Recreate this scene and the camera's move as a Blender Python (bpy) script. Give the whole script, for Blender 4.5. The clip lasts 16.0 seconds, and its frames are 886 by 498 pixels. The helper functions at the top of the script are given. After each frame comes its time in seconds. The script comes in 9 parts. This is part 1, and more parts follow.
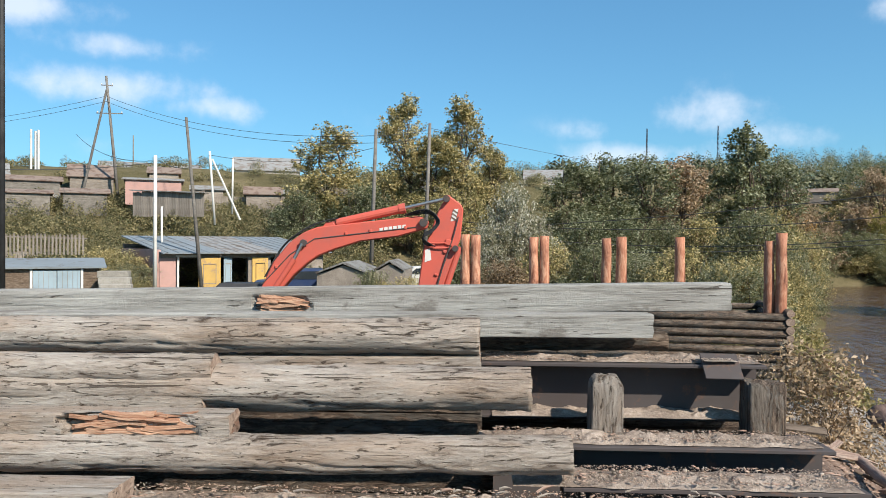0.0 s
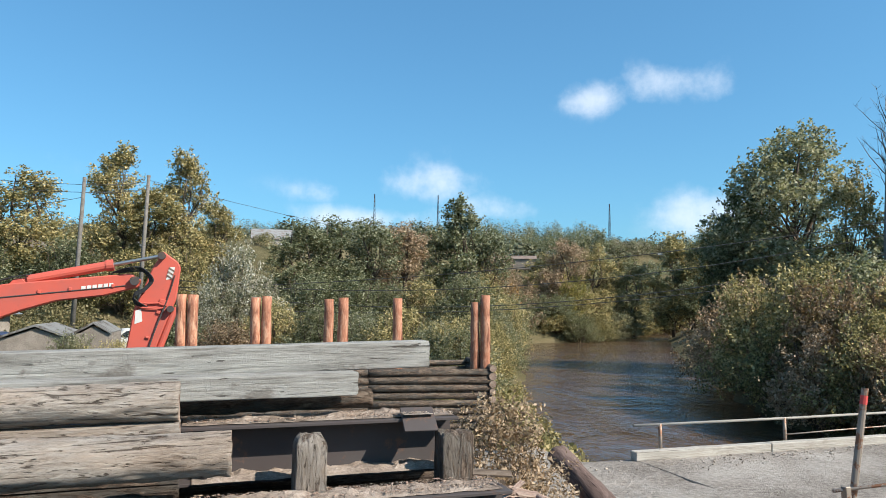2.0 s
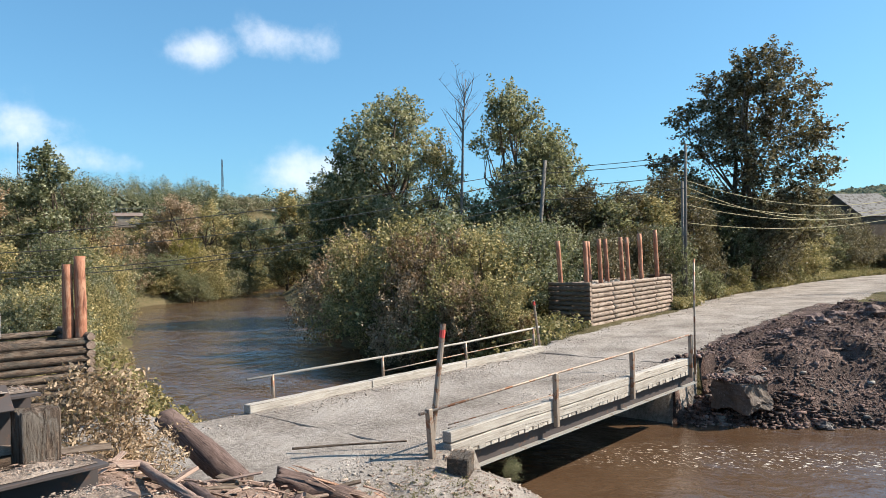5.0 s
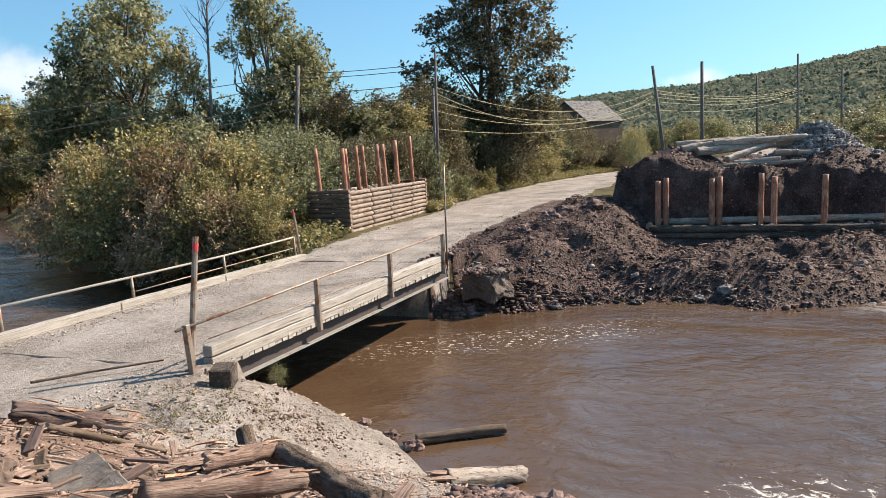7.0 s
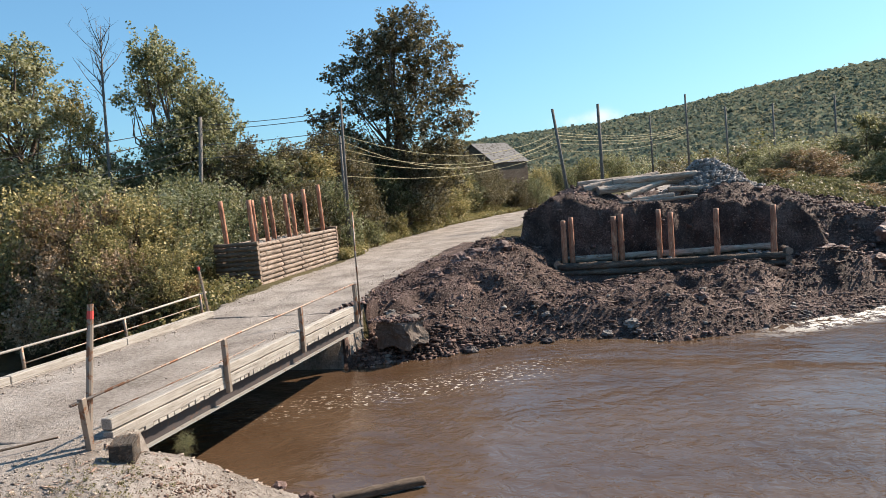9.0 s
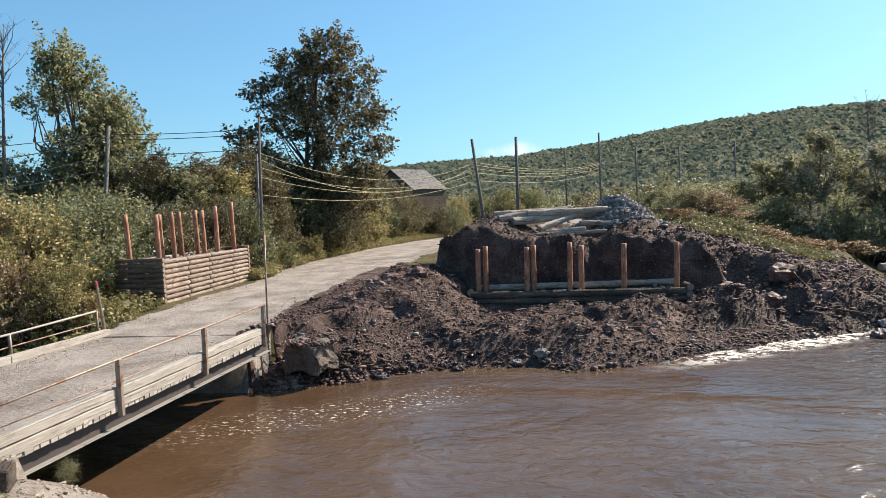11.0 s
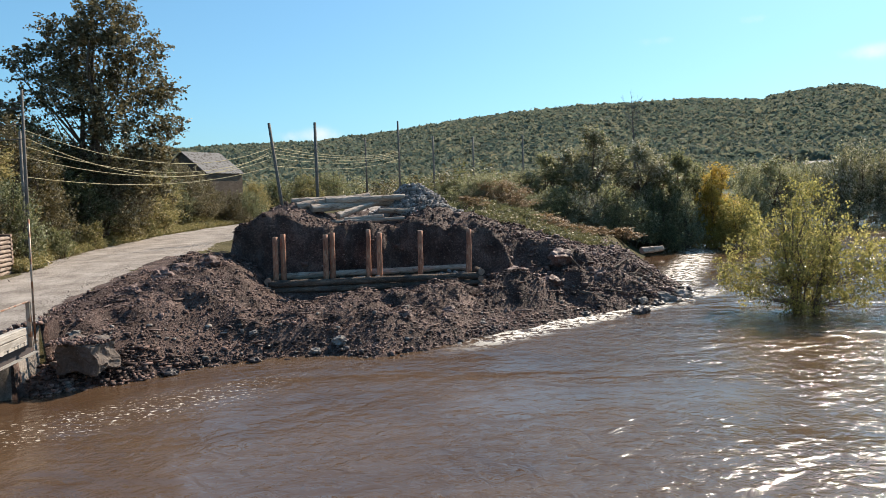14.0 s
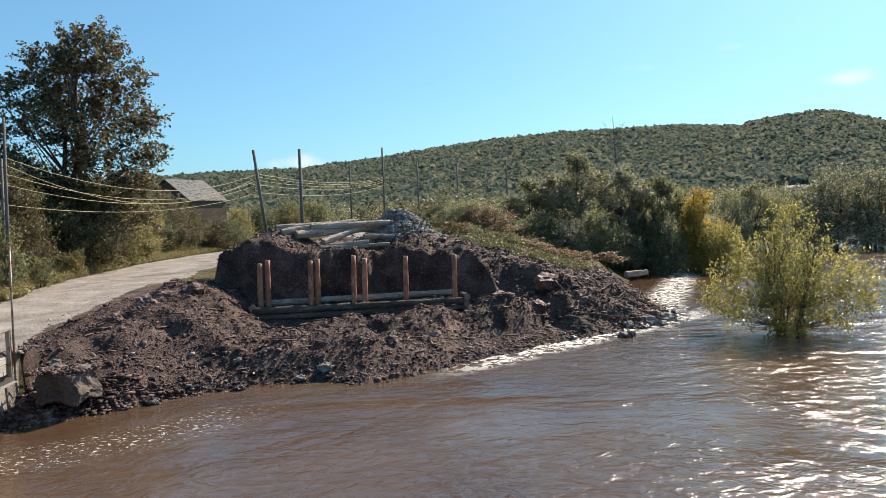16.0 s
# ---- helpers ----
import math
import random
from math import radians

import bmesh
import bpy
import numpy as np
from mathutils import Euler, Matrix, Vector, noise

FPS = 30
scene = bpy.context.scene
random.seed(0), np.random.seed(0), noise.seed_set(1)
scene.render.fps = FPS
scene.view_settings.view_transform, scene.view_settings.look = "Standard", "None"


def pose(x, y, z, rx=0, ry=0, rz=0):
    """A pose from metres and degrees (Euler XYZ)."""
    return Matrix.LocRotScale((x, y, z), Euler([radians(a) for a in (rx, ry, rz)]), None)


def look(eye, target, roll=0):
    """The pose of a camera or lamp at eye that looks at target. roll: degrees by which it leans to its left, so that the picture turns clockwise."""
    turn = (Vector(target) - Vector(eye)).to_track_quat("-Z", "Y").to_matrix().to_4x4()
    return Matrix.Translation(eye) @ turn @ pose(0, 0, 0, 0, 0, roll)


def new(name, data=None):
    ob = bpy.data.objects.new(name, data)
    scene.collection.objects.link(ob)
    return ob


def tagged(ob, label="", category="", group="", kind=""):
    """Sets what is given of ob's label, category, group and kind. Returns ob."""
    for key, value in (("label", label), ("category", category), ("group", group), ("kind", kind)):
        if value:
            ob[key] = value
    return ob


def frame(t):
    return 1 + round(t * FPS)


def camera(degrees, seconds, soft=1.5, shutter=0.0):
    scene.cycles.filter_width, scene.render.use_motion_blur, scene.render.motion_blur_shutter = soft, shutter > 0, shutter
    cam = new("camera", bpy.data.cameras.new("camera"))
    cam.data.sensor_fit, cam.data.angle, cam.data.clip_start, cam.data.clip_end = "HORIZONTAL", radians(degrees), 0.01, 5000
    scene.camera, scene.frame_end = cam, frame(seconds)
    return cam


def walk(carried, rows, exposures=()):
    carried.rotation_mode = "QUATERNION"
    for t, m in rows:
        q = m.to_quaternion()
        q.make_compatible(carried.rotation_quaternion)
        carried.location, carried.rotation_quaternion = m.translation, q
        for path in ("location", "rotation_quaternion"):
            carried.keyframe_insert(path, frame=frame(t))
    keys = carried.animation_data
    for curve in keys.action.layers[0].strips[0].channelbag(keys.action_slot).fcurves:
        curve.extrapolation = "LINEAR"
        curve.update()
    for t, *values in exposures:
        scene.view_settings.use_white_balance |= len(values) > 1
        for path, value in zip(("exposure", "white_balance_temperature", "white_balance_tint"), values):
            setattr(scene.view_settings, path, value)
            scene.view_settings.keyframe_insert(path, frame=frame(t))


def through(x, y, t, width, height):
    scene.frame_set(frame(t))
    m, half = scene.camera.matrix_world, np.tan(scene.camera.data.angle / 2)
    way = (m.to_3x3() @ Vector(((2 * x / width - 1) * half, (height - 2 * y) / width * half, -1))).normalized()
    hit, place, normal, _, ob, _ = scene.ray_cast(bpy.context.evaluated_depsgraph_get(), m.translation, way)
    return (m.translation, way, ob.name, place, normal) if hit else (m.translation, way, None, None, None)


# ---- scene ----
# seconds, eye x y z, yaw, pitch, roll
PATH = [
    (0.0, 0.057, 0.491, 5.172, 2.50, -0.67, 0.40),
    (0.5, 0.054, 0.440, 5.165, -7.10, -0.51, 1.29),
    (1.0, 0.085, 0.483, 5.161, -12.29, 2.28, 1.51),
    (1.5, 0.142, 0.410, 5.176, -13.87, 4.22, 0.69),
    (2.0, 0.195, 0.343, 5.172, -18.82, 4.36, 0.62),
    (2.5, 0.248, 0.335, 5.180, -22.10, 4.34, 0.87),
    (2.7, 0.230, 0.324, 5.139, -25.66, 4.45, 0.78),
    (2.9, 0.255, 0.323, 5.174, -29.38, 4.51, 0.32),
    (3.0, 0.258, 0.313, 5.181, -30.81, 4.53, 0.03),
    (3.5, 0.236, 0.318, 5.164, -36.07, 2.60, -0.56),
    (4.0, 0.216, 0.283, 5.162, -42.54, 2.82, -0.46),
    (4.2, 0.219, 0.305, 5.161, -45.81, 2.78, -0.48),
    (6.3, 0.320, 0.236, 5.131, -53.46, -4.05, -2.38),
    (6.5, 0.302, 0.160, 5.150, -57.84, -5.97, -2.40),
    (7.0, 0.235, 0.179, 5.083, -67.48, -7.38, -3.21),
    (7.5, 0.291, 0.199, 5.151, -73.12, -10.53, -2.77),
    (8.0, 0.296, 0.169, 5.195, -66.17, -7.57, -3.43),
    (8.5, 0.263, 0.032, 5.196, -71.10, -5.24, -3.83),
    (8.7, 0.248, 0.061, 5.219, -72.93, -4.97, -4.58),
    (10.8, 0.408, 0.062, 5.260, -80.16, -2.11, -4.20),
    (11.0, 0.356, 0.022, 5.219, -81.34, -2.91, -2.55),
    (11.5, 0.383, 0.024, 5.247, -83.73, -2.35, -1.97),
    (12.0, 0.337, 0.042, 5.208, -84.31, -3.35, -2.34),
    (12.5, 0.408, -0.042, 5.250, -86.39, -4.52, -2.09),
    (13.0, 0.346, -0.079, 5.232, -90.56, -4.57, -1.68),
    (13.5, 0.318, -0.129, 5.261, -94.70, -4.34, -2.54),
    (14.0, 0.309, -0.107, 5.273, -97.08, -4.63, -1.93),
    (14.5, 0.266, -0.077, 5.285, -99.75, -4.19, -1.82),
    (15.0, 0.261, -0.030, 5.299, -99.29, -4.39, -2.09),
    (15.5, 0.288, -0.166, 5.283, -97.42, -4.66, -2.47),
    (16.0, 0.306, -0.072, 5.242, -98.38, -2.60, -2.27),
]


def eye_pose(x, y, z, yaw, pitch, roll):
    return pose(x, y, z, 90 + pitch, 0, yaw) @ pose(0, 0, 0, 0, 0, roll)


cam = camera(63.45, 16.0, soft=0.6)
walk(cam, [(r[0], eye_pose(*r[1:])) for r in PATH],
     [(0.0, 0.66, 6100, 9), (2.0, 0.76, 6000, 8), (4.2, 0.90, 6100, 9), (6.4, 0.92, 6700, 15), (8.5, 0.89, 6650, 15), (11.0, 0.86, 6600, 14), (14.5, 0.73, 6550, 13), (16.0, 0.73, 6550, 13)])

# ---- light: late-summer sun from ahead on the downstream side, blue sky with a few clouds ----
SUN_AZ, SUN_EL = 135.0, 40.0
SUN_DIR = Vector((math.sin(radians(SUN_AZ)) * math.cos(radians(SUN_EL)), math.cos(radians(SUN_AZ)) * math.cos(radians(SUN_EL)), math.sin(radians(SUN_EL))))
scene.view_settings.exposure = 0.7
sun = new("sun", bpy.data.lights.new("sun", "SUN"))
sun.data.energy, sun.data.angle, sun.data.color = 5.0, radians(0.53), (1.0, 0.88, 0.71)
sun.matrix_world = look(SUN_DIR * 100, (0, 0, 0))

world = bpy.data.worlds.new("world")
scene.world = world
world.use_nodes = True
wt = world.node_tree
wt.nodes.clear()


def wnode(kind):
    return wt.nodes.new(kind)


def wmath(op, a, b=None):
    n = wnode("ShaderNodeMath")
    n.operation = op
    for i, v in enumerate((a, b)):
        if v is None:
            continue
        if isinstance(v, (int, float)):
            n.inputs[i].default_value = v
        else:
            wt.links.new(v, n.inputs[i])
    return n.outputs[0]


sky = wnode("ShaderNodeTexSky")
sky.sky_type = "NISHITA"
sky.sun_disc, sky.sun_elevation, sky.sun_rotation = False, radians(SUN_EL), radians(SUN_AZ)
sky.air_density, sky.dust_density, sky.ozone_density = 1.0, 0.9, 2.0
coords = wnode("ShaderNodeTexCoord")
# clouds: azimuth to the right of +y and elevation in degrees, half widths in degrees, strength
CLOUDS = [
    (-33, 15.8, 6.5, 1.3, 1.0), (-27, 13.8, 5.0, 1.0, 0.85), (-28, 10.8, 8.0, 1.3, 0.95), (-20, 9.8, 6.0, 1.1, 0.8), (-20, 6.6, 9.0, 1.0, 0.45), (9, 8.6, 3.2, 0.9, 0.5),
    (17, 9.6, 4.2, 1.7, 0.9), (13.5, 6.6, 6.5, 1.2, 1.0), (23.5, 7.6, 3.6, 1.3, 0.85), (37.5, 16.6, 4.0, 1.6, 1.1),
    (31, 16.2, 2.6, 1.4, 0.9), (40, 7.2, 4.2, 1.8, 1.0), (87, 4.6, 2.6, 0.6, 0.7), (115, 10.6, 1.8, 0.45, 0.6),
    (121, 11.4, 1.6, 0.5, 0.6), (128, 8.4, 2.2, 0.5, 0.5), (2.5, 22.0, 2.6, 0.9, 0.4),
]
warp = wnode("ShaderNodeTexNoise")
warp.inputs["Scale"].default_value, warp.inputs["Detail"].default_value, warp.inputs["Roughness"].default_value = 9.0, 8.0, 0.58
wt.links.new(coords.outputs["Generated"], warp.inputs["Vector"])
mask = None
for c_az, c_el, c_w, c_h, c_s in CLOUDS:
    a, e = radians(c_az), radians(c_el)
    ahead = Vector((math.sin(a) * math.cos(e), math.cos(a) * math.cos(e), math.sin(e)))
    side = Vector((math.cos(a), -math.sin(a), 0))
    up = side.cross(ahead)
    terms = []
    for axis, size in ((side, c_w), (up, c_h)):
        d = wnode("ShaderNodeVectorMath")
        d.operation = "DOT_PRODUCT"
        wt.links.new(coords.outputs["Generated"], d.inputs[0])
        d.inputs[1].default_value = axis
        q = wmath("DIVIDE", d.outputs["Value"], math.sin(radians(size)))
        terms.append(wmath("MULTIPLY", q, q))
    d = wnode("ShaderNodeVectorMath")
    d.operation = "DOT_PRODUCT"
    wt.links.new(coords.outputs["Generated"], d.inputs[0])
    d.inputs[1].default_value = ahead
    front = wmath("GREATER_THAN", d.outputs["Value"], 0.5)
    blob = wmath("MULTIPLY", wmath("MULTIPLY", wmath("EXPONENT", wmath("MULTIPLY", wmath("ADD", *terms), -0.8)), front), c_s)
    mask = blob if mask is None else wmath("MAXIMUM", mask, blob)
ramp = wnode("ShaderNodeMapRange")
ramp.interpolation_type = "SMOOTHSTEP"
wt.links.new(wmath("ADD", wmath("MULTIPLY", mask, 1.0), wmath("MULTIPLY", wmath("SUBTRACT", warp.outputs[0], 0.5), 2.8)), ramp.inputs["Value"])
ramp.inputs["From Min"].default_value, ramp.inputs["From Max"].default_value = 0.34, 1.35
veil = wmath("MULTIPLY", ramp.outputs[0], wmath("MINIMUM", wmath("MULTIPLY", mask, 3.0), 1.0))
mixer = wnode("ShaderNodeMix")
mixer.data_type = "RGBA"
wt.links.new(wmath("MULTIPLY", veil, 0.74), mixer.inputs["Factor"])
tint = wnode("ShaderNodeMix")
tint.data_type, tint.blend_type = "RGBA", "MULTIPLY"
tint.inputs["Factor"].default_value = 1.0
tint.inputs[7].default_value = (0.575, 1.0, 1.195, 1)
soft_sky = wnode("ShaderNodeGamma")
soft_sky.inputs["Gamma"].default_value = 0.74
wt.links.new(sky.outputs[0], soft_sky.inputs["Color"])
wt.links.new(soft_sky.outputs[0], tint.inputs[6])
wt.links.new(tint.outputs[2], mixer.inputs[6])
mixer.inputs[7].default_value = (5.2, 5.35, 5.6, 1)
background = wnode("ShaderNodeBackground")
background.inputs["Strength"].default_value = 0.121
wt.links.new(mixer.outputs[2], background.inputs[0])
wt.links.new(background.outputs[0], wnode("ShaderNodeOutputWorld").inputs[0])

# ---- materials ----
TONE = 0.84  # all natural surfaces share this step of reflectance


class Nodes:
    """A small builder for one node material."""

    def __init__(self, name):
        self.m = bpy.data.materials.new(name)
        self.m.use_nodes = True
        self.t = self.m.node_tree
        self.b = self.t.nodes["Principled BSDF"]
        self.out = self.t.nodes["Material Output"]
        self.geo = self.t.nodes.new("ShaderNodeNewGeometry")
        self.tex = self.t.nodes.new("ShaderNodeTexCoord")
        self.info = self.t.nodes.new("ShaderNodeObjectInfo")

    def put(self, value, socket):
        if isinstance(value, (int, float)):
            socket.default_value = value
        elif isinstance(value, tuple):
            socket.default_value = (*value, 1.0)[:4] if socket.type == "RGBA" else value
        else:
            self.t.links.new(value, socket)

    def math(self, op, a, b=0.0, clamp=False):
        n = self.t.nodes.new("ShaderNodeMath")
        n.operation, n.use_clamp = op, clamp
        self.put(a, n.inputs[0]), self.put(b, n.inputs[1])
        return n.outputs[0]

    def scaled(self, size, world=False):
        n = self.t.nodes.new("ShaderNodeMapping")
        n.inputs["Scale"].default_value = size
        self.t.links.new(self.geo.outputs["Position"] if world else self.tex.outputs["Object"], n.inputs["Vector"])
        return n.outputs[0]

    def noise(self, scale, detail=5.0, rough=0.6, vector=None, distort=0.0):
        n = self.t.nodes.new("ShaderNodeTexNoise")
        n.inputs["Scale"].default_value, n.inputs["Detail"].default_value = scale, detail
        n.inputs["Roughness"].default_value, n.inputs["Distortion"].default_value = rough, distort
        self.t.links.new(vector or self.geo.outputs["Position"], n.inputs["Vector"])
        return n.outputs[0]

    def cells(self, scale, vector=None, feature="F1"):
        n = self.t.nodes.new("ShaderNodeTexVoronoi")
        n.feature = feature
        n.inputs["Scale"].default_value = scale
        self.t.links.new(vector or self.geo.outputs["Position"], n.inputs["Vector"])
        return n

    def span(self, value, lo, hi, to_lo=0.0, to_hi=1.0):
        n = self.t.nodes.new("ShaderNodeMapRange")
        n.interpolation_type = "SMOOTHSTEP"
        self.put(value, n.inputs["Value"])
        for key, v in (("From Min", lo), ("From Max", hi), ("To Min", to_lo), ("To Max", to_hi)):
            n.inputs[key].default_value = v
        return n.outputs[0]

    def mix(self, fac, a, b):
        n = self.t.nodes.new("ShaderNodeMix")
        n.data_type = "RGBA"
        self.put(fac, n.inputs["Factor"]), self.put(a, n.inputs[6]), self.put(b, n.inputs[7])
        return n.outputs[2]

    def ramp(self, value, *stops):
        n = self.t.nodes.new("ShaderNodeValToRGB")
        e = n.color_ramp.elements
        while len(e) < len(stops):
            e.new(0.5)
        for el, (p, c) in zip(e, stops):
            el.position, el.color = p, (*(v * TONE for v in c), 1.0)
        self.put(value, n.inputs[0])
        return n.outputs[0]

    def bump(self, height, strength=0.4, distance=0.02, under=None):
        n = self.t.nodes.new("ShaderNodeBump")
        n.inputs["Strength"].default_value, n.inputs["Distance"].default_value = strength, distance
        self.put(height, n.inputs["Height"])
        if under is not None:
            self.t.links.new(under, n.inputs["Normal"])
        return n.outputs[0]

    def done(self, colour, rough=0.8, normal=None, metal=0.0, spec=0.4):
        self.put(colour, self.b.inputs["Base Color"]), self.put(rough, self.b.inputs["Roughness"])
        self.b.inputs["Metallic"].default_value = metal
        self.b.inputs["Specular IOR Level"].default_value = spec
        if normal is not None:
            self.t.links.new(normal, self.b.inputs["Normal"])
        return self.m


def wood(name, dark, mid, light, along=(1.2, 14, 14), stain=None, rough=0.85, crack=0.5, knots=0.0):
    """Grained wood: the grain runs along the object's own x."""
    n = Nodes(name)
    fibre = n.noise(3.0, 8, 0.7, n.scaled(along), 0.4)
    broad = n.noise(1.3, 3, 0.5, n.scaled((0.9, 2.5, 2.5)))
    col = n.ramp(n.math("ADD", n.math("MULTIPLY", fibre, 0.75), n.math("MULTIPLY", broad, 0.3)), (0.3, dark), (0.5, mid), (0.68, light))
    if stain:
        patch = n.span(n.noise(2.2, 6, 0.65, n.scaled((0.8, 1.6, 1.6)), 0.6), 0.54, 0.72)
        col = n.mix(patch, col, stain)
    slit = n.span(n.noise(2.0, 4, 0.5, n.scaled((along[0] * 0.35, along[1] * 1.3, along[2] * 1.3)), 0.5), 0.60, 0.68)
    col = n.mix(n.math("MULTIPLY", slit, crack), col, tuple(c * 0.35 for c in dark))
    tone = n.math("MULTIPLY", n.math("SUBTRACT", n.info.outputs["Random"], 0.5), 0.35)
    hsv = n.t.nodes.new("ShaderNodeHueSaturation")
    n.put(n.math("ADD", tone, 1.0), hsv.inputs["Value"])
    n.t.links.new(col, hsv.inputs["Color"])
    h = n.math("SUBTRACT", fibre, n.math("MULTIPLY", slit, 0.8))
    return n.done(hsv.outputs[0], rough, n.bump(h, 0.7, 0.012))


def earth(name, tones, scale=1.0, rough=0.95, bump=0.05, pebble=0.35, pebble_colour=(0.4, 0.37, 0.33), lumps=0.0):
    n = Nodes(name)
    big, small = n.noise(0.35 * scale, 4, 0.6), n.noise(5.0 * scale, 8, 0.75)
    col = n.ramp(n.math("ADD", n.math("MULTIPLY", big, 0.5), n.math("MULTIPLY", small, 0.5)), (0.35, tones[0]), (0.5, tones[1]), (0.64, tones[2]))
    v = n.cells(9.0 * scale)
    spot = n.span(v.outputs["Distance"], 0.18, 0.30, 1.0, 0.0)
    rare = n.span(n.noise(2.6 * scale, 3, 0.5), 0.48, 0.62)
    col = n.mix(n.math("MULTIPLY", n.math("MULTIPLY", spot, rare), pebble), col, pebble_colour)
    if lumps:
        hsv = n.t.nodes.new("ShaderNodeHueSaturation")
        n.put(n.math("ADD", n.math("MULTIPLY", n.geo.outputs["Random Per Island"], lumps), 1.0 - 0.45 * lumps), hsv.inputs["Value"])
        n.t.links.new(col, hsv.inputs["Color"])
        col = hsv.outputs[0]
    return n.done(col, rough, n.bump(n.math("ADD", small, n.math("MULTIPLY", spot, 0.25)), 0.8, bump), 0, 0.2)


def painted(name, colour, worn, rough=0.45, metal=0.0, wear=0.62, scale=4.0, spec=0.4):
    n = Nodes(name)
    chips = n.span(n.noise(scale, 8, 0.7), wear, wear + 0.08)
    dirt = n.noise(scale * 0.3, 5, 0.65)
    base = n.mix(n.span(dirt, 0.4, 0.75), colour, tuple(0.72 * c + 0.03 for c in colour))
    return n.done(n.mix(chips, base, worn), n.math("ADD", n.math("MULTIPLY", dirt, 0.25), rough), n.bump(dirt, 0.15, 0.01), metal, spec)


def foliage(name, *tones, through=0.30, glow_tone=(0.35, 0.37, 0.14), spec=0.32):
    """Leaves: a tone for each leaf and each plant, some light passing through; the palest tones imitate sparkle."""
    n = Nodes(name)
    each = n.math("ADD", n.math("MULTIPLY", n.geo.outputs["Random Per Island"], 0.6), n.math("MULTIPLY", n.noise(0.45, 2, 0.5), 0.55))
    each = n.math("ADD", each, n.math("MULTIPLY", n.math("SUBTRACT", n.info.outputs["Random"], 0.5), 0.25))
    stops = [(0.2 + 0.65 * i / (len(tones) - 1), c) for i, c in enumerate(tones)]
    col = n.ramp(each, *stops)
    n.done(col, 0.54, None, 0, spec)
    glow = n.t.nodes.new("ShaderNodeBsdfTranslucent")
    n.put(n.mix(0.4, col, glow_tone), glow.inputs["Color"])
    blend = n.t.nodes.new("ShaderNodeMixShader")
    blend.inputs[0].default_value = through
    n.t.links.new(n.b.outputs[0], blend.inputs[1]), n.t.links.new(glow.outputs[0], blend.inputs[2])
    n.t.links.new(blend.outputs[0], n.out.inputs["Surface"])
    return n.m


def hill_canopy():
    """A far mixed forest: stands of green, olive and yellowing crowns, paled by haze put into the colour."""
    n = Nodes("haze-paled hill forest")
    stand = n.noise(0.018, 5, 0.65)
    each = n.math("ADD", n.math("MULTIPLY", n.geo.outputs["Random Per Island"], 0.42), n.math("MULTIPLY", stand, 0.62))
    # lighter, bluer greens than real leaves: distance haze as base colour
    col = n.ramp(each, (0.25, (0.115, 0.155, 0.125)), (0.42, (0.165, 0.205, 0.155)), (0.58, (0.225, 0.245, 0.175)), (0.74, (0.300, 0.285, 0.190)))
    n.done(col, 0.8, None, 0, 0.1)
    glow = n.t.nodes.new("ShaderNodeBsdfTranslucent")
    n.t.links.new(col, glow.inputs["Color"])
    blend = n.t.nodes.new("ShaderNodeMixShader")
    blend.inputs[0].default_value = 0.4
    n.t.links.new(n.b.outputs[0], blend.inputs[1]), n.t.links.new(glow.outputs[0], blend.inputs[2])
    n.t.links.new(blend.outputs[0], n.out.inputs["Surface"])
    return n.m


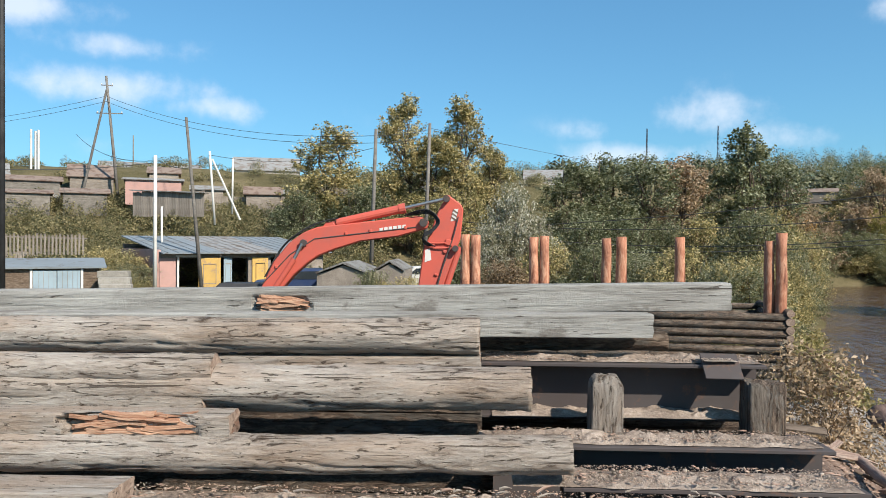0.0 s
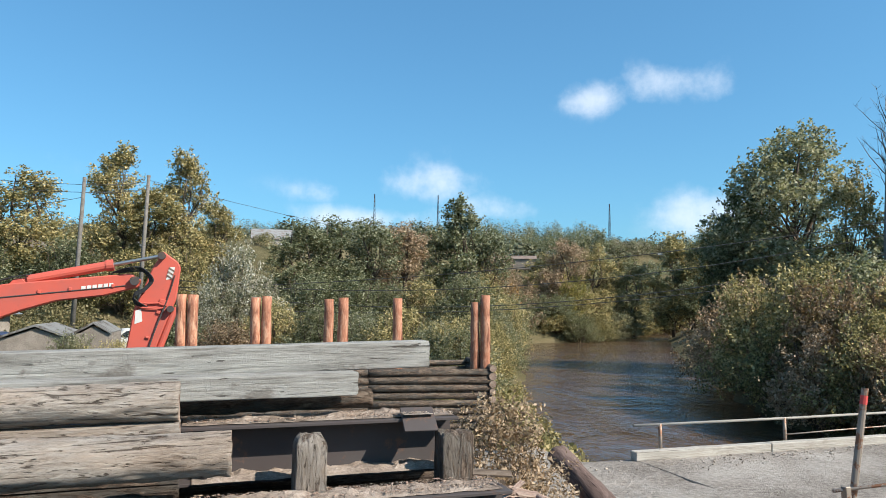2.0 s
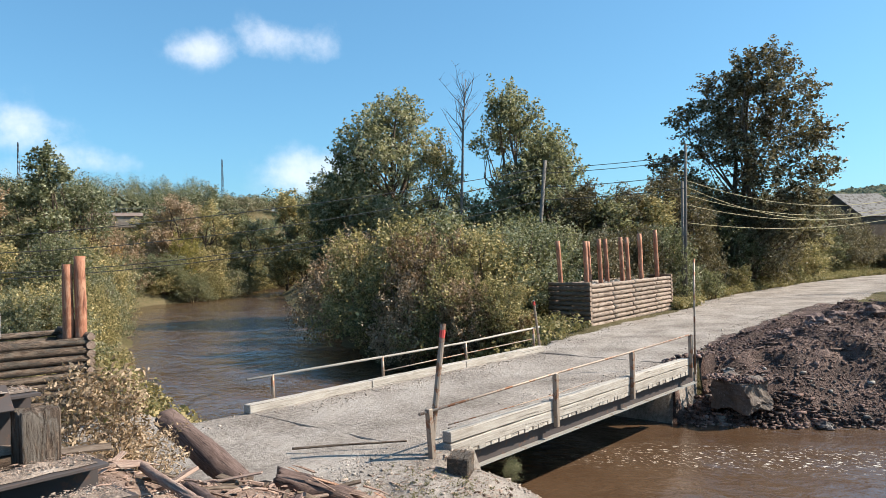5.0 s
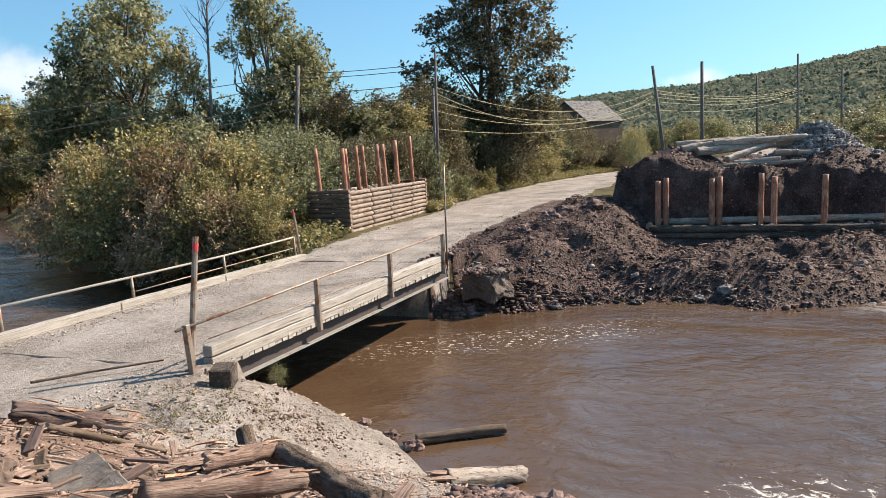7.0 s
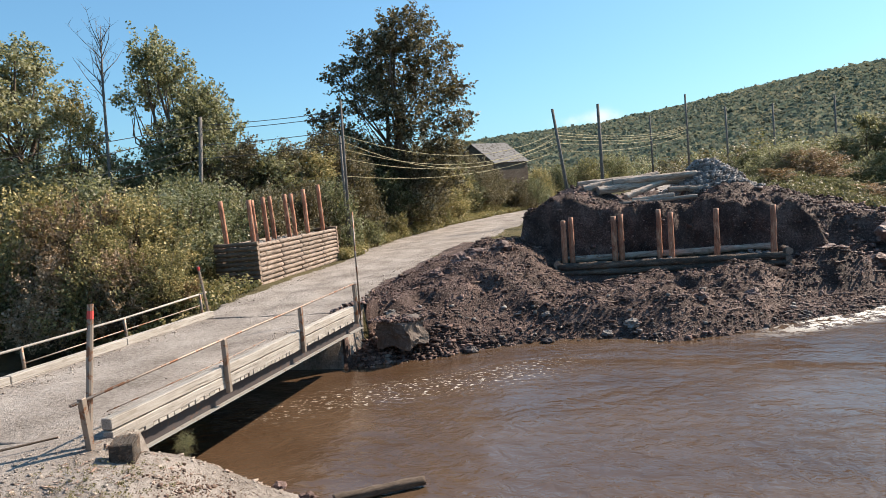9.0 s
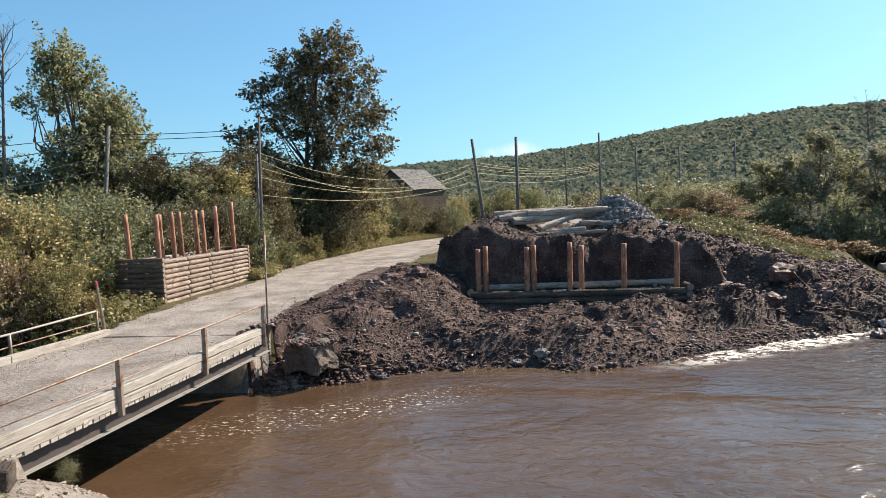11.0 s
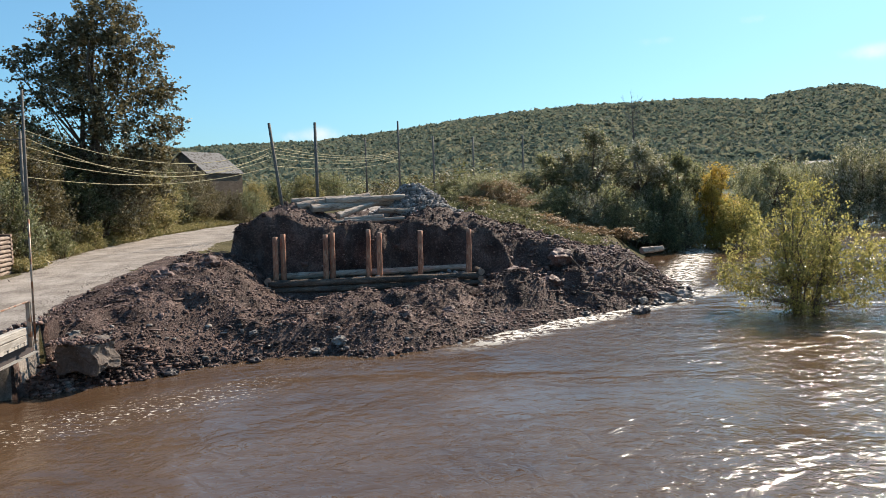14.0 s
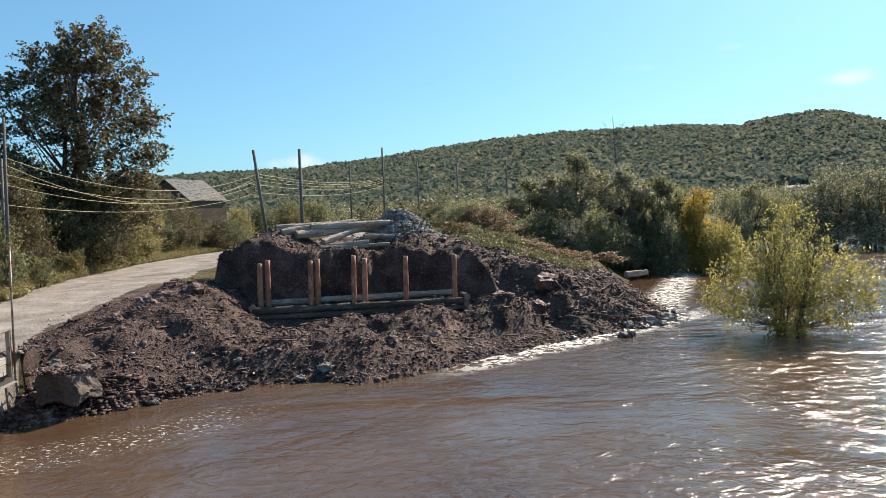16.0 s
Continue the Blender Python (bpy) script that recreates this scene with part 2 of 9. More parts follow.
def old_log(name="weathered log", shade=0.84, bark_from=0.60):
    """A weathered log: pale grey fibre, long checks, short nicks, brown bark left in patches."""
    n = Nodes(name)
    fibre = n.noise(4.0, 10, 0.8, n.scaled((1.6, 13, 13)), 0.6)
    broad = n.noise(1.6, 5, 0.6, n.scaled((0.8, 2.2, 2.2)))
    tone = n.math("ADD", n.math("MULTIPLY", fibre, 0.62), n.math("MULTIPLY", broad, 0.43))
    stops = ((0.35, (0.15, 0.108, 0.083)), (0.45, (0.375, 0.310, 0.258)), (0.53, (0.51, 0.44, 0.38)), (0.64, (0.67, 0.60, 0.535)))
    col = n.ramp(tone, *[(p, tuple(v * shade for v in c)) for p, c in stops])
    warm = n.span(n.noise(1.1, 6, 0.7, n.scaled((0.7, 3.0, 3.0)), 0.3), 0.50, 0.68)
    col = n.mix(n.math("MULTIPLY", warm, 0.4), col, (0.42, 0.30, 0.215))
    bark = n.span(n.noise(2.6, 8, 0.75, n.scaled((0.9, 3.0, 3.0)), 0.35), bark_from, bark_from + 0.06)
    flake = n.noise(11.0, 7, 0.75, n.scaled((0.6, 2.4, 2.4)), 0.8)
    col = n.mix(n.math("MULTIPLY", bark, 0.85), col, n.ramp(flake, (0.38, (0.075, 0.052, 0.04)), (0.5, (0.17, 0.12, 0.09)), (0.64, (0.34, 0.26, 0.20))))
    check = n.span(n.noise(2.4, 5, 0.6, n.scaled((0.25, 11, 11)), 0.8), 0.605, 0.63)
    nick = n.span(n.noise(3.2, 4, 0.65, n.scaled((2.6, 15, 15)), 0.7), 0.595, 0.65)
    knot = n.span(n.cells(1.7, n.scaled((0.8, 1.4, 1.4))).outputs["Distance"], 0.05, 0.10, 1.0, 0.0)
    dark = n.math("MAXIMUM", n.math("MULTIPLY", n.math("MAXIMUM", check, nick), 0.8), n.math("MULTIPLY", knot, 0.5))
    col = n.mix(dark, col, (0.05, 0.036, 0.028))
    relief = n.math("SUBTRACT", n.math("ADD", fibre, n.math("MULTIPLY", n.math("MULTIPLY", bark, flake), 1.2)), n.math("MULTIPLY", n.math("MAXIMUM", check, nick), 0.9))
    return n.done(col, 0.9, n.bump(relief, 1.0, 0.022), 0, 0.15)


def sawn_beam():
    """A grey sawn beam: arched growth lines, dark water stains, fine saw marks."""
    n = Nodes("grey sawn beam")
    body = n.noise(0.8, 3, 0.5, n.scaled((0.16, 3.0, 3.0)), 0.1)
    line = n.math("ABSOLUTE", n.math("SUBTRACT", n.math("FRACT", n.math("MULTIPLY", body, 16.0)), 0.5))
    ring = n.span(line, 0.02, 0.34)
    fibre = n.noise(4.0, 10, 0.8, n.scaled((0.9, 22, 22)), 0.3)
    broad = n.noise(1.2, 5, 0.6, n.scaled((0.8, 2.5, 2.5)))
    tone = n.math("ADD", n.math("ADD", n.math("MULTIPLY", fibre, 0.5), n.math("MULTIPLY", broad, 0.36)), n.math("MULTIPLY", ring, 0.045))
    col = n.ramp(tone, (0.34, (0.15, 0.137, 0.122)), (0.44, (0.315, 0.300, 0.278)), (0.52, (0.415, 0.402, 0.376)), (0.62, (0.52, 0.508, 0.478)))
    stain = n.span(n.noise(1.0, 7, 0.7, n.scaled((0.9, 1.3, 1.3)), 0.4), 0.58, 0.66)
    col = n.mix(n.math("MULTIPLY", stain, 0.65), col, (0.115, 0.095, 0.082))
    nick = n.span(n.noise(2.6, 4, 0.6, n.scaled((1.2, 13, 13)), 0.6), 0.65, 0.69)
    col = n.mix(n.math("MULTIPLY", nick, 0.75), col, (0.05, 0.04, 0.034))
    relief = n.math("SUBTRACT", n.math("ADD", fibre, n.math("MULTIPLY", ring, 0.1)), n.math("MULTIPLY", nick, 0.8))
    return n.done(col, 0.9, n.bump(relief, 0.9, 0.012), 0, 0.15)


M = {}
M["weathered"] = old_log()
M["sawn"] = sawn_beam()
M["barky"] = old_log("dark log with bark", 0.42, 0.46)
# near-black logs; the same tone stands for shade in the heap's gaps
M["grim"] = old_log("dark old log and gap shade", 0.24, 0.48)
M["stub"] = old_log("grey rotten stub", 0.62, 0.55)
M["cut"] = wood("log end grain", (0.13, 0.085, 0.065), (0.29, 0.205, 0.155), (0.43, 0.335, 0.265), along=(9, 9, 9), stain=(0.14, 0.07, 0.045), crack=0.9)
M["torn"] = wood("torn orange wood", (0.17, 0.075, 0.045), (0.42, 0.225, 0.14), (0.68, 0.47, 0.33), along=(2.0, 30, 30), crack=0.9)
M["rotten"] = wood("rotten brown wood", (0.115, 0.068, 0.054), (0.285, 0.19, 0.148), (0.50, 0.385, 0.31), along=(1.5, 22, 22), crack=0.8)
M["peeled"] = wood("peeled pine post", (0.19, 0.07, 0.04), (0.43, 0.175, 0.098), (0.68, 0.39, 0.255), along=(1.5, 7, 7), stain=(0.17, 0.06, 0.035), rough=0.7, crack=0.6)
M["crib"] = wood("crib log", (0.13, 0.095, 0.075), (0.36, 0.29, 0.235), (0.58, 0.50, 0.42), along=(1.2, 9, 9), stain=(0.13, 0.08, 0.05))
M["crib_face"] = wood("darker crib log", (0.085, 0.058, 0.045), (0.265, 0.20, 0.158), (0.47, 0.385, 0.315), along=(1.2, 9, 9), stain=(0.09, 0.055, 0.035))
M["crib_old"] = wood("old grey crib log", (0.07, 0.06, 0.05), (0.17, 0.15, 0.13), (0.28, 0.25, 0.22), along=(1.2, 9, 9))
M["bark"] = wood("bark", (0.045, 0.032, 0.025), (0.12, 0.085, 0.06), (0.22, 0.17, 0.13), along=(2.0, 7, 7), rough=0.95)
M["plank"] = wood("pale bridge plank", (0.22, 0.185, 0.152), (0.44, 0.398, 0.348), (0.61, 0.565, 0.51), along=(0.7, 18, 18), stain=(0.282, 0.244, 0.202), crack=0.7)
M["board"] = wood("old grey board", (0.105, 0.086, 0.071), (0.25, 0.21, 0.176), (0.40, 0.35, 0.305), along=(0.8, 12, 12))
M["board_up"] = wood("old grey upright board", (0.105, 0.086, 0.071), (0.25, 0.21, 0.176), (0.40, 0.35, 0.305), along=(12, 12, 0.8))
M["pole"] = wood("old pole", (0.07, 0.06, 0.055), (0.15, 0.135, 0.12), (0.25, 0.23, 0.21), along=(0.5, 9, 9))
M["soil"] = earth("dark river soil", ((0.018, 0.011, 0.009), (0.085, 0.053, 0.044), (0.26, 0.175, 0.146)), 2.6, 0.75, 0.12, 0.5)
# rusty steel, its base darkened for the shade below the flanges
M["steel"] = painted("rusty girder steel darkened for shade", (0.062, 0.050, 0.049), (0.11, 0.066, 0.050), 0.7, 0.1, 0.55)
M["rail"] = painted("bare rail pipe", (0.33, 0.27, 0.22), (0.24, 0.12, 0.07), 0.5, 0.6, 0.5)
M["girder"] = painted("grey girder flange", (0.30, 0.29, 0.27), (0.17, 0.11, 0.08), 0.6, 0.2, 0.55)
M["concrete"] = earth("old concrete", ((0.21, 0.19, 0.165), (0.34, 0.315, 0.28), (0.45, 0.42, 0.38)), 2.4, 0.92, 0.02, 0.5, (0.16, 0.13, 0.11))
M["orange"] = painted("faded orange-red machine paint", (0.50, 0.092, 0.062), (0.30, 0.085, 0.06), 0.5, 0.0, 0.62, 3.5, 0.4)
M["black"] = painted("black rubber", (0.02, 0.02, 0.022), (0.06, 0.055, 0.05), 0.55)
M["chrome"] = painted("bright cylinder rod", (0.45, 0.44, 0.42), (0.3, 0.28, 0.26), 0.25, 0.9)
M["white"] = painted("white paint", (0.60, 0.58, 0.55), (0.40, 0.37, 0.34), 0.5)
M["red"] = painted("red mark", (0.62, 0.06, 0.05), (0.4, 0.1, 0.08), 0.5)
M["slate"] = painted("grey sheet roofing", (0.25, 0.25, 0.25), (0.17, 0.14, 0.12), 0.7, 0.0, 0.5, 1.5)
M["shingle"] = painted("old grey shingles", (0.185, 0.18, 0.172), (0.075, 0.062, 0.054), 0.85, 0.0, 0.5, 2.2)
M["rusty"] = painted("rusty sheet roofing", (0.22, 0.165, 0.135), (0.13, 0.085, 0.065), 0.8, 0.0, 0.5, 1.5)
M["tin"] = painted("pale tin roofing", (0.225, 0.25, 0.27), (0.14, 0.125, 0.115), 0.55, 0.2, 0.56, 1.5)
M["pink"] = painted("pink plaster", (0.42, 0.255, 0.225), (0.33, 0.25, 0.22), 0.85)
M["yellow"] = painted("yellow door paint", (0.50, 0.315, 0.085), (0.33, 0.22, 0.12), 0.6, 0.0, 0.54)
M["blue_door"] = painted("faded blue paint", (0.26, 0.33, 0.38), (0.20, 0.20, 0.20), 0.65)
M["wall"] = painted("pale house wall", (0.42, 0.38, 0.33), (0.28, 0.25, 0.22), 0.85)
M["pane"] = painted("dark window glass", (0.02, 0.025, 0.03), (0.05, 0.055, 0.06), 0.08)
M["cable"] = painted("power cable", (0.05, 0.05, 0.05), (0.09, 0.09, 0.08), 0.5)
M["cable_pale"] = painted("sunlit yellow cable", (0.34, 0.29, 0.13), (0.25, 0.2, 0.1), 0.5)
M["blue"] = painted("dark blue car paint", (0.02, 0.035, 0.09), (0.03, 0.03, 0.04), 0.25)
M["stone"] = earth("grey stone", ((0.11, 0.098, 0.09), (0.21, 0.19, 0.172), (0.36, 0.33, 0.30)), 2.0, 0.85, 0.02, 0.1, lumps=0.8)
M["clod"] = earth("soil clod", ((0.030, 0.019, 0.016), (0.15, 0.094, 0.079), (0.31, 0.220, 0.190)), 2.2, 0.6, 0.03, 0.2, lumps=1.2)
M["ash"] = earth("grey rubble", ((0.13, 0.12, 0.115), (0.25, 0.235, 0.225), (0.40, 0.385, 0.37)), 2.5, 0.95, 0.03, 0.5, lumps=0.8)
# last tone of the tree leaves is very pale: sun sparkle as colour
M["leaf_willow"] = foliage("willow leaves", (0.050, 0.054, 0.028), (0.138, 0.142, 0.074), (0.325, 0.315, 0.180), (0.60, 0.57, 0.40), through=0.52)
M["leaf_dark"] = foliage("dark green leaves", (0.026, 0.032, 0.016), (0.078, 0.088, 0.042), (0.185, 0.195, 0.100), (0.47, 0.47, 0.31), through=0.36)
M["leaf_umber"] = foliage("dark brownish leaves", (0.034, 0.033, 0.020), (0.088, 0.080, 0.046), (0.170, 0.148, 0.085), (0.40, 0.36, 0.24), through=0.26, glow_tone=(0.35, 0.27, 0.09))
M["leaf_birch"] = foliage("turning birch leaves", (0.076, 0.071, 0.028), (0.205, 0.178, 0.070), (0.44, 0.36, 0.150), (0.72, 0.58, 0.29))
M["leaf_yellow"] = foliage("yellow-green autumn leaves", (0.085, 0.088, 0.030), (0.26, 0.225, 0.060), (0.47, 0.385, 0.105), (0.68, 0.56, 0.20), through=0.6)
M["leaf_gold"] = foliage("golden autumn leaves", (0.12, 0.088, 0.020), (0.36, 0.26, 0.050), (0.58, 0.42, 0.085), (0.78, 0.60, 0.19), through=0.5, glow_tone=(0.55, 0.40, 0.06))
M["leaf_rust"] = foliage("brownish leaves", (0.087, 0.064, 0.039), (0.218, 0.157, 0.095), (0.407, 0.291, 0.184), (0.623, 0.472, 0.321), glow_tone=(0.45, 0.28, 0.09))
M["leaf_orange"] = foliage("orange autumn leaves", (0.179, 0.093, 0.022), (0.374, 0.197, 0.044), (0.554, 0.319, 0.084), (0.656, 0.450, 0.166), glow_tone=(0.45, 0.28, 0.09))
M["leaf_aspen"] = foliage("pale aspen leaves", (0.081, 0.084, 0.050), (0.188, 0.184, 0.112), (0.465, 0.422, 0.300), (0.839, 0.790, 0.687), through=0.42)
# dark tones raised so the colour carries the haze
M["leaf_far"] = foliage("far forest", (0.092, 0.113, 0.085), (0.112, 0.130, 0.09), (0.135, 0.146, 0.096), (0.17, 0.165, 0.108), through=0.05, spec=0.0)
M["canopy"] = hill_canopy()
M["grass"] = foliage("dry grass", (0.092, 0.094, 0.030), (0.197, 0.175, 0.059), (0.341, 0.275, 0.119), (0.472, 0.375, 0.178))
M["dry"] = foliage("dry weed", (0.11, 0.065, 0.032), (0.22, 0.14, 0.075), (0.33, 0.235, 0.135), (0.45, 0.36, 0.23), through=0.3, glow_tone=(0.5, 0.3, 0.1))
M["leaf_scrub"] = foliage("olive scrub", (0.055, 0.054, 0.026), (0.125, 0.117, 0.054), (0.215, 0.188, 0.090), (0.36, 0.295, 0.155), through=0.3)

# ---- building helpers ----
def link(name, bm, material, parent=None, smooth=False, label=""):
    me = bpy.data.meshes.new(name)
    bm.to_mesh(me)
    bm.free()
    return put_mesh(name, me, material, parent, smooth, label)


def put_mesh(name, me, material, parent=None, smooth=False, label=""):
    if not me.materials:
        for m in material if isinstance(material, (list, tuple)) else [material]:
            me.materials.append(m)
    if smooth:
        me.polygons.foreach_set("use_smooth", [True] * len(me.polygons))
    ob = new(name, me)
    if parent is not None:
        ob.parent = parent
    if label:
        ob["label"] = label
    return ob


def part(name, bm, material, parent, label="", smooth=False):
    return link(name, bm, material, parent, smooth, label)


def empty(name, m=None):
    ob = new(name)
    if m is not None:
        ob.matrix_world = m
    return ob


def box(bm, size, m=None, bevel=0.0):
    """A box of that size centred at m, its edges bevelled."""
    made = bmesh.ops.create_cube(bm, size=1.0)
    vs = made["verts"]
    bmesh.ops.scale(bm, vec=size, verts=vs)
    if bevel:
        es = list({e for v in vs for e in v.link_edges})
        vs = list({v for f in bmesh.ops.bevel(bm, geom=es, offset=bevel, segments=1, affect="EDGES")["faces"] for v in f.verts} | {v for v in vs if v.is_valid})
    if m is not None:
        bmesh.ops.transform(bm, matrix=m, verts=vs)
    return vs


def tube(bm, points, radii, sides=8, cap=True, wobble=0.0, seed=0.0):
    """A tube along points with a radius at each of them."""
    rings = []
    pts = [Vector(p) for p in points]
    for i, p in enumerate(pts):
        ahead = (pts[min(i + 1, len(pts) - 1)] - pts[max(i - 1, 0)]).normalized()
        side = ahead.cross(Vector((0, 0, 1)) if abs(ahead.z) < 0.9 else Vector((0, 1, 0))).normalized()
        up = side.cross(ahead)
        ring = []
        for k in range(sides):
            a = 2 * math.pi * k / sides
            r = radii[i]
            if wobble:
                r *= 1 + wobble * noise.noise(Vector((p.x * 2.5 + seed * 7.3, p.y * 2.5 + math.cos(a) * 1.6, p.z * 2.5 + math.sin(a) * 1.6 + seed)))
            ring.append(bm.verts.new(p + (side * math.cos(a) + up * math.sin(a)) * r))
        rings.append(ring)
    for a, b in zip(rings, rings[1:]):
        for k in range(sides):
            bm.faces.new((a[k], a[(k + 1) % sides], b[(k + 1) % sides], b[k]))
    if cap:
        bm.faces.new(rings[0][::-1]), bm.faces.new(rings[-1])
    return rings


def log_mesh(name, length, radius, taper=0.9, sides=12, steps=12, seed=0, wobble=0.1, end=1):
    """A log along +x from 0, uneven, with cut ends in the second material."""
    bm = bmesh.new()
    pts = [(length * i / steps, 0.04 * radius * math.sin(i * 1.3 + seed), 0.05 * radius * math.cos(i * 1.7 + seed)) for i in range(steps + 1)]
    rad = [radius * (1 - (1 - taper) * i / steps) for i in range(steps + 1)]
    tube(bm, pts, rad, sides, True, wobble, seed)
    bm.faces.ensure_lookup_table()
    bm.normal_update()
    for f in bm.faces:
        f.smooth = len(f.verts) == 4
        f.material_index = 0 if len(f.verts) == 4 else end
    me = bpy.data.meshes.new(name)
    bm.to_mesh(me)
    bm.free()
    return me


def along(a, b, roll=0.0):
    """A pose at a whose x axis points to b."""
    a, b = Vector(a), Vector(b)
    x = (b - a).normalized()
    y = Vector((0, 0, 1)).cross(x)
    y = Vector((0, 1, 0)) if y.length < 1e-4 else y.normalized()
    z = x.cross(y)
    m = Matrix((x, y, z)).transposed().to_4x4()
    m.translation = a
    return m @ Matrix.Rotation(roll, 4, "X")


def bar(bm, a, b, width, height, bevel=0.0):
    """A rectangular bar from a to b."""
    m = along(a, b)
    length = (Vector(b) - Vector(a)).length
    return box(bm, (length, width, height), m @ Matrix.Translation((length / 2, 0, 0)), bevel)


def rough_box(length, width, height, cuts=10, amount=0.02, seed=0, bevel=0.015):
    """A sawn timber along +x from 0, its faces slightly wavy and its edges worn."""
    bm = bmesh.new()
    box(bm, (length, width, height), Matrix.Translation((length / 2, 0, 0)), bevel)
    for i in range(1, cuts):
        bmesh.ops.bisect_plane(bm, geom=bm.verts[:] + bm.edges[:] + bm.faces[:], plane_co=(length * i / cuts, 0, 0), plane_no=(1, 0, 0))
    for v in bm.verts:
        n = noise.noise_vector(v.co * 1.9 + Vector((seed * 3.1, seed, 0)))
        v.co += Vector((n.x * 0.3, n.y, n.z)) * amount
    return bm


def quads_mesh(name, centres, normals, sizes, rng, stretch=1.6):
    """Leaves: one diamond for each centre, facing its normal."""
    n = len(centres)
    normals = normals / np.linalg.norm(normals, axis=1, keepdims=True)
    rand = rng.normal(size=(n, 3))
    u = np.cross(normals, rand)
    u /= np.linalg.norm(u, axis=1, keepdims=True) + 1e-9
    v = np.cross(normals, u)
    s = sizes[:, None]
    bend = normals * s * 0.22
    verts = np.stack([centres + u * s * stretch * 0.5 - bend, centres + v * s * 0.5, centres - u * s * stretch * 0.5 - bend, centres - v * s * 0.5], 1).reshape(-1, 3)
    me = bpy.data.meshes.new(name)
    me.vertices.add(4 * n), me.loops.add(4 * n), me.polygons.add(n)
    me.vertices.foreach_set("co", verts.astype(np.float32).ravel())
    me.loops.foreach_set("vertex_index", np.arange(4 * n, dtype=np.int32))
    me.polygons.foreach_set("loop_start", np.arange(0, 4 * n, 4, dtype=np.int32))
    me.update(calc_edges=True)
    return me


def lattice3(ix, iy, iz, seed):
    h = (ix.astype(np.int64) * 374761393 + iy.astype(np.int64) * 668265263 + iz.astype(np.int64) * 2147483647 + seed * 974711) & 0xFFFFFFFF
    h = ((h ^ (h >> 13)) * 1274126177) & 0xFFFFFFFF
    h = ((h ^ (h >> 15)) * 2246822519) & 0xFFFFFFFF
    return ((h ^ (h >> 16)) & 0xFFFF) / 65535.0


def field3(x, y, z, octaves=3, seed=0, gain=0.55):
    """Smooth noise from -1 to 1 in space, with waves one unit long."""
    total, amp, norm = 0.0, 1.0, 0.0
    for o in range(octaves):
        q = [v * 2.0**o + 13.7 * o for v in (x, y, z)]
        i = [np.floor(v) for v in q]
        f = [v - w for v, w in zip(q, i)]
        f = [v * v * (3 - 2 * v) for v in f]
        acc = 0.0
        for a in (0, 1):
            for b in (0, 1):
                for c in (0, 1):
                    w = (f[0] if a else 1 - f[0]) * (f[1] if b else 1 - f[1]) * (f[2] if c else 1 - f[2])
                    acc = acc + w * lattice3(i[0] + a, i[1] + b, i[2] + c, seed + o)
        total, norm, amp = total + amp * (acc * 2 - 1), norm + amp, amp * gain
    return total / norm


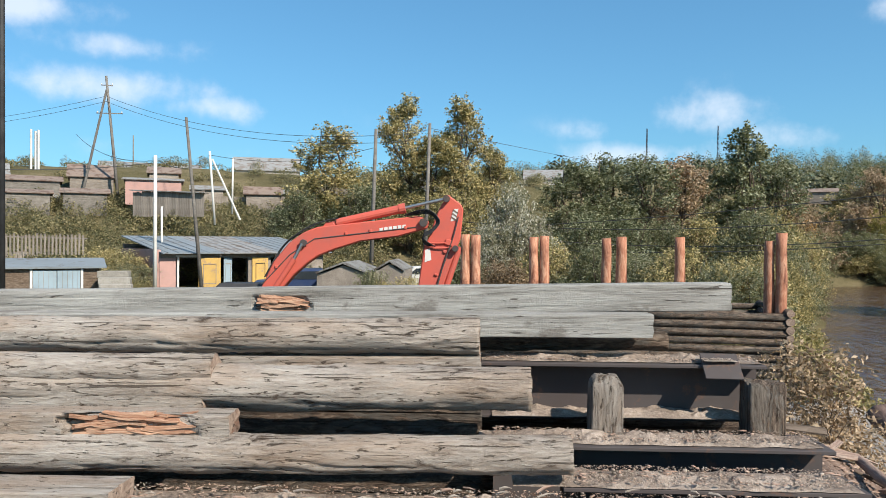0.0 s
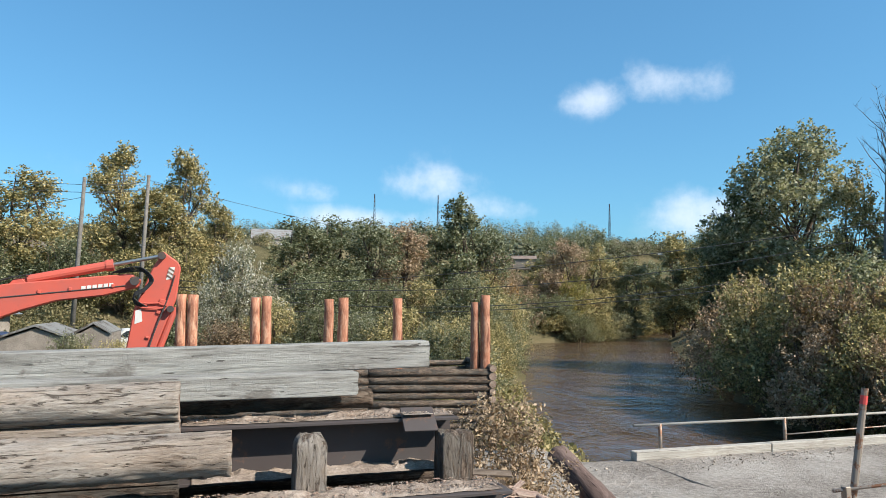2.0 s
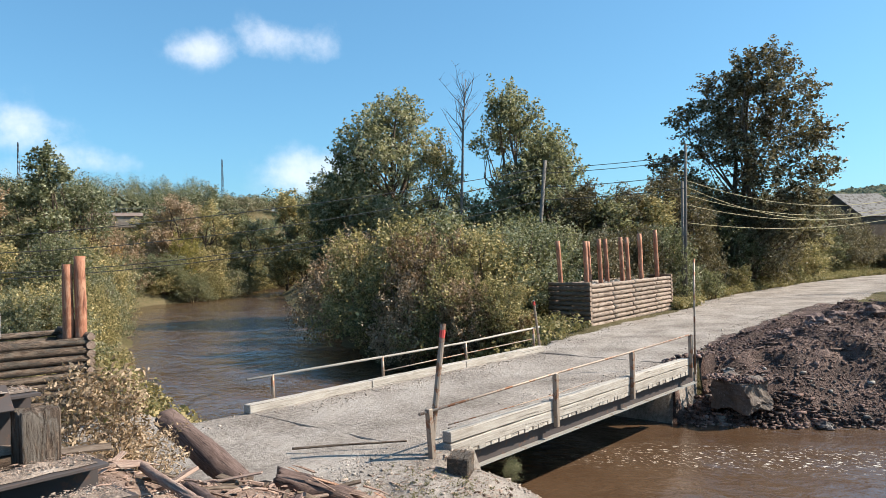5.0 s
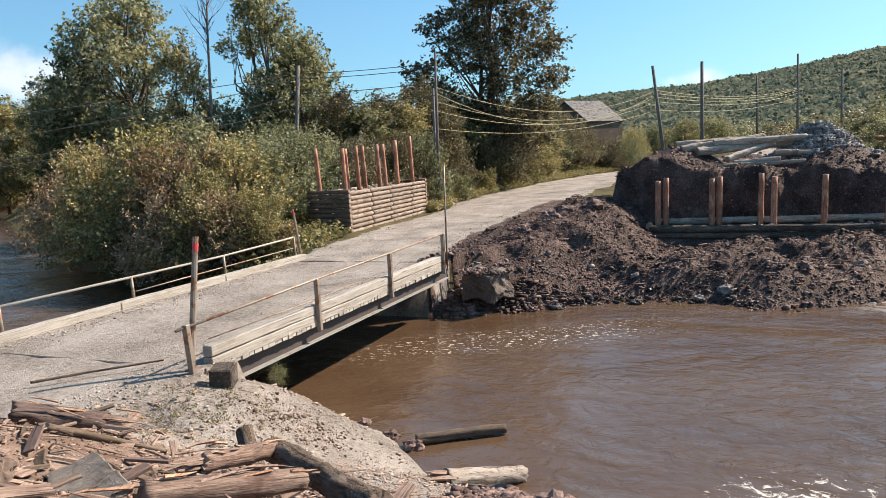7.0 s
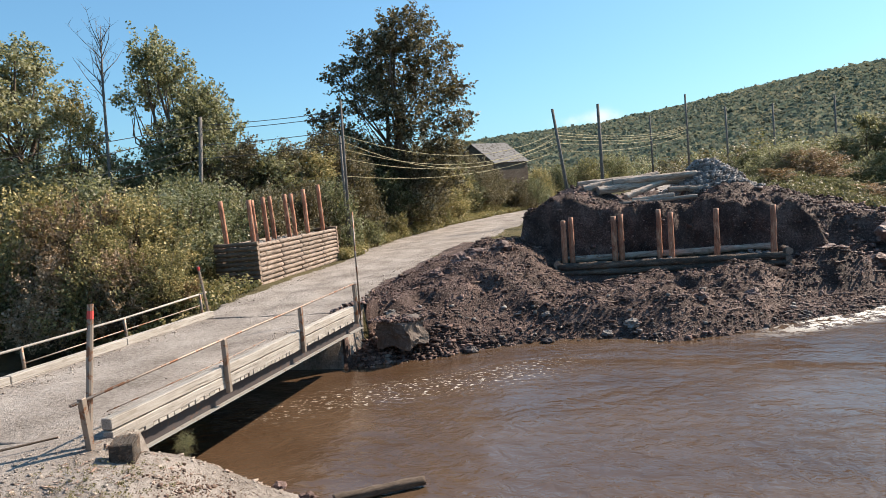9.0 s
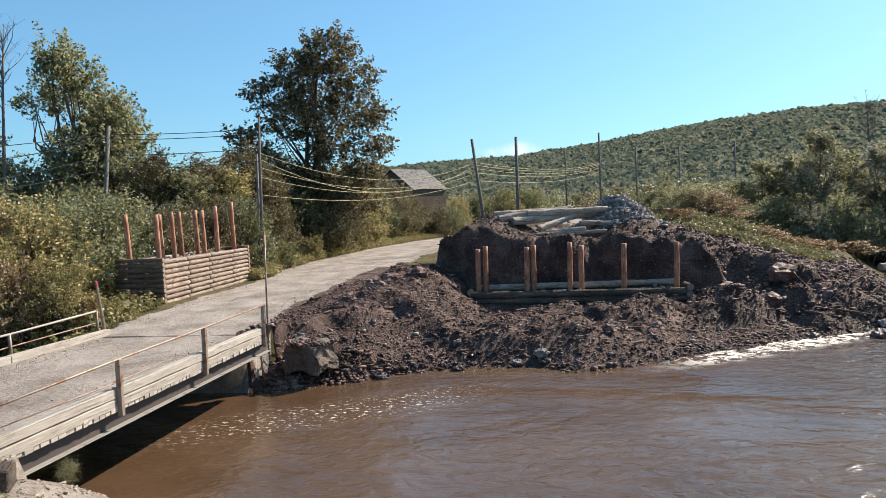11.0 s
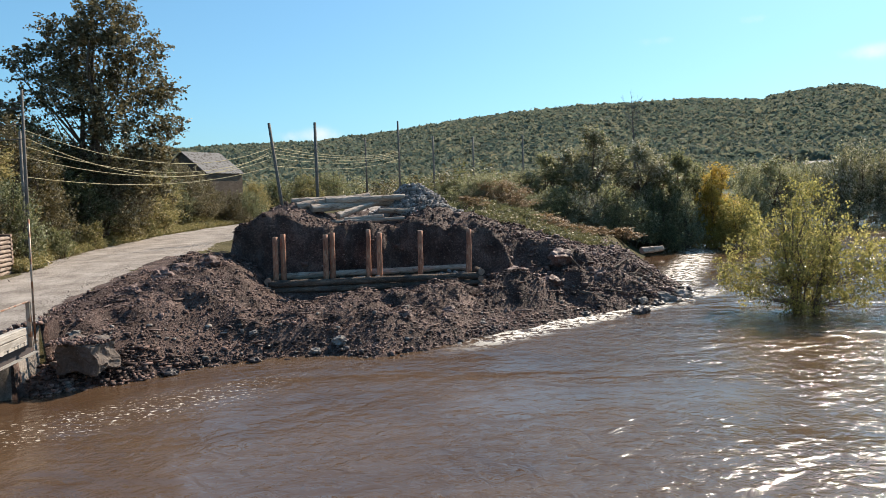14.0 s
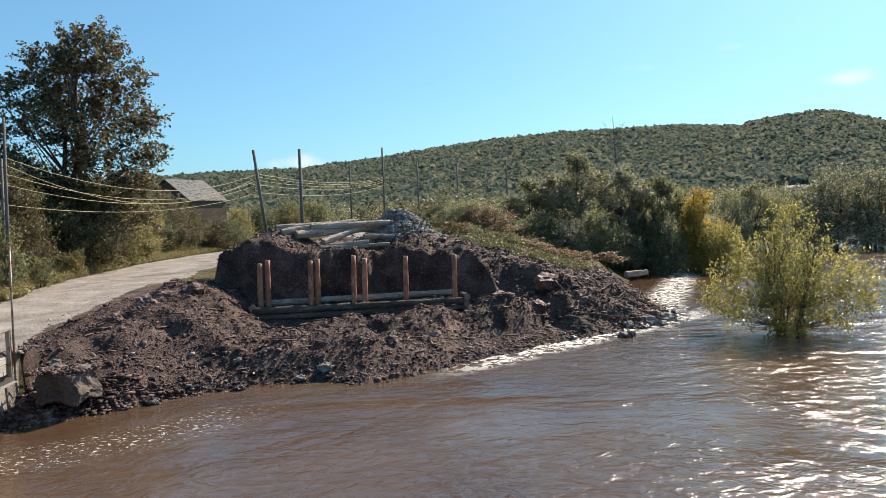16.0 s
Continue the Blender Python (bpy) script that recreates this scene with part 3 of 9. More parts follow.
def timber(name, length, size, taper=0.9, seed=0, square=False, relief=0.012, sides=48, step=0.035, notch=None, dome=0.0, ragged=0.0, bow=0.01):
    """A weathered log or, when square, a beam along +x from 0: fibres, checks, bark flakes, uneven ends in the second material.
    size is the radius, or width and height; notch is (x0, x1, z0, z1, depth) torn out of the side facing -y."""
    nx = max(6, int(length / step))
    x1 = np.linspace(0, 1, nx + 1)
    k = np.arange(sides)
    if square:
        hw, hh = size[0] / 2, size[1] / 2
        s = (k + 0.5) / sides * 4
        e, f = np.floor(s), (s - np.floor(s)) * 2 - 1
        c = np.select([e == 0, e == 1, e == 2], [np.ones_like(f), -f, -np.ones_like(f)], f) * hw
        d = np.select([e == 0, e == 1, e == 2], [f, np.ones_like(f), -f], -np.ones_like(f)) * hh
        n = ((np.abs(c) / hw) ** 16 + (np.abs(d) / hh) ** 16) ** (-1 / 16)
        prof = np.stack([c * n, d * n], 1)
    else:
        a = 2 * math.pi * k / sides
        prof = np.stack([np.cos(a), np.sin(a)], 1) * size
    grow = 1 - (1 - taper) * x1
    if dome:
        grow = grow * np.sqrt(np.clip(1 - np.clip((x1 - 1 + dome) / dome, 0, 1) ** 2.4, 0.02, 1))
    X = np.repeat(x1[:, None] * length, sides, 1)
    Y, Z = prof[None, :, 0] * grow[:, None], prof[None, :, 1] * grow[:, None]
    out = prof / np.linalg.norm(prof, axis=1, keepdims=True)
    o = seed * 11.3
    fib = field3(X * 1.4 + o, Y * 34, Z * 34, 3, seed)
    lump = field3(X * 1.6 + o, Y * 7, Z * 7, 3, seed + 5)
    flake = np.clip((field3(X * 4.5 + o, Y * 13, Z * 13, 3, seed + 9) - 0.05) * 7, 0, 1)
    check = np.clip(1 - np.abs(field3(X * 0.45 + o, Y * 10, Z * 10, 2, seed + 14)) * 14, 0, 1) * np.clip(field3(X * 0.7 + o, Y * 3, Z * 3, 2, seed + 19) * 4 + 0.6, 0, 1)
    wave = 0.35 if square else 1.0
    disp = relief * (0.45 * fib + 1.5 * wave * lump + (0.15 if square else 0.7) * flake - (0.7 if square else 1.3) * check)
    Y, Z = Y + disp * out[None, :, 0], Z + disp * out[None, :, 1]
    if notch:
        a0, a1, z0, z1, deep = notch
        edge = field3(X * 5, Z * 30, Y * 0, 2, seed + 21) * 0.05
        m = np.clip((np.minimum(X - a0, a1 - X) + edge) * 25, 0, 1) * np.clip((np.minimum(Z - z0, z1 - Z) + edge * 0.3) * 90, 0, 1) * (prof[None, :, 0] < 0)
        Y = Y + m * deep * (0.75 + 0.6 * field3(X * 3, Z * 22, Y * 0, 2, seed + 23))
    Y = Y + bow * np.sin(X / length * 3.1 + seed)
    near = np.exp(-np.minimum(X, length - X) / (0.05 + ragged))
    X = X + near * (0.012 + ragged) * field3(Y * 26, Z * 26, X * 0 + seed, 2, seed + 31) * np.where(X < length / 2, -1, 1)
    co = np.stack([X, Y, Z], -1).reshape(-1, 3)
    ends = np.array([co[:sides].mean(0), co[-sides:].mean(0)])
    co = np.concatenate([co, ends])
    i, j = np.meshgrid(np.arange(nx), np.arange(sides), indexing="ij")
    j2 = (j + 1) % sides
    quads = np.stack([i * sides + j, i * sides + j2, (i + 1) * sides + j2, (i + 1) * sides + j], -1).reshape(-1, 4)
    q = np.arange(sides)
    tri0 = np.stack([np.full(sides, len(co) - 2), (q + 1) % sides, q], 1)
    tri1 = np.stack([np.full(sides, len(co) - 1), nx * sides + q, nx * sides + (q + 1) % sides], 1)
    me = bpy.data.meshes.new(name)
    me.from_pydata(co.tolist(), [], quads.tolist() + tri0.tolist() + tri1.tolist())
    me.polygons.foreach_set("use_smooth", [not square] * len(quads) + [False] * (2 * sides))
    me.polygons.foreach_set("material_index", [0] * len(quads) + [1] * (2 * sides))
    me.update()
    return me
# ---- ground: one sheet, with the river cut into it ----
def lattice(ix, iy, seed):
    h = (ix.astype(np.int64) * 374761393 + iy.astype(np.int64) * 668265263 + seed * 974711) & 0xFFFFFFFF
    h = ((h ^ (h >> 13)) * 1274126177) & 0xFFFFFFFF
    return ((h ^ (h >> 16)) & 0xFFFF) / 65535.0


def field(x, y, size, octaves=4, seed=0, gain=0.5):
    """Smooth noise from -1 to 1 with waves of that size in metres."""
    total, amp, norm = 0.0, 1.0, 0.0
    for o in range(octaves):
        px, py = x / size * 2**o + 17.3 * o, y / size * 2**o - 9.1 * o
        ix, iy = np.floor(px), np.floor(py)
        fx, fy = px - ix, py - iy
        fx, fy = fx * fx * (3 - 2 * fx), fy * fy * (3 - 2 * fy)
        a, b = lattice(ix, iy, seed + o), lattice(ix + 1, iy, seed + o)
        c, d = lattice(ix, iy + 1, seed + o), lattice(ix + 1, iy + 1, seed + o)
        total = total + amp * ((a * (1 - fx) + b * fx) * (1 - fy) + (c * (1 - fx) + d * fx) * fy - 0.5) * 2
        norm += amp
        amp *= gain
    return total / norm


def ease(lo, hi, v):
    t = np.clip((v - lo) / (hi - lo), 0, 1)
    return t * t * (3 - 2 * t)


SHORE = [(10.4, 14.5), (10.6, 19), (13, 24.5), (17, 36), (24, 51), (33, 70), (42, 88), (52, 90.5), (66, 103.5), (92, 134), (100, 131), (72, 98), (51.6, 69),
         (38, 48), (28.8, 33), (25, 26), (21.6, 17), (21.0, 14), (20.9, 8.5), (22.2, 6.8), (23.2, 4.8), (23.9, 2.7), (24.0, 0.9), (23.3, -0.9), (23.6, -2.4), (25.2, -4.0),
         (27.4, -7.3), (29.1, -10.2), (30.1, -12.6), (31.1, -14.5), (34, -16.2), (37.8, -16.9), (48.5, -20.3), (54.9, -22.7), (57.5, -26.8), (59.5, -31.5), (72, -40.8), (95, -50), (150, -75), (230, -140), (150, -260), (20, -200), (2, -60),
         (5, -20), (7.4, -6), (8.9, -1.2), (9.5, 0.6), (10.0, 2.5), (10.2, 4.9), (11.6, 6.3), (12.2, 7.8), (12.2, 9.3), (10.8, 10.5)]


def from_shore(x, y):
    """Metres from the water's edge, positive on land."""
    best, inside = np.full(x.shape, 1e9), np.zeros(x.shape, bool)
    for (ax, ay), (bx, by) in zip(SHORE, SHORE[1:] + SHORE[:1]):
        dx, dy = bx - ax, by - ay
        t = np.clip(((x - ax) * dx + (y - ay) * dy) / (dx * dx + dy * dy), 0, 1)
        best = np.minimum(best, np.hypot(x - ax - t * dx, y - ay - t * dy))
        crosses = (ay > y) != (by > y)
        inside ^= crosses & (x < (bx - ax) * (y - ay) / (dy if dy else 1e-9) + ax)
    return np.where(inside, -best, best)


ROAD_X, ROAD_Y = [-60, 0, 9.5, 20.5, 26, 40, 58, 75, 98, 160, 300], [16, 11.8, 11.4, 11.3, 12.9, 13.9, 14.7, 14.5, 11.8, 8, -4]


def road_off(x, y):
    """Metres from the road's middle line."""
    return y - np.interp(x, ROAD_X, ROAD_Y)


def road_half(x):
    """How much wider the road grows past the log crib."""
    return 1.3 * ease(40, 48, x) * (1 - ease(88, 105, x))


RIDGE_AZ = [30, 50, 70, 77, 81, 85, 87.5, 90, 94, 98, 103, 108, 112, 117, 121.2, 122.8, 125.8, 127.5, 130, 132, 140, 160]
RIDGE_EL = [3.2, 3.2, 3.3, 3.5, 3.75, 3.85, 3.9, 4.2, 4.55, 5.15, 5.6, 5.85, 5.85, 5.8, 5.45, 5.8, 6.0, 5.85, 5.0, 4.3, 3.6, 2.0]


def height(x, y):
    x, y = np.asarray(x, float), np.asarray(y, float)
    s, r, az = from_shore(x, y), np.hypot(x, y), np.degrees(np.arctan2(x, y))
    s = s + (0.35 + 0.45 * ease(19.5, 22, x) * (1 - ease(36, 40, x))) * field(x, y, 2.2, 3, 3) * np.clip((r - 4) / 30, 0.5, 1)
    z = 1.75 + 0.12 * field(x, y, 6, 3, 5)
    # village hill behind the garages, fading out towards the plain across the river
    hill = (0.8 * ease(25, 45, r) + 0.25 * np.clip(r - 50, 0, 40) + 0.055 * np.clip(r - 90, 0, 320)) * ease(2, 34, s) * (1 - ease(36, 62, az)) * ease(-110, -60, az)
    z = z + hill * (1 + 0.15 * field(x, y, 28, 3, 8))
    # wooded hill far across the plain
    top = 1175 * np.tan(np.radians(np.interp(az, RIDGE_AZ, RIDGE_EL)))
    z = z + top * ease(230, 1200, r) ** 1.15 * ease(25, 60, az) * (1 - ease(140, 175, az))
    # verge rising beside the road, and the knoll under the log house
    z = z + 0.9 * ease(19.2, 25, y) * ease(42, 50, x) * (1 - ease(150, 220, r)) + 3.2 * ease(88, 102, x) * (1 - ease(122, 140, x)) * ease(16.5, 20.5, y) * (1 - ease(32, 44, y))
    # old abutment on which the eye stands
    d = np.hypot(np.maximum(x - 2.7, 0), 1.5 * np.maximum(y - 7.3, 0))
    bank = 3.42 - 0.40 * d + (0.10 * field(x, y, 1.4, 3, 4) + 0.10 * field(x, y, 0.5, 2, 6)) * ease(2.2, 3.4, x)
    bank = np.where((x < 2.75) & (y > 4.35) & (y < 7.2), 3.05, bank)
    z = np.maximum(z, np.where(x > -40, bank, 0))
    z = z + (0.12 * field(x, y, 0.9, 3, 7) + 0.10 * field(x, y, 0.38, 3, 9, 0.6)) * ease(5.0, 6.5, x) * (1 - ease(12, 13, x)) * (1 - ease(8.4, 9.6, y)) * ease(-3, 0, y)
    # opposite abutment: cut wall, plateau, rubble on top, rough slope towards the bridge
    apron = np.interp(y, [-16, -12, -8, -6, 3, 4.5, 6, 7.4, 8.8, 9.6], [0.8, 1.1, 1.2, 0.72, 0.72, 1.3, 1.62, 1.68, 1.62, 1.6]) + 0.13 * np.clip(x - 25, 0, 7.5) * ease(3.2, 5.5, y) * (1 - 0.8 * ease(7.0, 8.6, y))
    zone = ease(20.5, 21.5, x) * (1 - ease(33.5, 37, x)) * ease(-17, -14, y) * (1 - ease(9.3, 10.2, y))
    ridge = 1 - 2 * np.abs(field(x + 0.35 * y, 0.45 * y - 0.3 * x, 1.5, 3, 14))
    lumps = 0.40 * field(x, y, 1.8, 4, 11, 0.66) + 0.24 * field(x, y, 0.55, 3, 12, 0.6) + 0.34 * ridge + 0.20 * (1 - 2 * np.abs(field(0.8 * x + 0.6 * y, 0.35 * y - 0.45 * x, 0.55, 2, 18)))
    lumps = lumps * (1 - 0.45 * ease(-1.5, 2.5, y))
    z = z * (1 - zone) + (apron + lumps) * zone
    shelf = ease(31.9, 32.3, x) * (1 - ease(33.4, 34.2, x)) * ease(-6.2, -5.6, y) * (1 - ease(3.7, 4.1, y))
    z = z * (1 - shelf) + (1.28 + 0.3 * lumps) * shelf
    wall_x = 33.5 + 1.0 * field(y, y * 0, 2.4, 4, 15, 0.65) - 0.42 * np.clip(-7 - y, 0, 6)
    flank = ease(6.1, 5.2, y) * np.clip((y + 15.6 + 0.25 * np.clip(x - 36, 0, 22)) / 9.6, 0, 1) ** 0.75
    plateau = (3.62 + 0.55 * np.exp(-(((y - 3.4) / 1.4) ** 2)) + 0.38 * field(x, y, 1.9, 3, 16) + 0.6 * ease(39, 60, x)) * ease(wall_x - 0.15, wall_x + 0.75 + 0.5 * field(x, y, 1.1, 2, 17) + 0.5 * np.clip(-7 - y, 0, 7), x) * flank * (1 - 0.62 * ease(48, 75, x) * ease(-16, -18, y))
    plateau = plateau + 1.9 * np.exp(-(((x - 38.6) / 2.0) ** 2 + ((y + 3.4) / 1.9) ** 2)) + 0.8 * np.exp(-(((x - 36.8) / 1.8) ** 2 + ((y - 2.6) / 1.9) ** 2))
    plateau = np.where(x > 30.5, plateau + lumps * 0.5 * ease(30.5, 32, x), 0) * (1 - ease(120, 180, x))
    z = np.maximum(z, plateau)
    # road surface
    off = np.abs(road_off(x, y)) - road_half(x)
    flat = (1 - ease(2.6, 3.6, off - 0.7 * (y > 11.3) * ease(20, 20.6, x) * (1 - ease(22, 24, x)))) * (ease(-40, -20, x)) * (1 - ease(250, 320, x)) * np.where((x > 10.2) & (x < 20.6), 0, 1)
    z = z * (1 - flat) + (1.78 + 0.02 * field(x, y, 1.5, 3, 20) - 0.03 * np.exp(-((off - 0.9) / 0.3) ** 2)) * flat
    # banks and river bed
    steep = np.where((x > 19) & (y < 16), 0.62 + 0.25 * field(x, y, 1.3, 2, 21), np.where(x < 14, np.where(y < 9.5, 0.46 + 0.26 * ease(5.5, 7.5, y), 0.75), 0.5))
    beach = ease(-10.5, -9.2, y) * (1 - ease(-4.6, -3.4, y)) * ease(22, 24, x) * (1 - ease(33, 36, x))
    free = (1 - ease(2.9, 3.3, off + np.where(y < 11.3, 0.9, -0.8) * ease(19, 20, x) * (1 - ease(21.5, 23, x)))) * np.where((x < 10.3) | (x > 20.75), 1, 0)
    cut = np.where(s > 0, 0.02 + np.maximum(s - 1.9 * beach, 0) * steep + 0.07 * np.minimum(s, 1.9) * beach, s * 0.35)
    soft = 0.02 + 0.9 * (1 - ease(10.5, 12, x)) * (1 - ease(8.6, 9.6, y)) * ease(1.0, 3.0, y)
    part_of = np.clip(0.5 + 0.5 * (cut - z) / soft, 0, 1)
    z = np.where(free > 0.5, z, np.minimum(z, cut + (z - cut) * part_of - soft * part_of * (1 - part_of)))
    # small heap of soil slipped down beside the abutment crib
    z = z + (0.95 + 0.3 * field(x, y, 0.5, 2, 12)) * np.exp(-(((x - 30.6) / 0.9) ** 2 + ((y + 7.3) / 1.15) ** 2))
    return np.maximum(z, -1.3)


def ground_z(x, y):
    return float(height(np.array([x]), np.array([y]))[0])


def far_glint_zone(x, y):
    """Ground at the foot of the hill coloured pale for the far river's glint."""
    r, az = np.hypot(x, y), np.degrees(np.arctan2(x, y))
    return (r > 415) & (r < 470) & (az > 122.0 + 0.012 * (r - 415)) & (az < 134)


def ground_sheet():
    def steps(lo, hi, fine, far):
        out, d, p = [], fine, hi
        while p < far:
            d *= 1.075
            p += d
            out.append(p)
        low, d, p = [], fine, lo
        while p > -far:
            d *= 1.075
            p -= d
            low.append(p)
        return np.array(low[::-1] + list(np.arange(lo, hi + 1e-6, fine)) + out)

    xs, ys = steps(2.0, 46.0, 0.15, 1900), steps(-18.0, 17.0, 0.15, 1900)
    n, ny = len(xs), len(ys)
    gx, gy = np.meshgrid(xs, ys, indexing="ij")
    gz = height(gx.ravel(), gy.ravel())
    co = np.stack([gx.ravel(), gy.ravel(), gz], 1).astype(np.float32)
    i, j = np.meshgrid(np.arange(n - 1), np.arange(ny - 1), indexing="ij")
    k = (i * ny + j).ravel()
    quads = np.stack([k, k + ny, k + ny + 1, k + 1], 1).astype(np.int32)
    me = bpy.data.meshes.new("ground")
    me.vertices.add(n * ny), me.loops.add(4 * len(quads)), me.polygons.add(len(quads))
    me.vertices.foreach_set("co", co.ravel())
    me.loops.foreach_set("vertex_index", quads.ravel())
    me.polygons.foreach_set("loop_start", np.arange(0, 4 * len(quads), 4, dtype=np.int32))
    me.update(calc_edges=True)
    # which soil lies where: 0 sandy road and bank, 1 dark dug soil, 2 grassy ground
    x, y = co[quads].mean(1)[:, 0], co[quads].mean(1)[:, 1]
    jit = 0.8 * field(x, y, 1.6, 3, 31)
    kind = np.full(len(quads), 2, np.int32)
    off = np.abs(road_off(x, y)) - road_half(x)
    sandy = ((off + jit * 0.6 < 2.9) & (x > -30) & (x < 300)) | ((x > 2 + jit) & (x < 14) & (y > -30) & (y < 17 + jit)) | ((np.abs(y + 0.12 * (x - 36)) < 2.4) & (x > 44) & (x < 140))
    chips = (x > -7) & (x < 6.1 + jit + 1.3 * ease(4.5, 3.0, y) + 3.0 * ease(3.2, 2.2, y)) & (y > -4) & (y < 9.2 + jit)
    dug = (x > 20.3) & (x < 47 + jit) & (y > -21 + jit) & (y + jit * 0.5 < np.maximum(9.2, np.interp(x, ROAD_X, ROAD_Y) - 2.7))
    kind[sandy] = 0
    kind[dug] = 1
    kind[chips] = 3
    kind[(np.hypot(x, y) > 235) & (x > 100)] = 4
    kind[far_glint_zone(x, y)] = 5
    me.polygons.foreach_set("material_index", kind)
    me.polygons.foreach_set("use_smooth", np.ones(len(quads), bool))
    for m in (M["sand"], M["soil"], M["turf"], M["brown"], M["floor"], M["far_glint"]):
        me.materials.append(m)
    return tagged(new("ground", me), "sandy road, dug dark soil and grassy river banks", "ground", kind="structure")


def sand_material():
    n = Nodes("pale sandy gravel")
    big, small = n.noise(0.5, 4, 0.6), n.noise(9.0, 8, 0.75)
    col = n.ramp(n.math("ADD", n.math("MULTIPLY", big, 0.45), n.math("MULTIPLY", small, 0.55)), (0.36, (0.145, 0.120, 0.102)), (0.48, (0.315, 0.276, 0.242)), (0.60, (0.460, 0.413, 0.368)))
    v = n.cells(22.0)
    stone = n.span(v.outputs["Distance"], 0.2, 0.34, 1.0, 0.0)
    rare = n.span(n.noise(1.1, 4, 0.6), 0.45, 0.62)
    pick = n.math("MULTIPLY", stone, rare)
    col = n.mix(n.math("MULTIPLY", pick, 0.75), col, n.ramp(v.outputs["Color"], (0.2, (0.13, 0.10, 0.085)), (0.8, (0.62, 0.56, 0.5))))
    return n.done(col, 0.95, n.bump(n.math("ADD", small, n.math("MULTIPLY", pick, 0.6)), 1.0, 0.05), 0, 0.15)


def turf_material():
    n = Nodes("grass and weeds")
    big, small = n.noise(0.12, 5, 0.65), n.noise(4.0, 8, 0.8)
    col = n.ramp(n.math("ADD", n.math("MULTIPLY", big, 0.55), n.math("MULTIPLY", small, 0.45)), (0.34, (0.052, 0.044, 0.024)), (0.46, (0.104, 0.092, 0.044)), (0.57, (0.176, 0.144, 0.080)), (0.67, (0.256, 0.212, 0.140)))
    return n.done(col, 0.95, n.bump(small, 0.9, 0.12), 0, 0.1)


# floor tones kept close to the haze-paled canopy
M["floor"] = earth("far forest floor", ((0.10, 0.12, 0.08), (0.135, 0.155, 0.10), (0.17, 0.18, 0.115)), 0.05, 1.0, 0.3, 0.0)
M["brown"] = earth("brown crumbly soil", ((0.075, 0.046, 0.035), (0.20, 0.135, 0.105), (0.38, 0.285, 0.23)), 1.5, 0.95, 0.04, 0.5, lumps=0.0)
# pale ground colour in place of the sun's glint on the far river
M["far_glint"] = earth("pale far river glint", ((0.40, 0.37, 0.32), (0.52, 0.48, 0.43), (0.64, 0.60, 0.55)), 0.05, 1.0, 0.05, 0.0)
M["sand"], M["turf"] = sand_material(), turf_material()
ground_sheet()


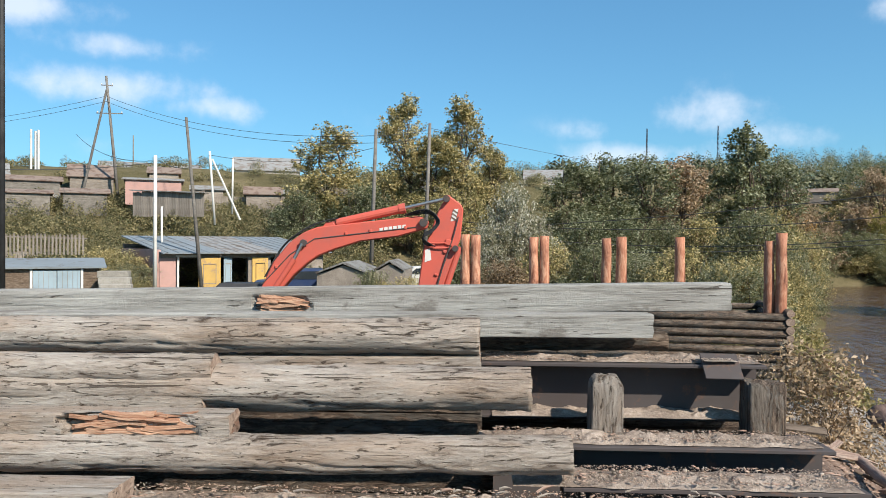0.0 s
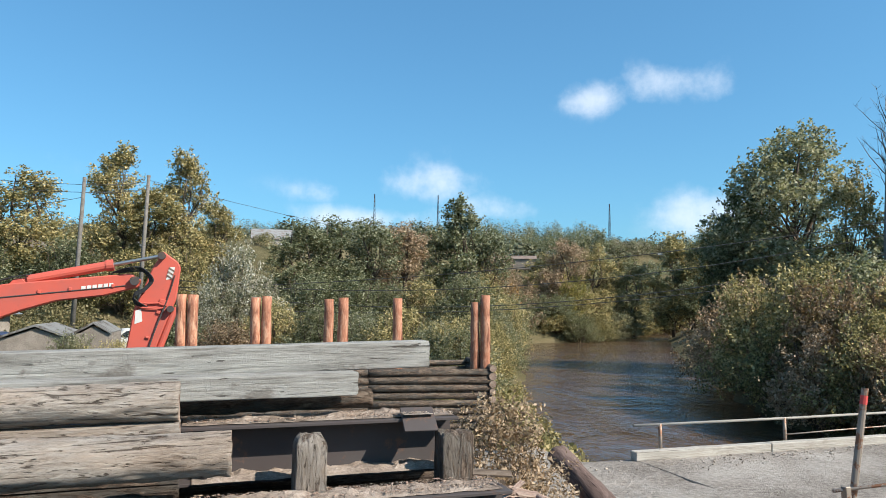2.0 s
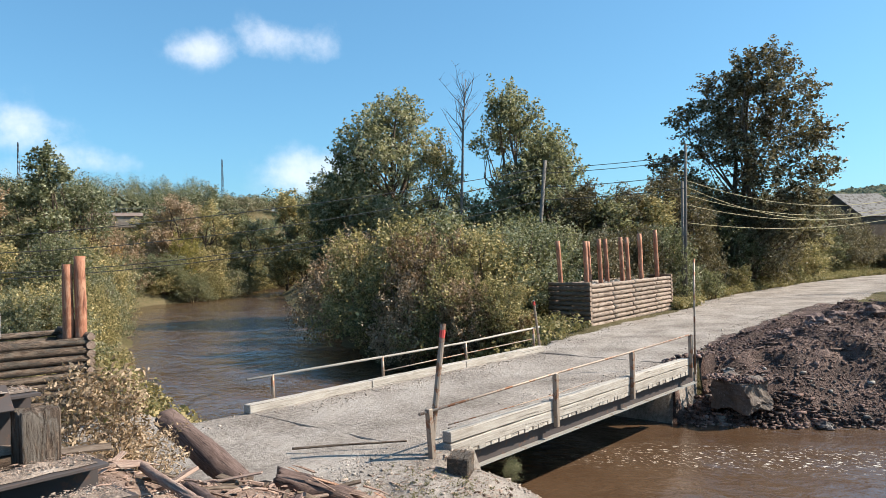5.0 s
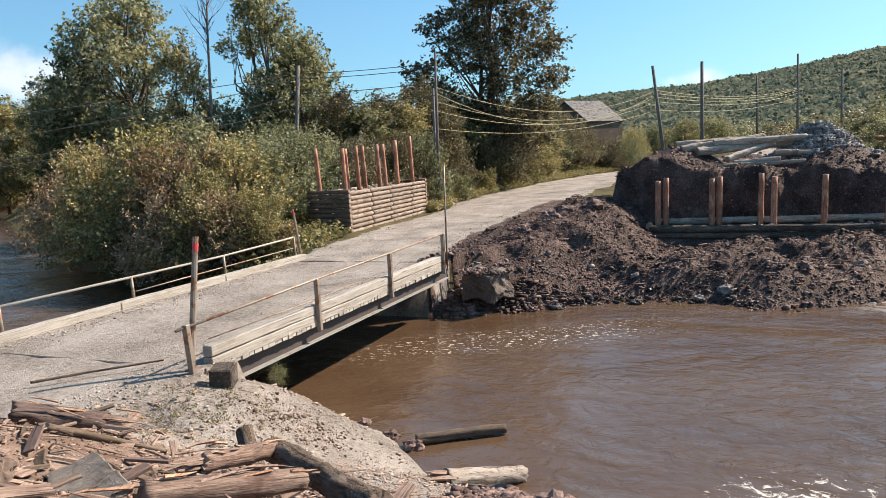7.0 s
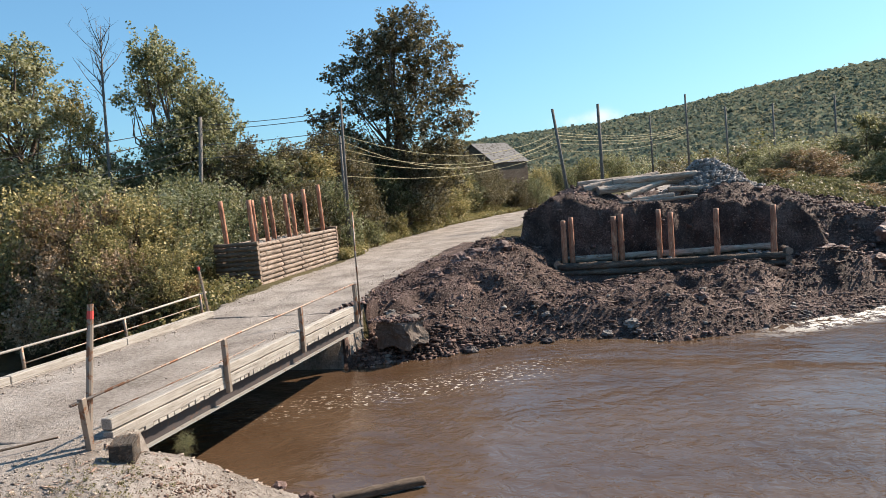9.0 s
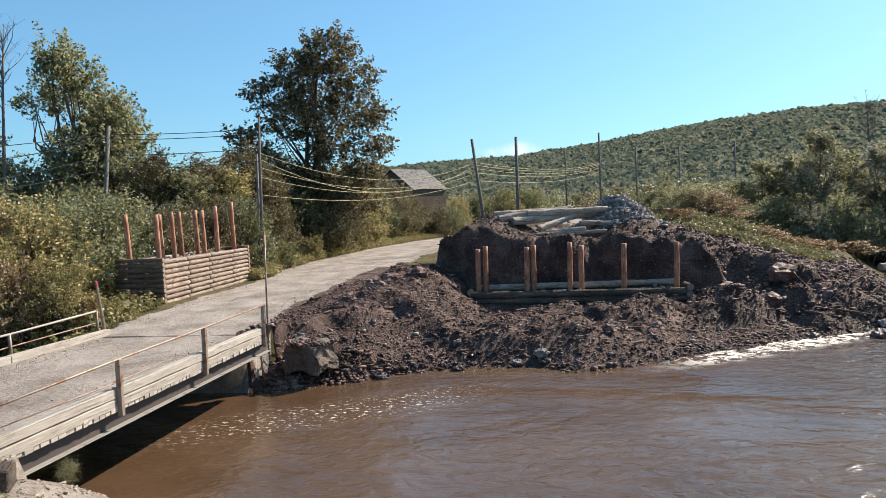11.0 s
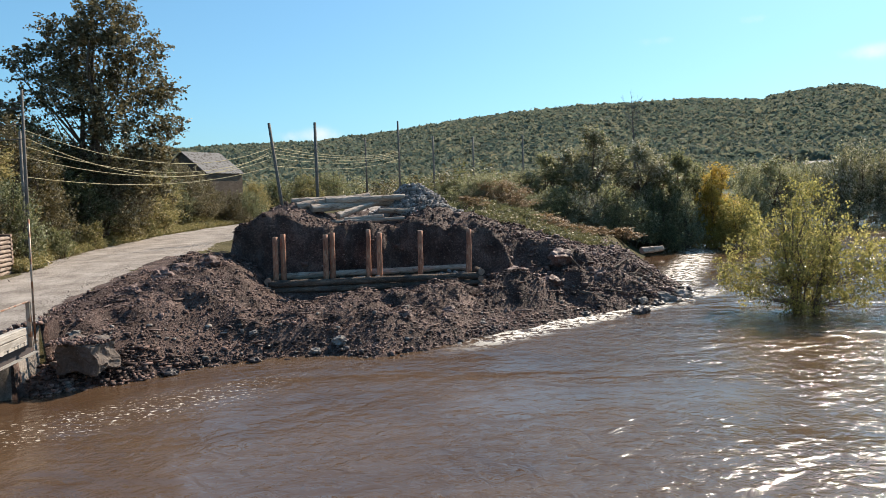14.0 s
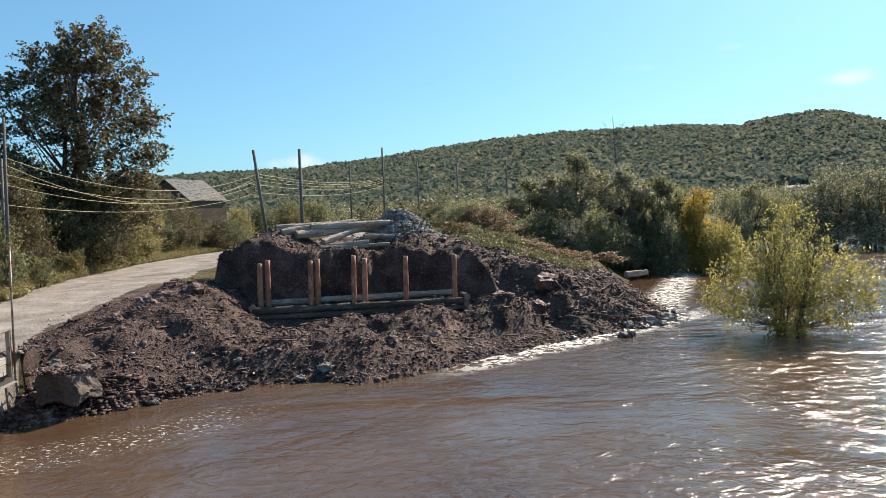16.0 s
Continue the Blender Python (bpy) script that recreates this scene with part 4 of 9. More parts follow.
def water_sheet():
    n = Nodes("brown river water")
    ripple = n.noise(2.3, 4, 0.55, n.scaled((1.0, 0.75, 1.0), True), 0.9)
    fine = n.noise(8.0, 3, 0.6, n.scaled((1.0, 0.55, 1.0), True), 0.4)
    swell = n.noise(0.35, 3, 0.5, n.scaled((1.0, 0.6, 1.0), True), 0.3)
    pos = n.t.nodes.new("ShaderNodeSeparateXYZ")
    n.t.links.new(n.geo.outputs["Position"], pos.inputs[0])
    rapid = n.math("MULTIPLY", n.math("MULTIPLY", n.span(pos.outputs["Y"], -18, 3, 0.82, 0.46), n.span(pos.outputs["Y"], -40, -16, 1.15, 1.0)), n.span(pos.outputs["Y"], 12, 22, 1.0, 2.4))
    rapid = n.math("MULTIPLY", rapid, n.span(n.noise(0.22, 3, 0.6, n.scaled((1.0, 0.6, 1.0), True), 0.6), 0.36, 0.64, 0.45, 1.2))
    mud = n.ramp(swell, (0.3, (0.088, 0.052, 0.030)), (0.7, (0.126, 0.080, 0.049)))
    # foam: streaks along the current below the bridge, and broken water off the point of the far bank
    streak = n.span(n.noise(9.0, 5, 0.7, n.scaled((1.0, 0.6, 1.0), True), 0.5), 0.575, 0.63)
    lane = n.math("SUBTRACT", pos.outputs["X"], n.math("ADD", n.math("MULTIPLY", pos.outputs["Y"], -0.55), 21.9))
    near = n.math("MULTIPLY", n.span(n.math("ABSOLUTE", lane), 0.3, 1.9, 1.0, 0.0), n.span(pos.outputs["Y"], 1, 4, 0.0, 1.0))
    near = n.math("MULTIPLY", near, n.span(pos.outputs["Y"], 8, 11, 1.0, 0.0))
    reach = n.math("SUBTRACT", pos.outputs["X"], n.math("ADD", n.math("MULTIPLY", n.math("ADD", pos.outputs["Y"], 2.0), -0.64), 23.1))
    point = n.math("MULTIPLY", n.span(n.math("ABSOLUTE", reach), 0.3, 1.5, 1.0, 0.0), n.span(pos.outputs["Y"], -6, -2.5, 1.0, 0.0))
    point = n.math("MULTIPLY", point, n.span(pos.outputs["Y"], -20, -14, 0.0, 1.0))
    churn = n.span(n.noise(3.0, 7, 0.75, n.scaled((0.8, 0.8, 1.0), True), 1.0), 0.46, 0.55)
    race = n.math("SUBTRACT", pos.outputs["X"], n.math("ADD", n.math("MULTIPLY", n.math("ADD", pos.outputs["Y"], 15.3), -1.7), 33.4))
    race = n.math("MULTIPLY", n.span(n.math("ABSOLUTE", race), 0.6, 3.4, 1.0, 0.0), n.math("MULTIPLY", n.span(pos.outputs["Y"], -31, -24, 0.0, 0.9), n.span(pos.outputs["Y"], -15, -13, 1.0, 0.0)))
    point = n.math("MAXIMUM", point, race)
    spot = n.t.nodes.new("ShaderNodeVectorMath")
    spot.operation = "DISTANCE"
    n.t.links.new(n.geo.outputs["Position"], spot.inputs[0])
    spot.inputs[1].default_value = (10.3, -0.9, 0.0)
    splash = n.span(spot.outputs["Value"], 0.1, 1.9, 1.0, 0.0)
    spray = n.math("MULTIPLY", n.span(n.math("ADD", n.noise(5.0, 7, 0.75, n.scaled((1.0, 0.7, 1.0), True), 1.0), n.math("MULTIPLY", splash, 0.15)), 0.60, 0.70), n.span(splash, 0.0, 0.15))
    foam = n.math("ADD", n.math("MULTIPLY", near, n.math("MULTIPLY", streak, 0.85)), n.math("MAXIMUM", n.math("MULTIPLY", point, churn), spray), True)
    normal = n.bump(n.math("ADD", n.math("MULTIPLY", n.math("ADD", ripple, n.math("MULTIPLY", fine, 0.16)), rapid), n.math("MULTIPLY", swell, n.math("MULTIPLY", rapid, 1.2))), 1.0, 0.125)
    m = n.done(n.mix(foam, mud, (0.72, 0.68, 0.6)), n.math("ADD", n.math("MULTIPLY", foam, 0.6), 0.085), normal, 0, 0.5)
    n.b.inputs["IOR"].default_value = 1.43
    bm = bmesh.new()
    box(bm, (420, 560, 0.8), Matrix.Translation((110, -60, -0.4)))
    tagged(link("water", bm, m), "brown turbid river water with ripples and foam", "water", kind="structure")


water_sheet()

# ---- low wooden bridge on steel girders ----
DECK = 1.80


def bridge():
    b = tagged(empty("bridge", pose(15, 11.4, DECK)), "low gravel-covered timber bridge on steel girders over the river", "bridge")
    inv = b.matrix_world.inverted()

    def add(name, bm, mat, parent=b, label=""):
        bm.transform(inv)
        return part(name, bm, mat, parent, label)

    bm = bmesh.new()
    box(bm, (11.3, 5.5, 0.16), Matrix.Translation((15.1, 11.4, DECK - 0.1)), 0.02)
    deck = add("deck", bm, M["sand"], b, "dusty gravel deck")
    for y in (8.75, 9.9, 11.4, 12.9, 14.05):
        bm = bmesh.new()
        box(bm, (11.6, 0.26, 0.03), Matrix.Translation((15.2, y, DECK - 0.545)))
        box(bm, (11.6, 0.26, 0.03), Matrix.Translation((15.2, y, DECK - 0.205)))
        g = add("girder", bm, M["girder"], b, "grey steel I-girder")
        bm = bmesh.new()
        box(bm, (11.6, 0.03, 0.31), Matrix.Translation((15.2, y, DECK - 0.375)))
        # web darker than the flanges: the deck's shade as colour
        add("web", bm, M["steel"], g, "rusty web, coloured dark for its shade")
    # kerb timbers on the downstream edge: two courses broken by the posts
    for x0, x1 in ((9.75, 13.05), (13.2, 16.55), (16.7, 20.25)):
        for k, (h, w) in enumerate(((0.2, 0.2), (0.2, 0.2))):
            m = pose(x0, 8.62, DECK - 0.03 + 0.21 * k, 0, 0.15 * (k - 0.5), 0)
            bm = rough_box(x1 - x0, w, h - 0.012, 8, 0.014, x0 + k)
            bm.transform(inv @ m)
            part("kerb_timber", bm, M["plank"], b)
    # ends of the cross planks under the kerb
    rng = random.Random(4)
    x = 9.85
    while x < 20.5:
        w = rng.uniform(0.14, 0.24)
        bm = bmesh.new()
        box(bm, (w - rng.uniform(0.012, 0.03), 0.35, rng.uniform(0.105, 0.125)), Matrix.Translation((x + w / 2, 8.70 + rng.uniform(-0.012, 0.02), DECK - 0.132)), 0.006)
        add("plank_end", bm, M["plank"])
        x += w
    # upstream kerb
    for x0, x1 in ((9.4, 13.1), (13.12, 17.0), (17.02, 21.3)):
        bm = rough_box(x1 - x0, 0.24, 0.2, 8, 0.012, x0)
        bm.transform(inv @ pose(x0, 14.2, DECK + 0.07))
        part("kerb_timber", bm, M["plank"], b)

    def pipe(name, pts, r, label="", mat=M["rail"]):
        bm = bmesh.new()
        tube(bm, pts, [r] * len(pts), 8)
        for f in bm.faces:
            f.smooth = len(f.verts) == 4
        return add(name, bm, mat, b, label)

    # downstream railing: square posts outside the kerb, one thin rail
    for x, top in ((9.2, 0.78), (13.12, 0.82), (16.62, 0.86), (20.25, 0.92)):
        bm = bmesh.new()
        box(bm, (0.10, 0.10, top + 0.3), pose(x, 8.48, DECK + (top - 0.3) / 2 + 0.02, 0, -4 if x < 10 else 0, 0), 0.008)
        add("railing_post", bm, M["rail"])
    pipe("railing", [(8.95, 8.5, DECK + 0.74), (13.1, 8.5, DECK + 0.83), (16.6, 8.5, DECK + 0.87), (20.3, 8.48, DECK + 0.94)], 0.025, "thin rusty rail")
    pipe("low_rail", [(9.7, 8.52, DECK + 0.42), (13.1, 8.5, DECK + 0.40), (14.8, 8.5, DECK + 0.44)], 0.012)
    bm = bmesh.new()
    tube(bm, [(9.29, 8.62, DECK - 0.25), (9.70, 8.57, DECK + 2.18)], [0.055, 0.05], 10)
    add("marker_post", bm, M["rail"], b, "weathered steel marker post with a red band")
    bm = bmesh.new()
    tube(bm, [(9.659, 8.575, DECK + 1.94), (9.682, 8.572, DECK + 2.07)], [0.053, 0.053], 10)
    add("red_band", bm, M["red"])
    pipe("marker_post", [(20.32, 8.4, DECK - 0.2), (20.34, 8.34, DECK + 3.1)], 0.028, "tall thin steel marker pole")
    # upstream railing
    for x, top in ((10.2, 0.72), (13.75, 0.70), (17.3, 0.70), (21.0, 0.80)):
        pipe("railing_post", [(x, 14.32, DECK + 0.0), (x, 14.34, DECK + top)], 0.04)
    pipe("railing", [(9.5, 14.34, DECK + 0.70), (13.8, 14.34, DECK + 0.69), (17.3, 14.34, DECK + 0.70), (21.4, 14.36, DECK + 0.80)], 0.032, "pale round handrail", M["plank"])
    pipe("low_rail", [(13.75, 14.36, DECK + 0.30), (16.0, 14.36, DECK + 0.34), (21.0, 14.36, DECK + 0.42)], 0.018)
    bm = bmesh.new()
    tube(bm, [(21.35, 14.3, DECK - 0.1), (20.95, 14.25, DECK + 1.75)], [0.05, 0.04], 8)
    add("marker_post", bm, M["rail"], b, "leaning steel marker post")
    bm = bmesh.new()
    tube(bm, [(20.98, 14.253, DECK + 1.60), (20.955, 14.25, DECK + 1.72)], [0.044, 0.044], 8)
    add("red_band", bm, M["red"])
    return b


bridge()


# ---- log cribs with peeled posts ----
def crib(name, label, corner, along_x, along_y, length, depth, z0, rows, radius, material, posts, post_mat, seed, face_seam=None, end_mat=None):
    """A crib of round logs: the long face runs from corner along along_x, the end face along along_y."""
    c = tagged(empty(name, pose(corner[0], corner[1], z0)), label, "log crib")
    inv = c.matrix_world.inverted()
    ux, uy = Vector((*along_x, 0)).normalized(), Vector((*along_y, 0)).normalized()
    o = Vector((corner[0], corner[1], z0))
    rng = random.Random(seed)
    shapes = {}

    def log(a, b, r, mat):
        ln = round((b - a).length, 1)
        key = (ln, rng.randrange(3), mat.name)
        if key not in shapes:
            shapes[key] = log_mesh("crib_log", ln, radius, 0.9, 12, max(6, int(ln * 3)), rng.random() * 9, 0.22)
        ob = put_mesh("log", shapes[key], [mat, M["cut"]], c)
        ob.matrix_local = inv @ along(a, b, rng.uniform(0, 6.28))
        ob.scale = (1, r / radius, r / radius)
        return ob

    step = radius * 2.0
    for k in range(rows):
        h = Vector((0, 0, radius + k * step))
        r = radius * rng.uniform(0.9, 1.05)
        cuts = face_seam(k) if face_seam else [0, length]
        for a, b in zip(cuts, cuts[1:]):
            for d in (0.0, depth):
                log(o + ux * (a + 0.01) + uy * d + h, o + ux * (b - 0.01) + uy * d + h, r, material)
        for x in (0.0, length):
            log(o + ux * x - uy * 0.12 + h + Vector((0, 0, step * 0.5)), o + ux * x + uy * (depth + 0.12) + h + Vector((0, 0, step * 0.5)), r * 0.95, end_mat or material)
    for x, d, base, top, lean, pr in posts:
        foot = o + ux * x + uy * d
        a, b = Vector((foot.x, foot.y, base)), Vector((foot.x + lean[0], foot.y + lean[1], top))
        me = log_mesh("post", (b - a).length, pr, 0.88, 10, 6, rng.random() * 9, 0.07)
        ob = put_mesh("post", me, [post_mat, M["cut"]], c, label="peeled orange pine post")
        ob.matrix_local = inv @ along(a, b, rng.uniform(0, 6.28))
    return c


# across the river beside the road; end logs take dark bark for that face's shade
crib("log_crib", "rectangular crib of pale stacked logs with ten peeled posts", (29.1, 16.75), (1, 0.085), (-0.02, 1), 11.0, 2.0, 1.7, 9, 0.112,
     M["crib_face"], [(0.54, 1.7, 3.4, 5.75, (-0.2, 0), 0.12), (0.6, 0.35, 3.4, 5.69, (-0.1, 0), 0.12), (2.06, 0.9, 3.4, 5.7, (-0.1, 0), 0.12), (2.3, 0.4, 3.4, 5.81, (-0.15, 0), 0.12),
                 (4.86, 1.2, 3.4, 5.85, (-0.15, 0), 0.12), (5.1, 0.45, 3.4, 5.9, (-0.15, 0), 0.12), (7.5, 1.1, 3.4, 5.93, (-0.15, 0), 0.12), (7.6, 0.4, 3.4, 6.11, (-0.1, 0), 0.13),
                 (9.9, 1.3, 3.4, 6.01, (-0.15, 0), 0.12), (10.6, 0.6, 3.4, 6.37, (-0.15, 0), 0.13)], M["peeled"], 3,
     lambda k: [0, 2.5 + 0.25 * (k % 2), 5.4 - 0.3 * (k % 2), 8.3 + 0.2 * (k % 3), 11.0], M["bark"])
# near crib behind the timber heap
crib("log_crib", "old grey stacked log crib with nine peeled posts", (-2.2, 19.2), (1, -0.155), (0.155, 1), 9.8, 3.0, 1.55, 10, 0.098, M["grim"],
     [(1.97, 0.5, 3.2, 5.34, (0, 0), 0.145), (2.24, 0.5, 3.2, 5.33, (0, 0), 0.145), (3.76, 0.6, 3.2, 5.28, (0, 0), 0.14), (4.03, 0.6, 3.2, 5.31, (0, 0), 0.14),
      (5.6, 0.6, 3.2, 5.26, (0, 0), 0.14), (5.97, 0.55, 3.2, 5.30, (0, 0), 0.15), (7.38, 0.5, 3.2, 5.30, (0, 0), 0.14), (9.45, 0.45, 3.2, 5.22, (0, 0), 0.13), (9.7, 0.35, 3.2, 5.41, (0, 0), 0.14)],
     M["peeled"], 5, lambda k: [0, 6.6, 9.8] if k > 2 else [0, 4.1, 9.8])
# abutment crib across the river
crib("abutment_crib", "dark log abutment crib with a row of eight peeled posts", (32.15, 3.7), (-0.03, -1), (1, 0), 9.4, 1.3, 0.70, 3, 0.15, M["grim"],
     [(0.30, 0.55, 1.3, 3.48, (0, -0.05), 0.13), (0.62, 0.75, 1.3, 3.60, (0, -0.05), 0.13), (2.5, 0.6, 1.3, 3.50, (0, -0.05), 0.13), (2.8, 0.8, 1.3, 3.57, (0, -0.05), 0.13),
      (4.42, 0.9, 1.3, 3.64, (0, -0.05), 0.12), (4.9, 0.6, 1.3, 3.50, (0, -0.05), 0.13), (6.75, 0.6, 1.3, 3.52, (0, -0.05), 0.13), (8.95, 0.5, 1.3, 3.51, (0, -0.05), 0.13)], M["peeled"], 8)


# ---- heap of timber on the old girders ----
def beam(label, a, b, width, height, mat, seed, name="timber_beam", notch=None, ragged=0.0):
    a, b = Vector(a), Vector(b)
    me = timber(name, (b - a).length, (width, height), 1.0, seed, True, 0.008, 64, 0.04, notch, 0, ragged)
    ob = put_mesh(name, me, [mat, M["cut"]])
    ob.matrix_world = along(a, b)
    return tagged(ob, label, "beam", "timber heap")


def heap_log(label, a, b, r0, r1, mat, seed, name="log"):
    a, b = Vector(a), Vector(b)
    me = timber(name, (b - a).length, r0, r1 / r0, seed, False, 0.011, 60, 0.03)
    ob = put_mesh(name, me, [mat, M["cut"]])
    ob.matrix_world = along(a, b)
    return tagged(ob, label, "log", "timber heap")


beam("long grey sawn beam with a split gash", (-6.5, 6.42, 4.565), (2.11, 6.42, 4.735), 0.24, 0.225, M["sawn"], 1, notch=(4.74, 5.22, -0.10, 0.05, 0.05))
beam("grey sawn beam lying on the girders", (-5.5, 6.12, 4.475), (1.42, 6.12, 4.53), 0.24, 0.18, M["sawn"], 2)
heap_log("weathered grey log with loose bark", (-5.5, 5.74, 4.43), (0.1, 5.74, 4.475), 0.132, 0.13, M["weathered"], 3)
beam("split half log under the weathered log", (-4.8, 5.72, 4.225), (0.11, 5.72, 4.285), 0.20, 0.10, M["weathered"], 4)
heap_log("thick grey log with a brown sawn end", (-5.2, 5.13, 4.275), (-1.64, 5.13, 4.315), 0.108, 0.11, M["weathered"], 5)
beam("grey beam with an end weathered brown", (-5.2, 5.13, 4.085), (-1.68, 5.13, 4.10), 0.23, 0.145, M["weathered"], 6)
heap_log("thick weathered log with peeling bark", (-3.6, 5.16, 4.17), (0.43, 5.16, 4.215), 0.155, 0.14, M["weathered"], 7)
beam("broken beam with an orange rotten heart", (-4.6, 4.86, 4.02), (-1.42, 4.86, 4.03), 0.2, 0.15, M["weathered"], 8, notch=(2.12, 2.98, -0.08, 0.08, 0.07))
heap_log("pale weathered log lying in front", (-4.8, 4.80, 3.82), (0.65, 4.80, 3.895), 0.112, 0.115, M["weathered"], 9)
beam("grey plank at the edge of the deck", (-4.5, 4.3, 3.76), (-1.86, 4.3, 3.77), 0.3, 0.12, M["weathered"], 10)
beam("low board with a split end at the edge of the deck", (-1.82, 4.24, 3.70), (-0.72, 4.24, 3.705), 0.24, 0.09, M["weathered"], 13, ragged=0.02)

# the gap's shade is put into this log's dark colour
heap_log("log under the grey beam, coloured dark for the shade", (-0.2, 6.36, 4.345), (1.62, 6.36, 4.37), 0.075, 0.07, M["grim"], 12)


def girder(y, x0, x1, top, tall, width, label):
    g = tagged(empty("steel_girder", pose((x0 + x1) / 2, y, top)), label, "girder", "old bridge girders")
    ln = x1 - x0
    bm = bmesh.new()
    box(bm, (ln, 0.02, tall), Matrix.Translation((0, 0, -tall / 2)))
    for k in range(int(ln / 2.4)):
        box(bm, (0.014, width * 0.9, tall - 0.03), Matrix.Translation((-ln / 2 + 0.5 + 2.4 * k, 0, -tall / 2)))
    part("web", bm, M["steel"], g)
    for z in (-0.012, -tall + 0.012):
        bm = bmesh.new()
        box(bm, (ln, width, 0.024), Matrix.Translation((0, 0, z)), 0.003)
        part("flange", bm, M["steel"], g)
    return g


girder(6.15, -5, 2.25, 4.25, 0.42, 0.44, "rusty brown steel girder with soil on its flange")
girder(5.50, 0.2, 2.45, 3.80, 0.5, 0.40, "rusty steel girder half buried in soil")
girder(4.95, 0.6, 2.4, 3.70, 0.5, 0.34, "rusty steel girder under wood chips")



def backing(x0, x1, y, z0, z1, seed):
    """Added boards whose dark colour stands for the shade under the heap."""
    w = tagged(empty("gap_shade_backing", pose((x0 + x1) / 2, y, z0)), "added dark boards standing in for shade under the timber heap", "plank wall")
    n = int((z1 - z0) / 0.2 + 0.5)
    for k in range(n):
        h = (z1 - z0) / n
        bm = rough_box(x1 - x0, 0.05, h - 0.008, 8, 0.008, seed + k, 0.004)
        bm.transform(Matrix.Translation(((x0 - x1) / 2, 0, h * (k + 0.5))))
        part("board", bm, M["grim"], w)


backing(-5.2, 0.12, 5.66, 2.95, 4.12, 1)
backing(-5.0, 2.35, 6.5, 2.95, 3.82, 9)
# ---- plants ----
EYE_Z = 5.2


def place_at(az, dist):
    """The place at a bearing to the right of +y and a distance from the old abutment."""
    return math.sin(radians(az)) * dist, math.cos(radians(az)) * dist


def crown_points(rng, lobes, clumps, per, spread):
    """Leaves gathered in clumps over the shells of a few uneven lobes (x, y, z, rx, rz)."""
    lobes = np.array(lobes)
    weight = (lobes[:, 3] ** 2 * lobes[:, 4]) ** 0.67
    pick = rng.choice(len(lobes), clumps, p=weight / weight.sum())
    d = rng.normal(size=(clumps, 3))
    d /= np.linalg.norm(d, axis=1, keepdims=True)
    rad = rng.uniform(0.25, 1.0, clumps) ** 0.45
    rad *= rng.uniform(0.8, 1.12, clumps)
    lo = lobes[pick]
    c = lo[:, :3] + d * rad[:, None] * lo[:, [3, 3, 4]]
    n = rng.poisson(per, clumps) + 2
    at = np.repeat(np.arange(clumps), n)
    size = spread * rng.uniform(0.55, 1.3, clumps)
    # each clump is a spray: leaves along a shoot that points outwards and up
    shoot = d * 0.75 + rng.normal(size=(clumps, 3)) * 0.5 + np.array([0, 0, 0.45])
    shoot /= np.linalg.norm(shoot, axis=1, keepdims=True)
    run = rng.uniform(-1.0, 1.9, len(at))
    thin = (1.05 - 0.33 * run)[:, None]
    off = shoot[at] * (run * size[at])[:, None] * 1.15 + rng.normal(size=(len(at), 3)) * size[at][:, None] * 0.42 * thin
    normal = rng.normal(size=(len(at), 3)) + d[at] * 0.5 + np.array([0, 0, 0.35])
    return c, c[at] + off, normal


def limbs_mesh(name, rng, height, radius, targets, lean=(0, 0), stems=1, thin=0.35, base_spread=0.0, fork=0.3):
    bm = bmesh.new()
    ways = []
    for s in range(stems):
        a = 2 * math.pi * s / max(stems, 1) + rng.uniform(0, 1)
        foot = Vector((math.cos(a), math.sin(a), 0)) * base_spread * 0.25
        tip = Vector((math.cos(a) * base_spread + lean[0] + rng.normal() * 0.15, math.sin(a) * base_spread + lean[1] + rng.normal() * 0.15, height * rng.uniform(0.78, 0.95)))
        pts = [foot.lerp(tip, k / 6) + Vector((rng.normal(), rng.normal(), 0)) * 0.02 * height * (0 < k < 6) for k in range(7)]
        rads = [radius * (1 - 0.86 * k / 6) for k in range(7)]
        tube(bm, pts, rads, 7)
        ways.append((pts, rads))
    for t in targets:
        t = Vector(t)
        pts, rads = min(ways, key=lambda w: (w[0][5] - t).length + 0.3 * rng.random())
        k = max(1, min(5, int(6 * (fork + (t.z / height - fork) * 0.6))))
        a = pts[k]
        mid = a.lerp(t, 0.5) + Vector((rng.normal() * 0.09, rng.normal() * 0.09, -0.06)) * height * 0.5
        r = min(rads[k] * 0.6, radius * thin)
        tube(bm, [a, a.lerp(mid, 0.5), mid, mid.lerp(t, 0.6), t], [r, r * 0.75, r * 0.55, r * 0.35, r * 0.12], 5, False)
    for f in bm.faces:
        f.smooth = True
    me = bpy.data.meshes.new(name)
    bm.to_mesh(me)
    bm.free()
    return me


PROTO = {}


def proto(key, seed, height, lobes, clumps, per, spread, leaf, radius, stems=1, base_spread=0.0, limbs=40, stretch=1.6):
    """Remember the meshes of one kind of plant, height metres tall."""
    rng = np.random.default_rng(seed)
    centres, pts, normals = crown_points(rng, lobes, clumps, per, spread)
    keep = pts[:, 2] > 0.05
    pts, normals = pts[keep], normals[keep]
    crown = quads_mesh(key + "_leaves", pts, normals, leaf * rng.uniform(0.6, 1.3, len(pts)), rng, stretch)
    some = centres[rng.choice(len(centres), min(limbs, len(centres)), replace=False)]
    wood_me = limbs_mesh(key + "_limbs", rng, height, radius, some, stems=stems, base_spread=base_spread)
    PROTO[key] = (wood_me, crown, height)


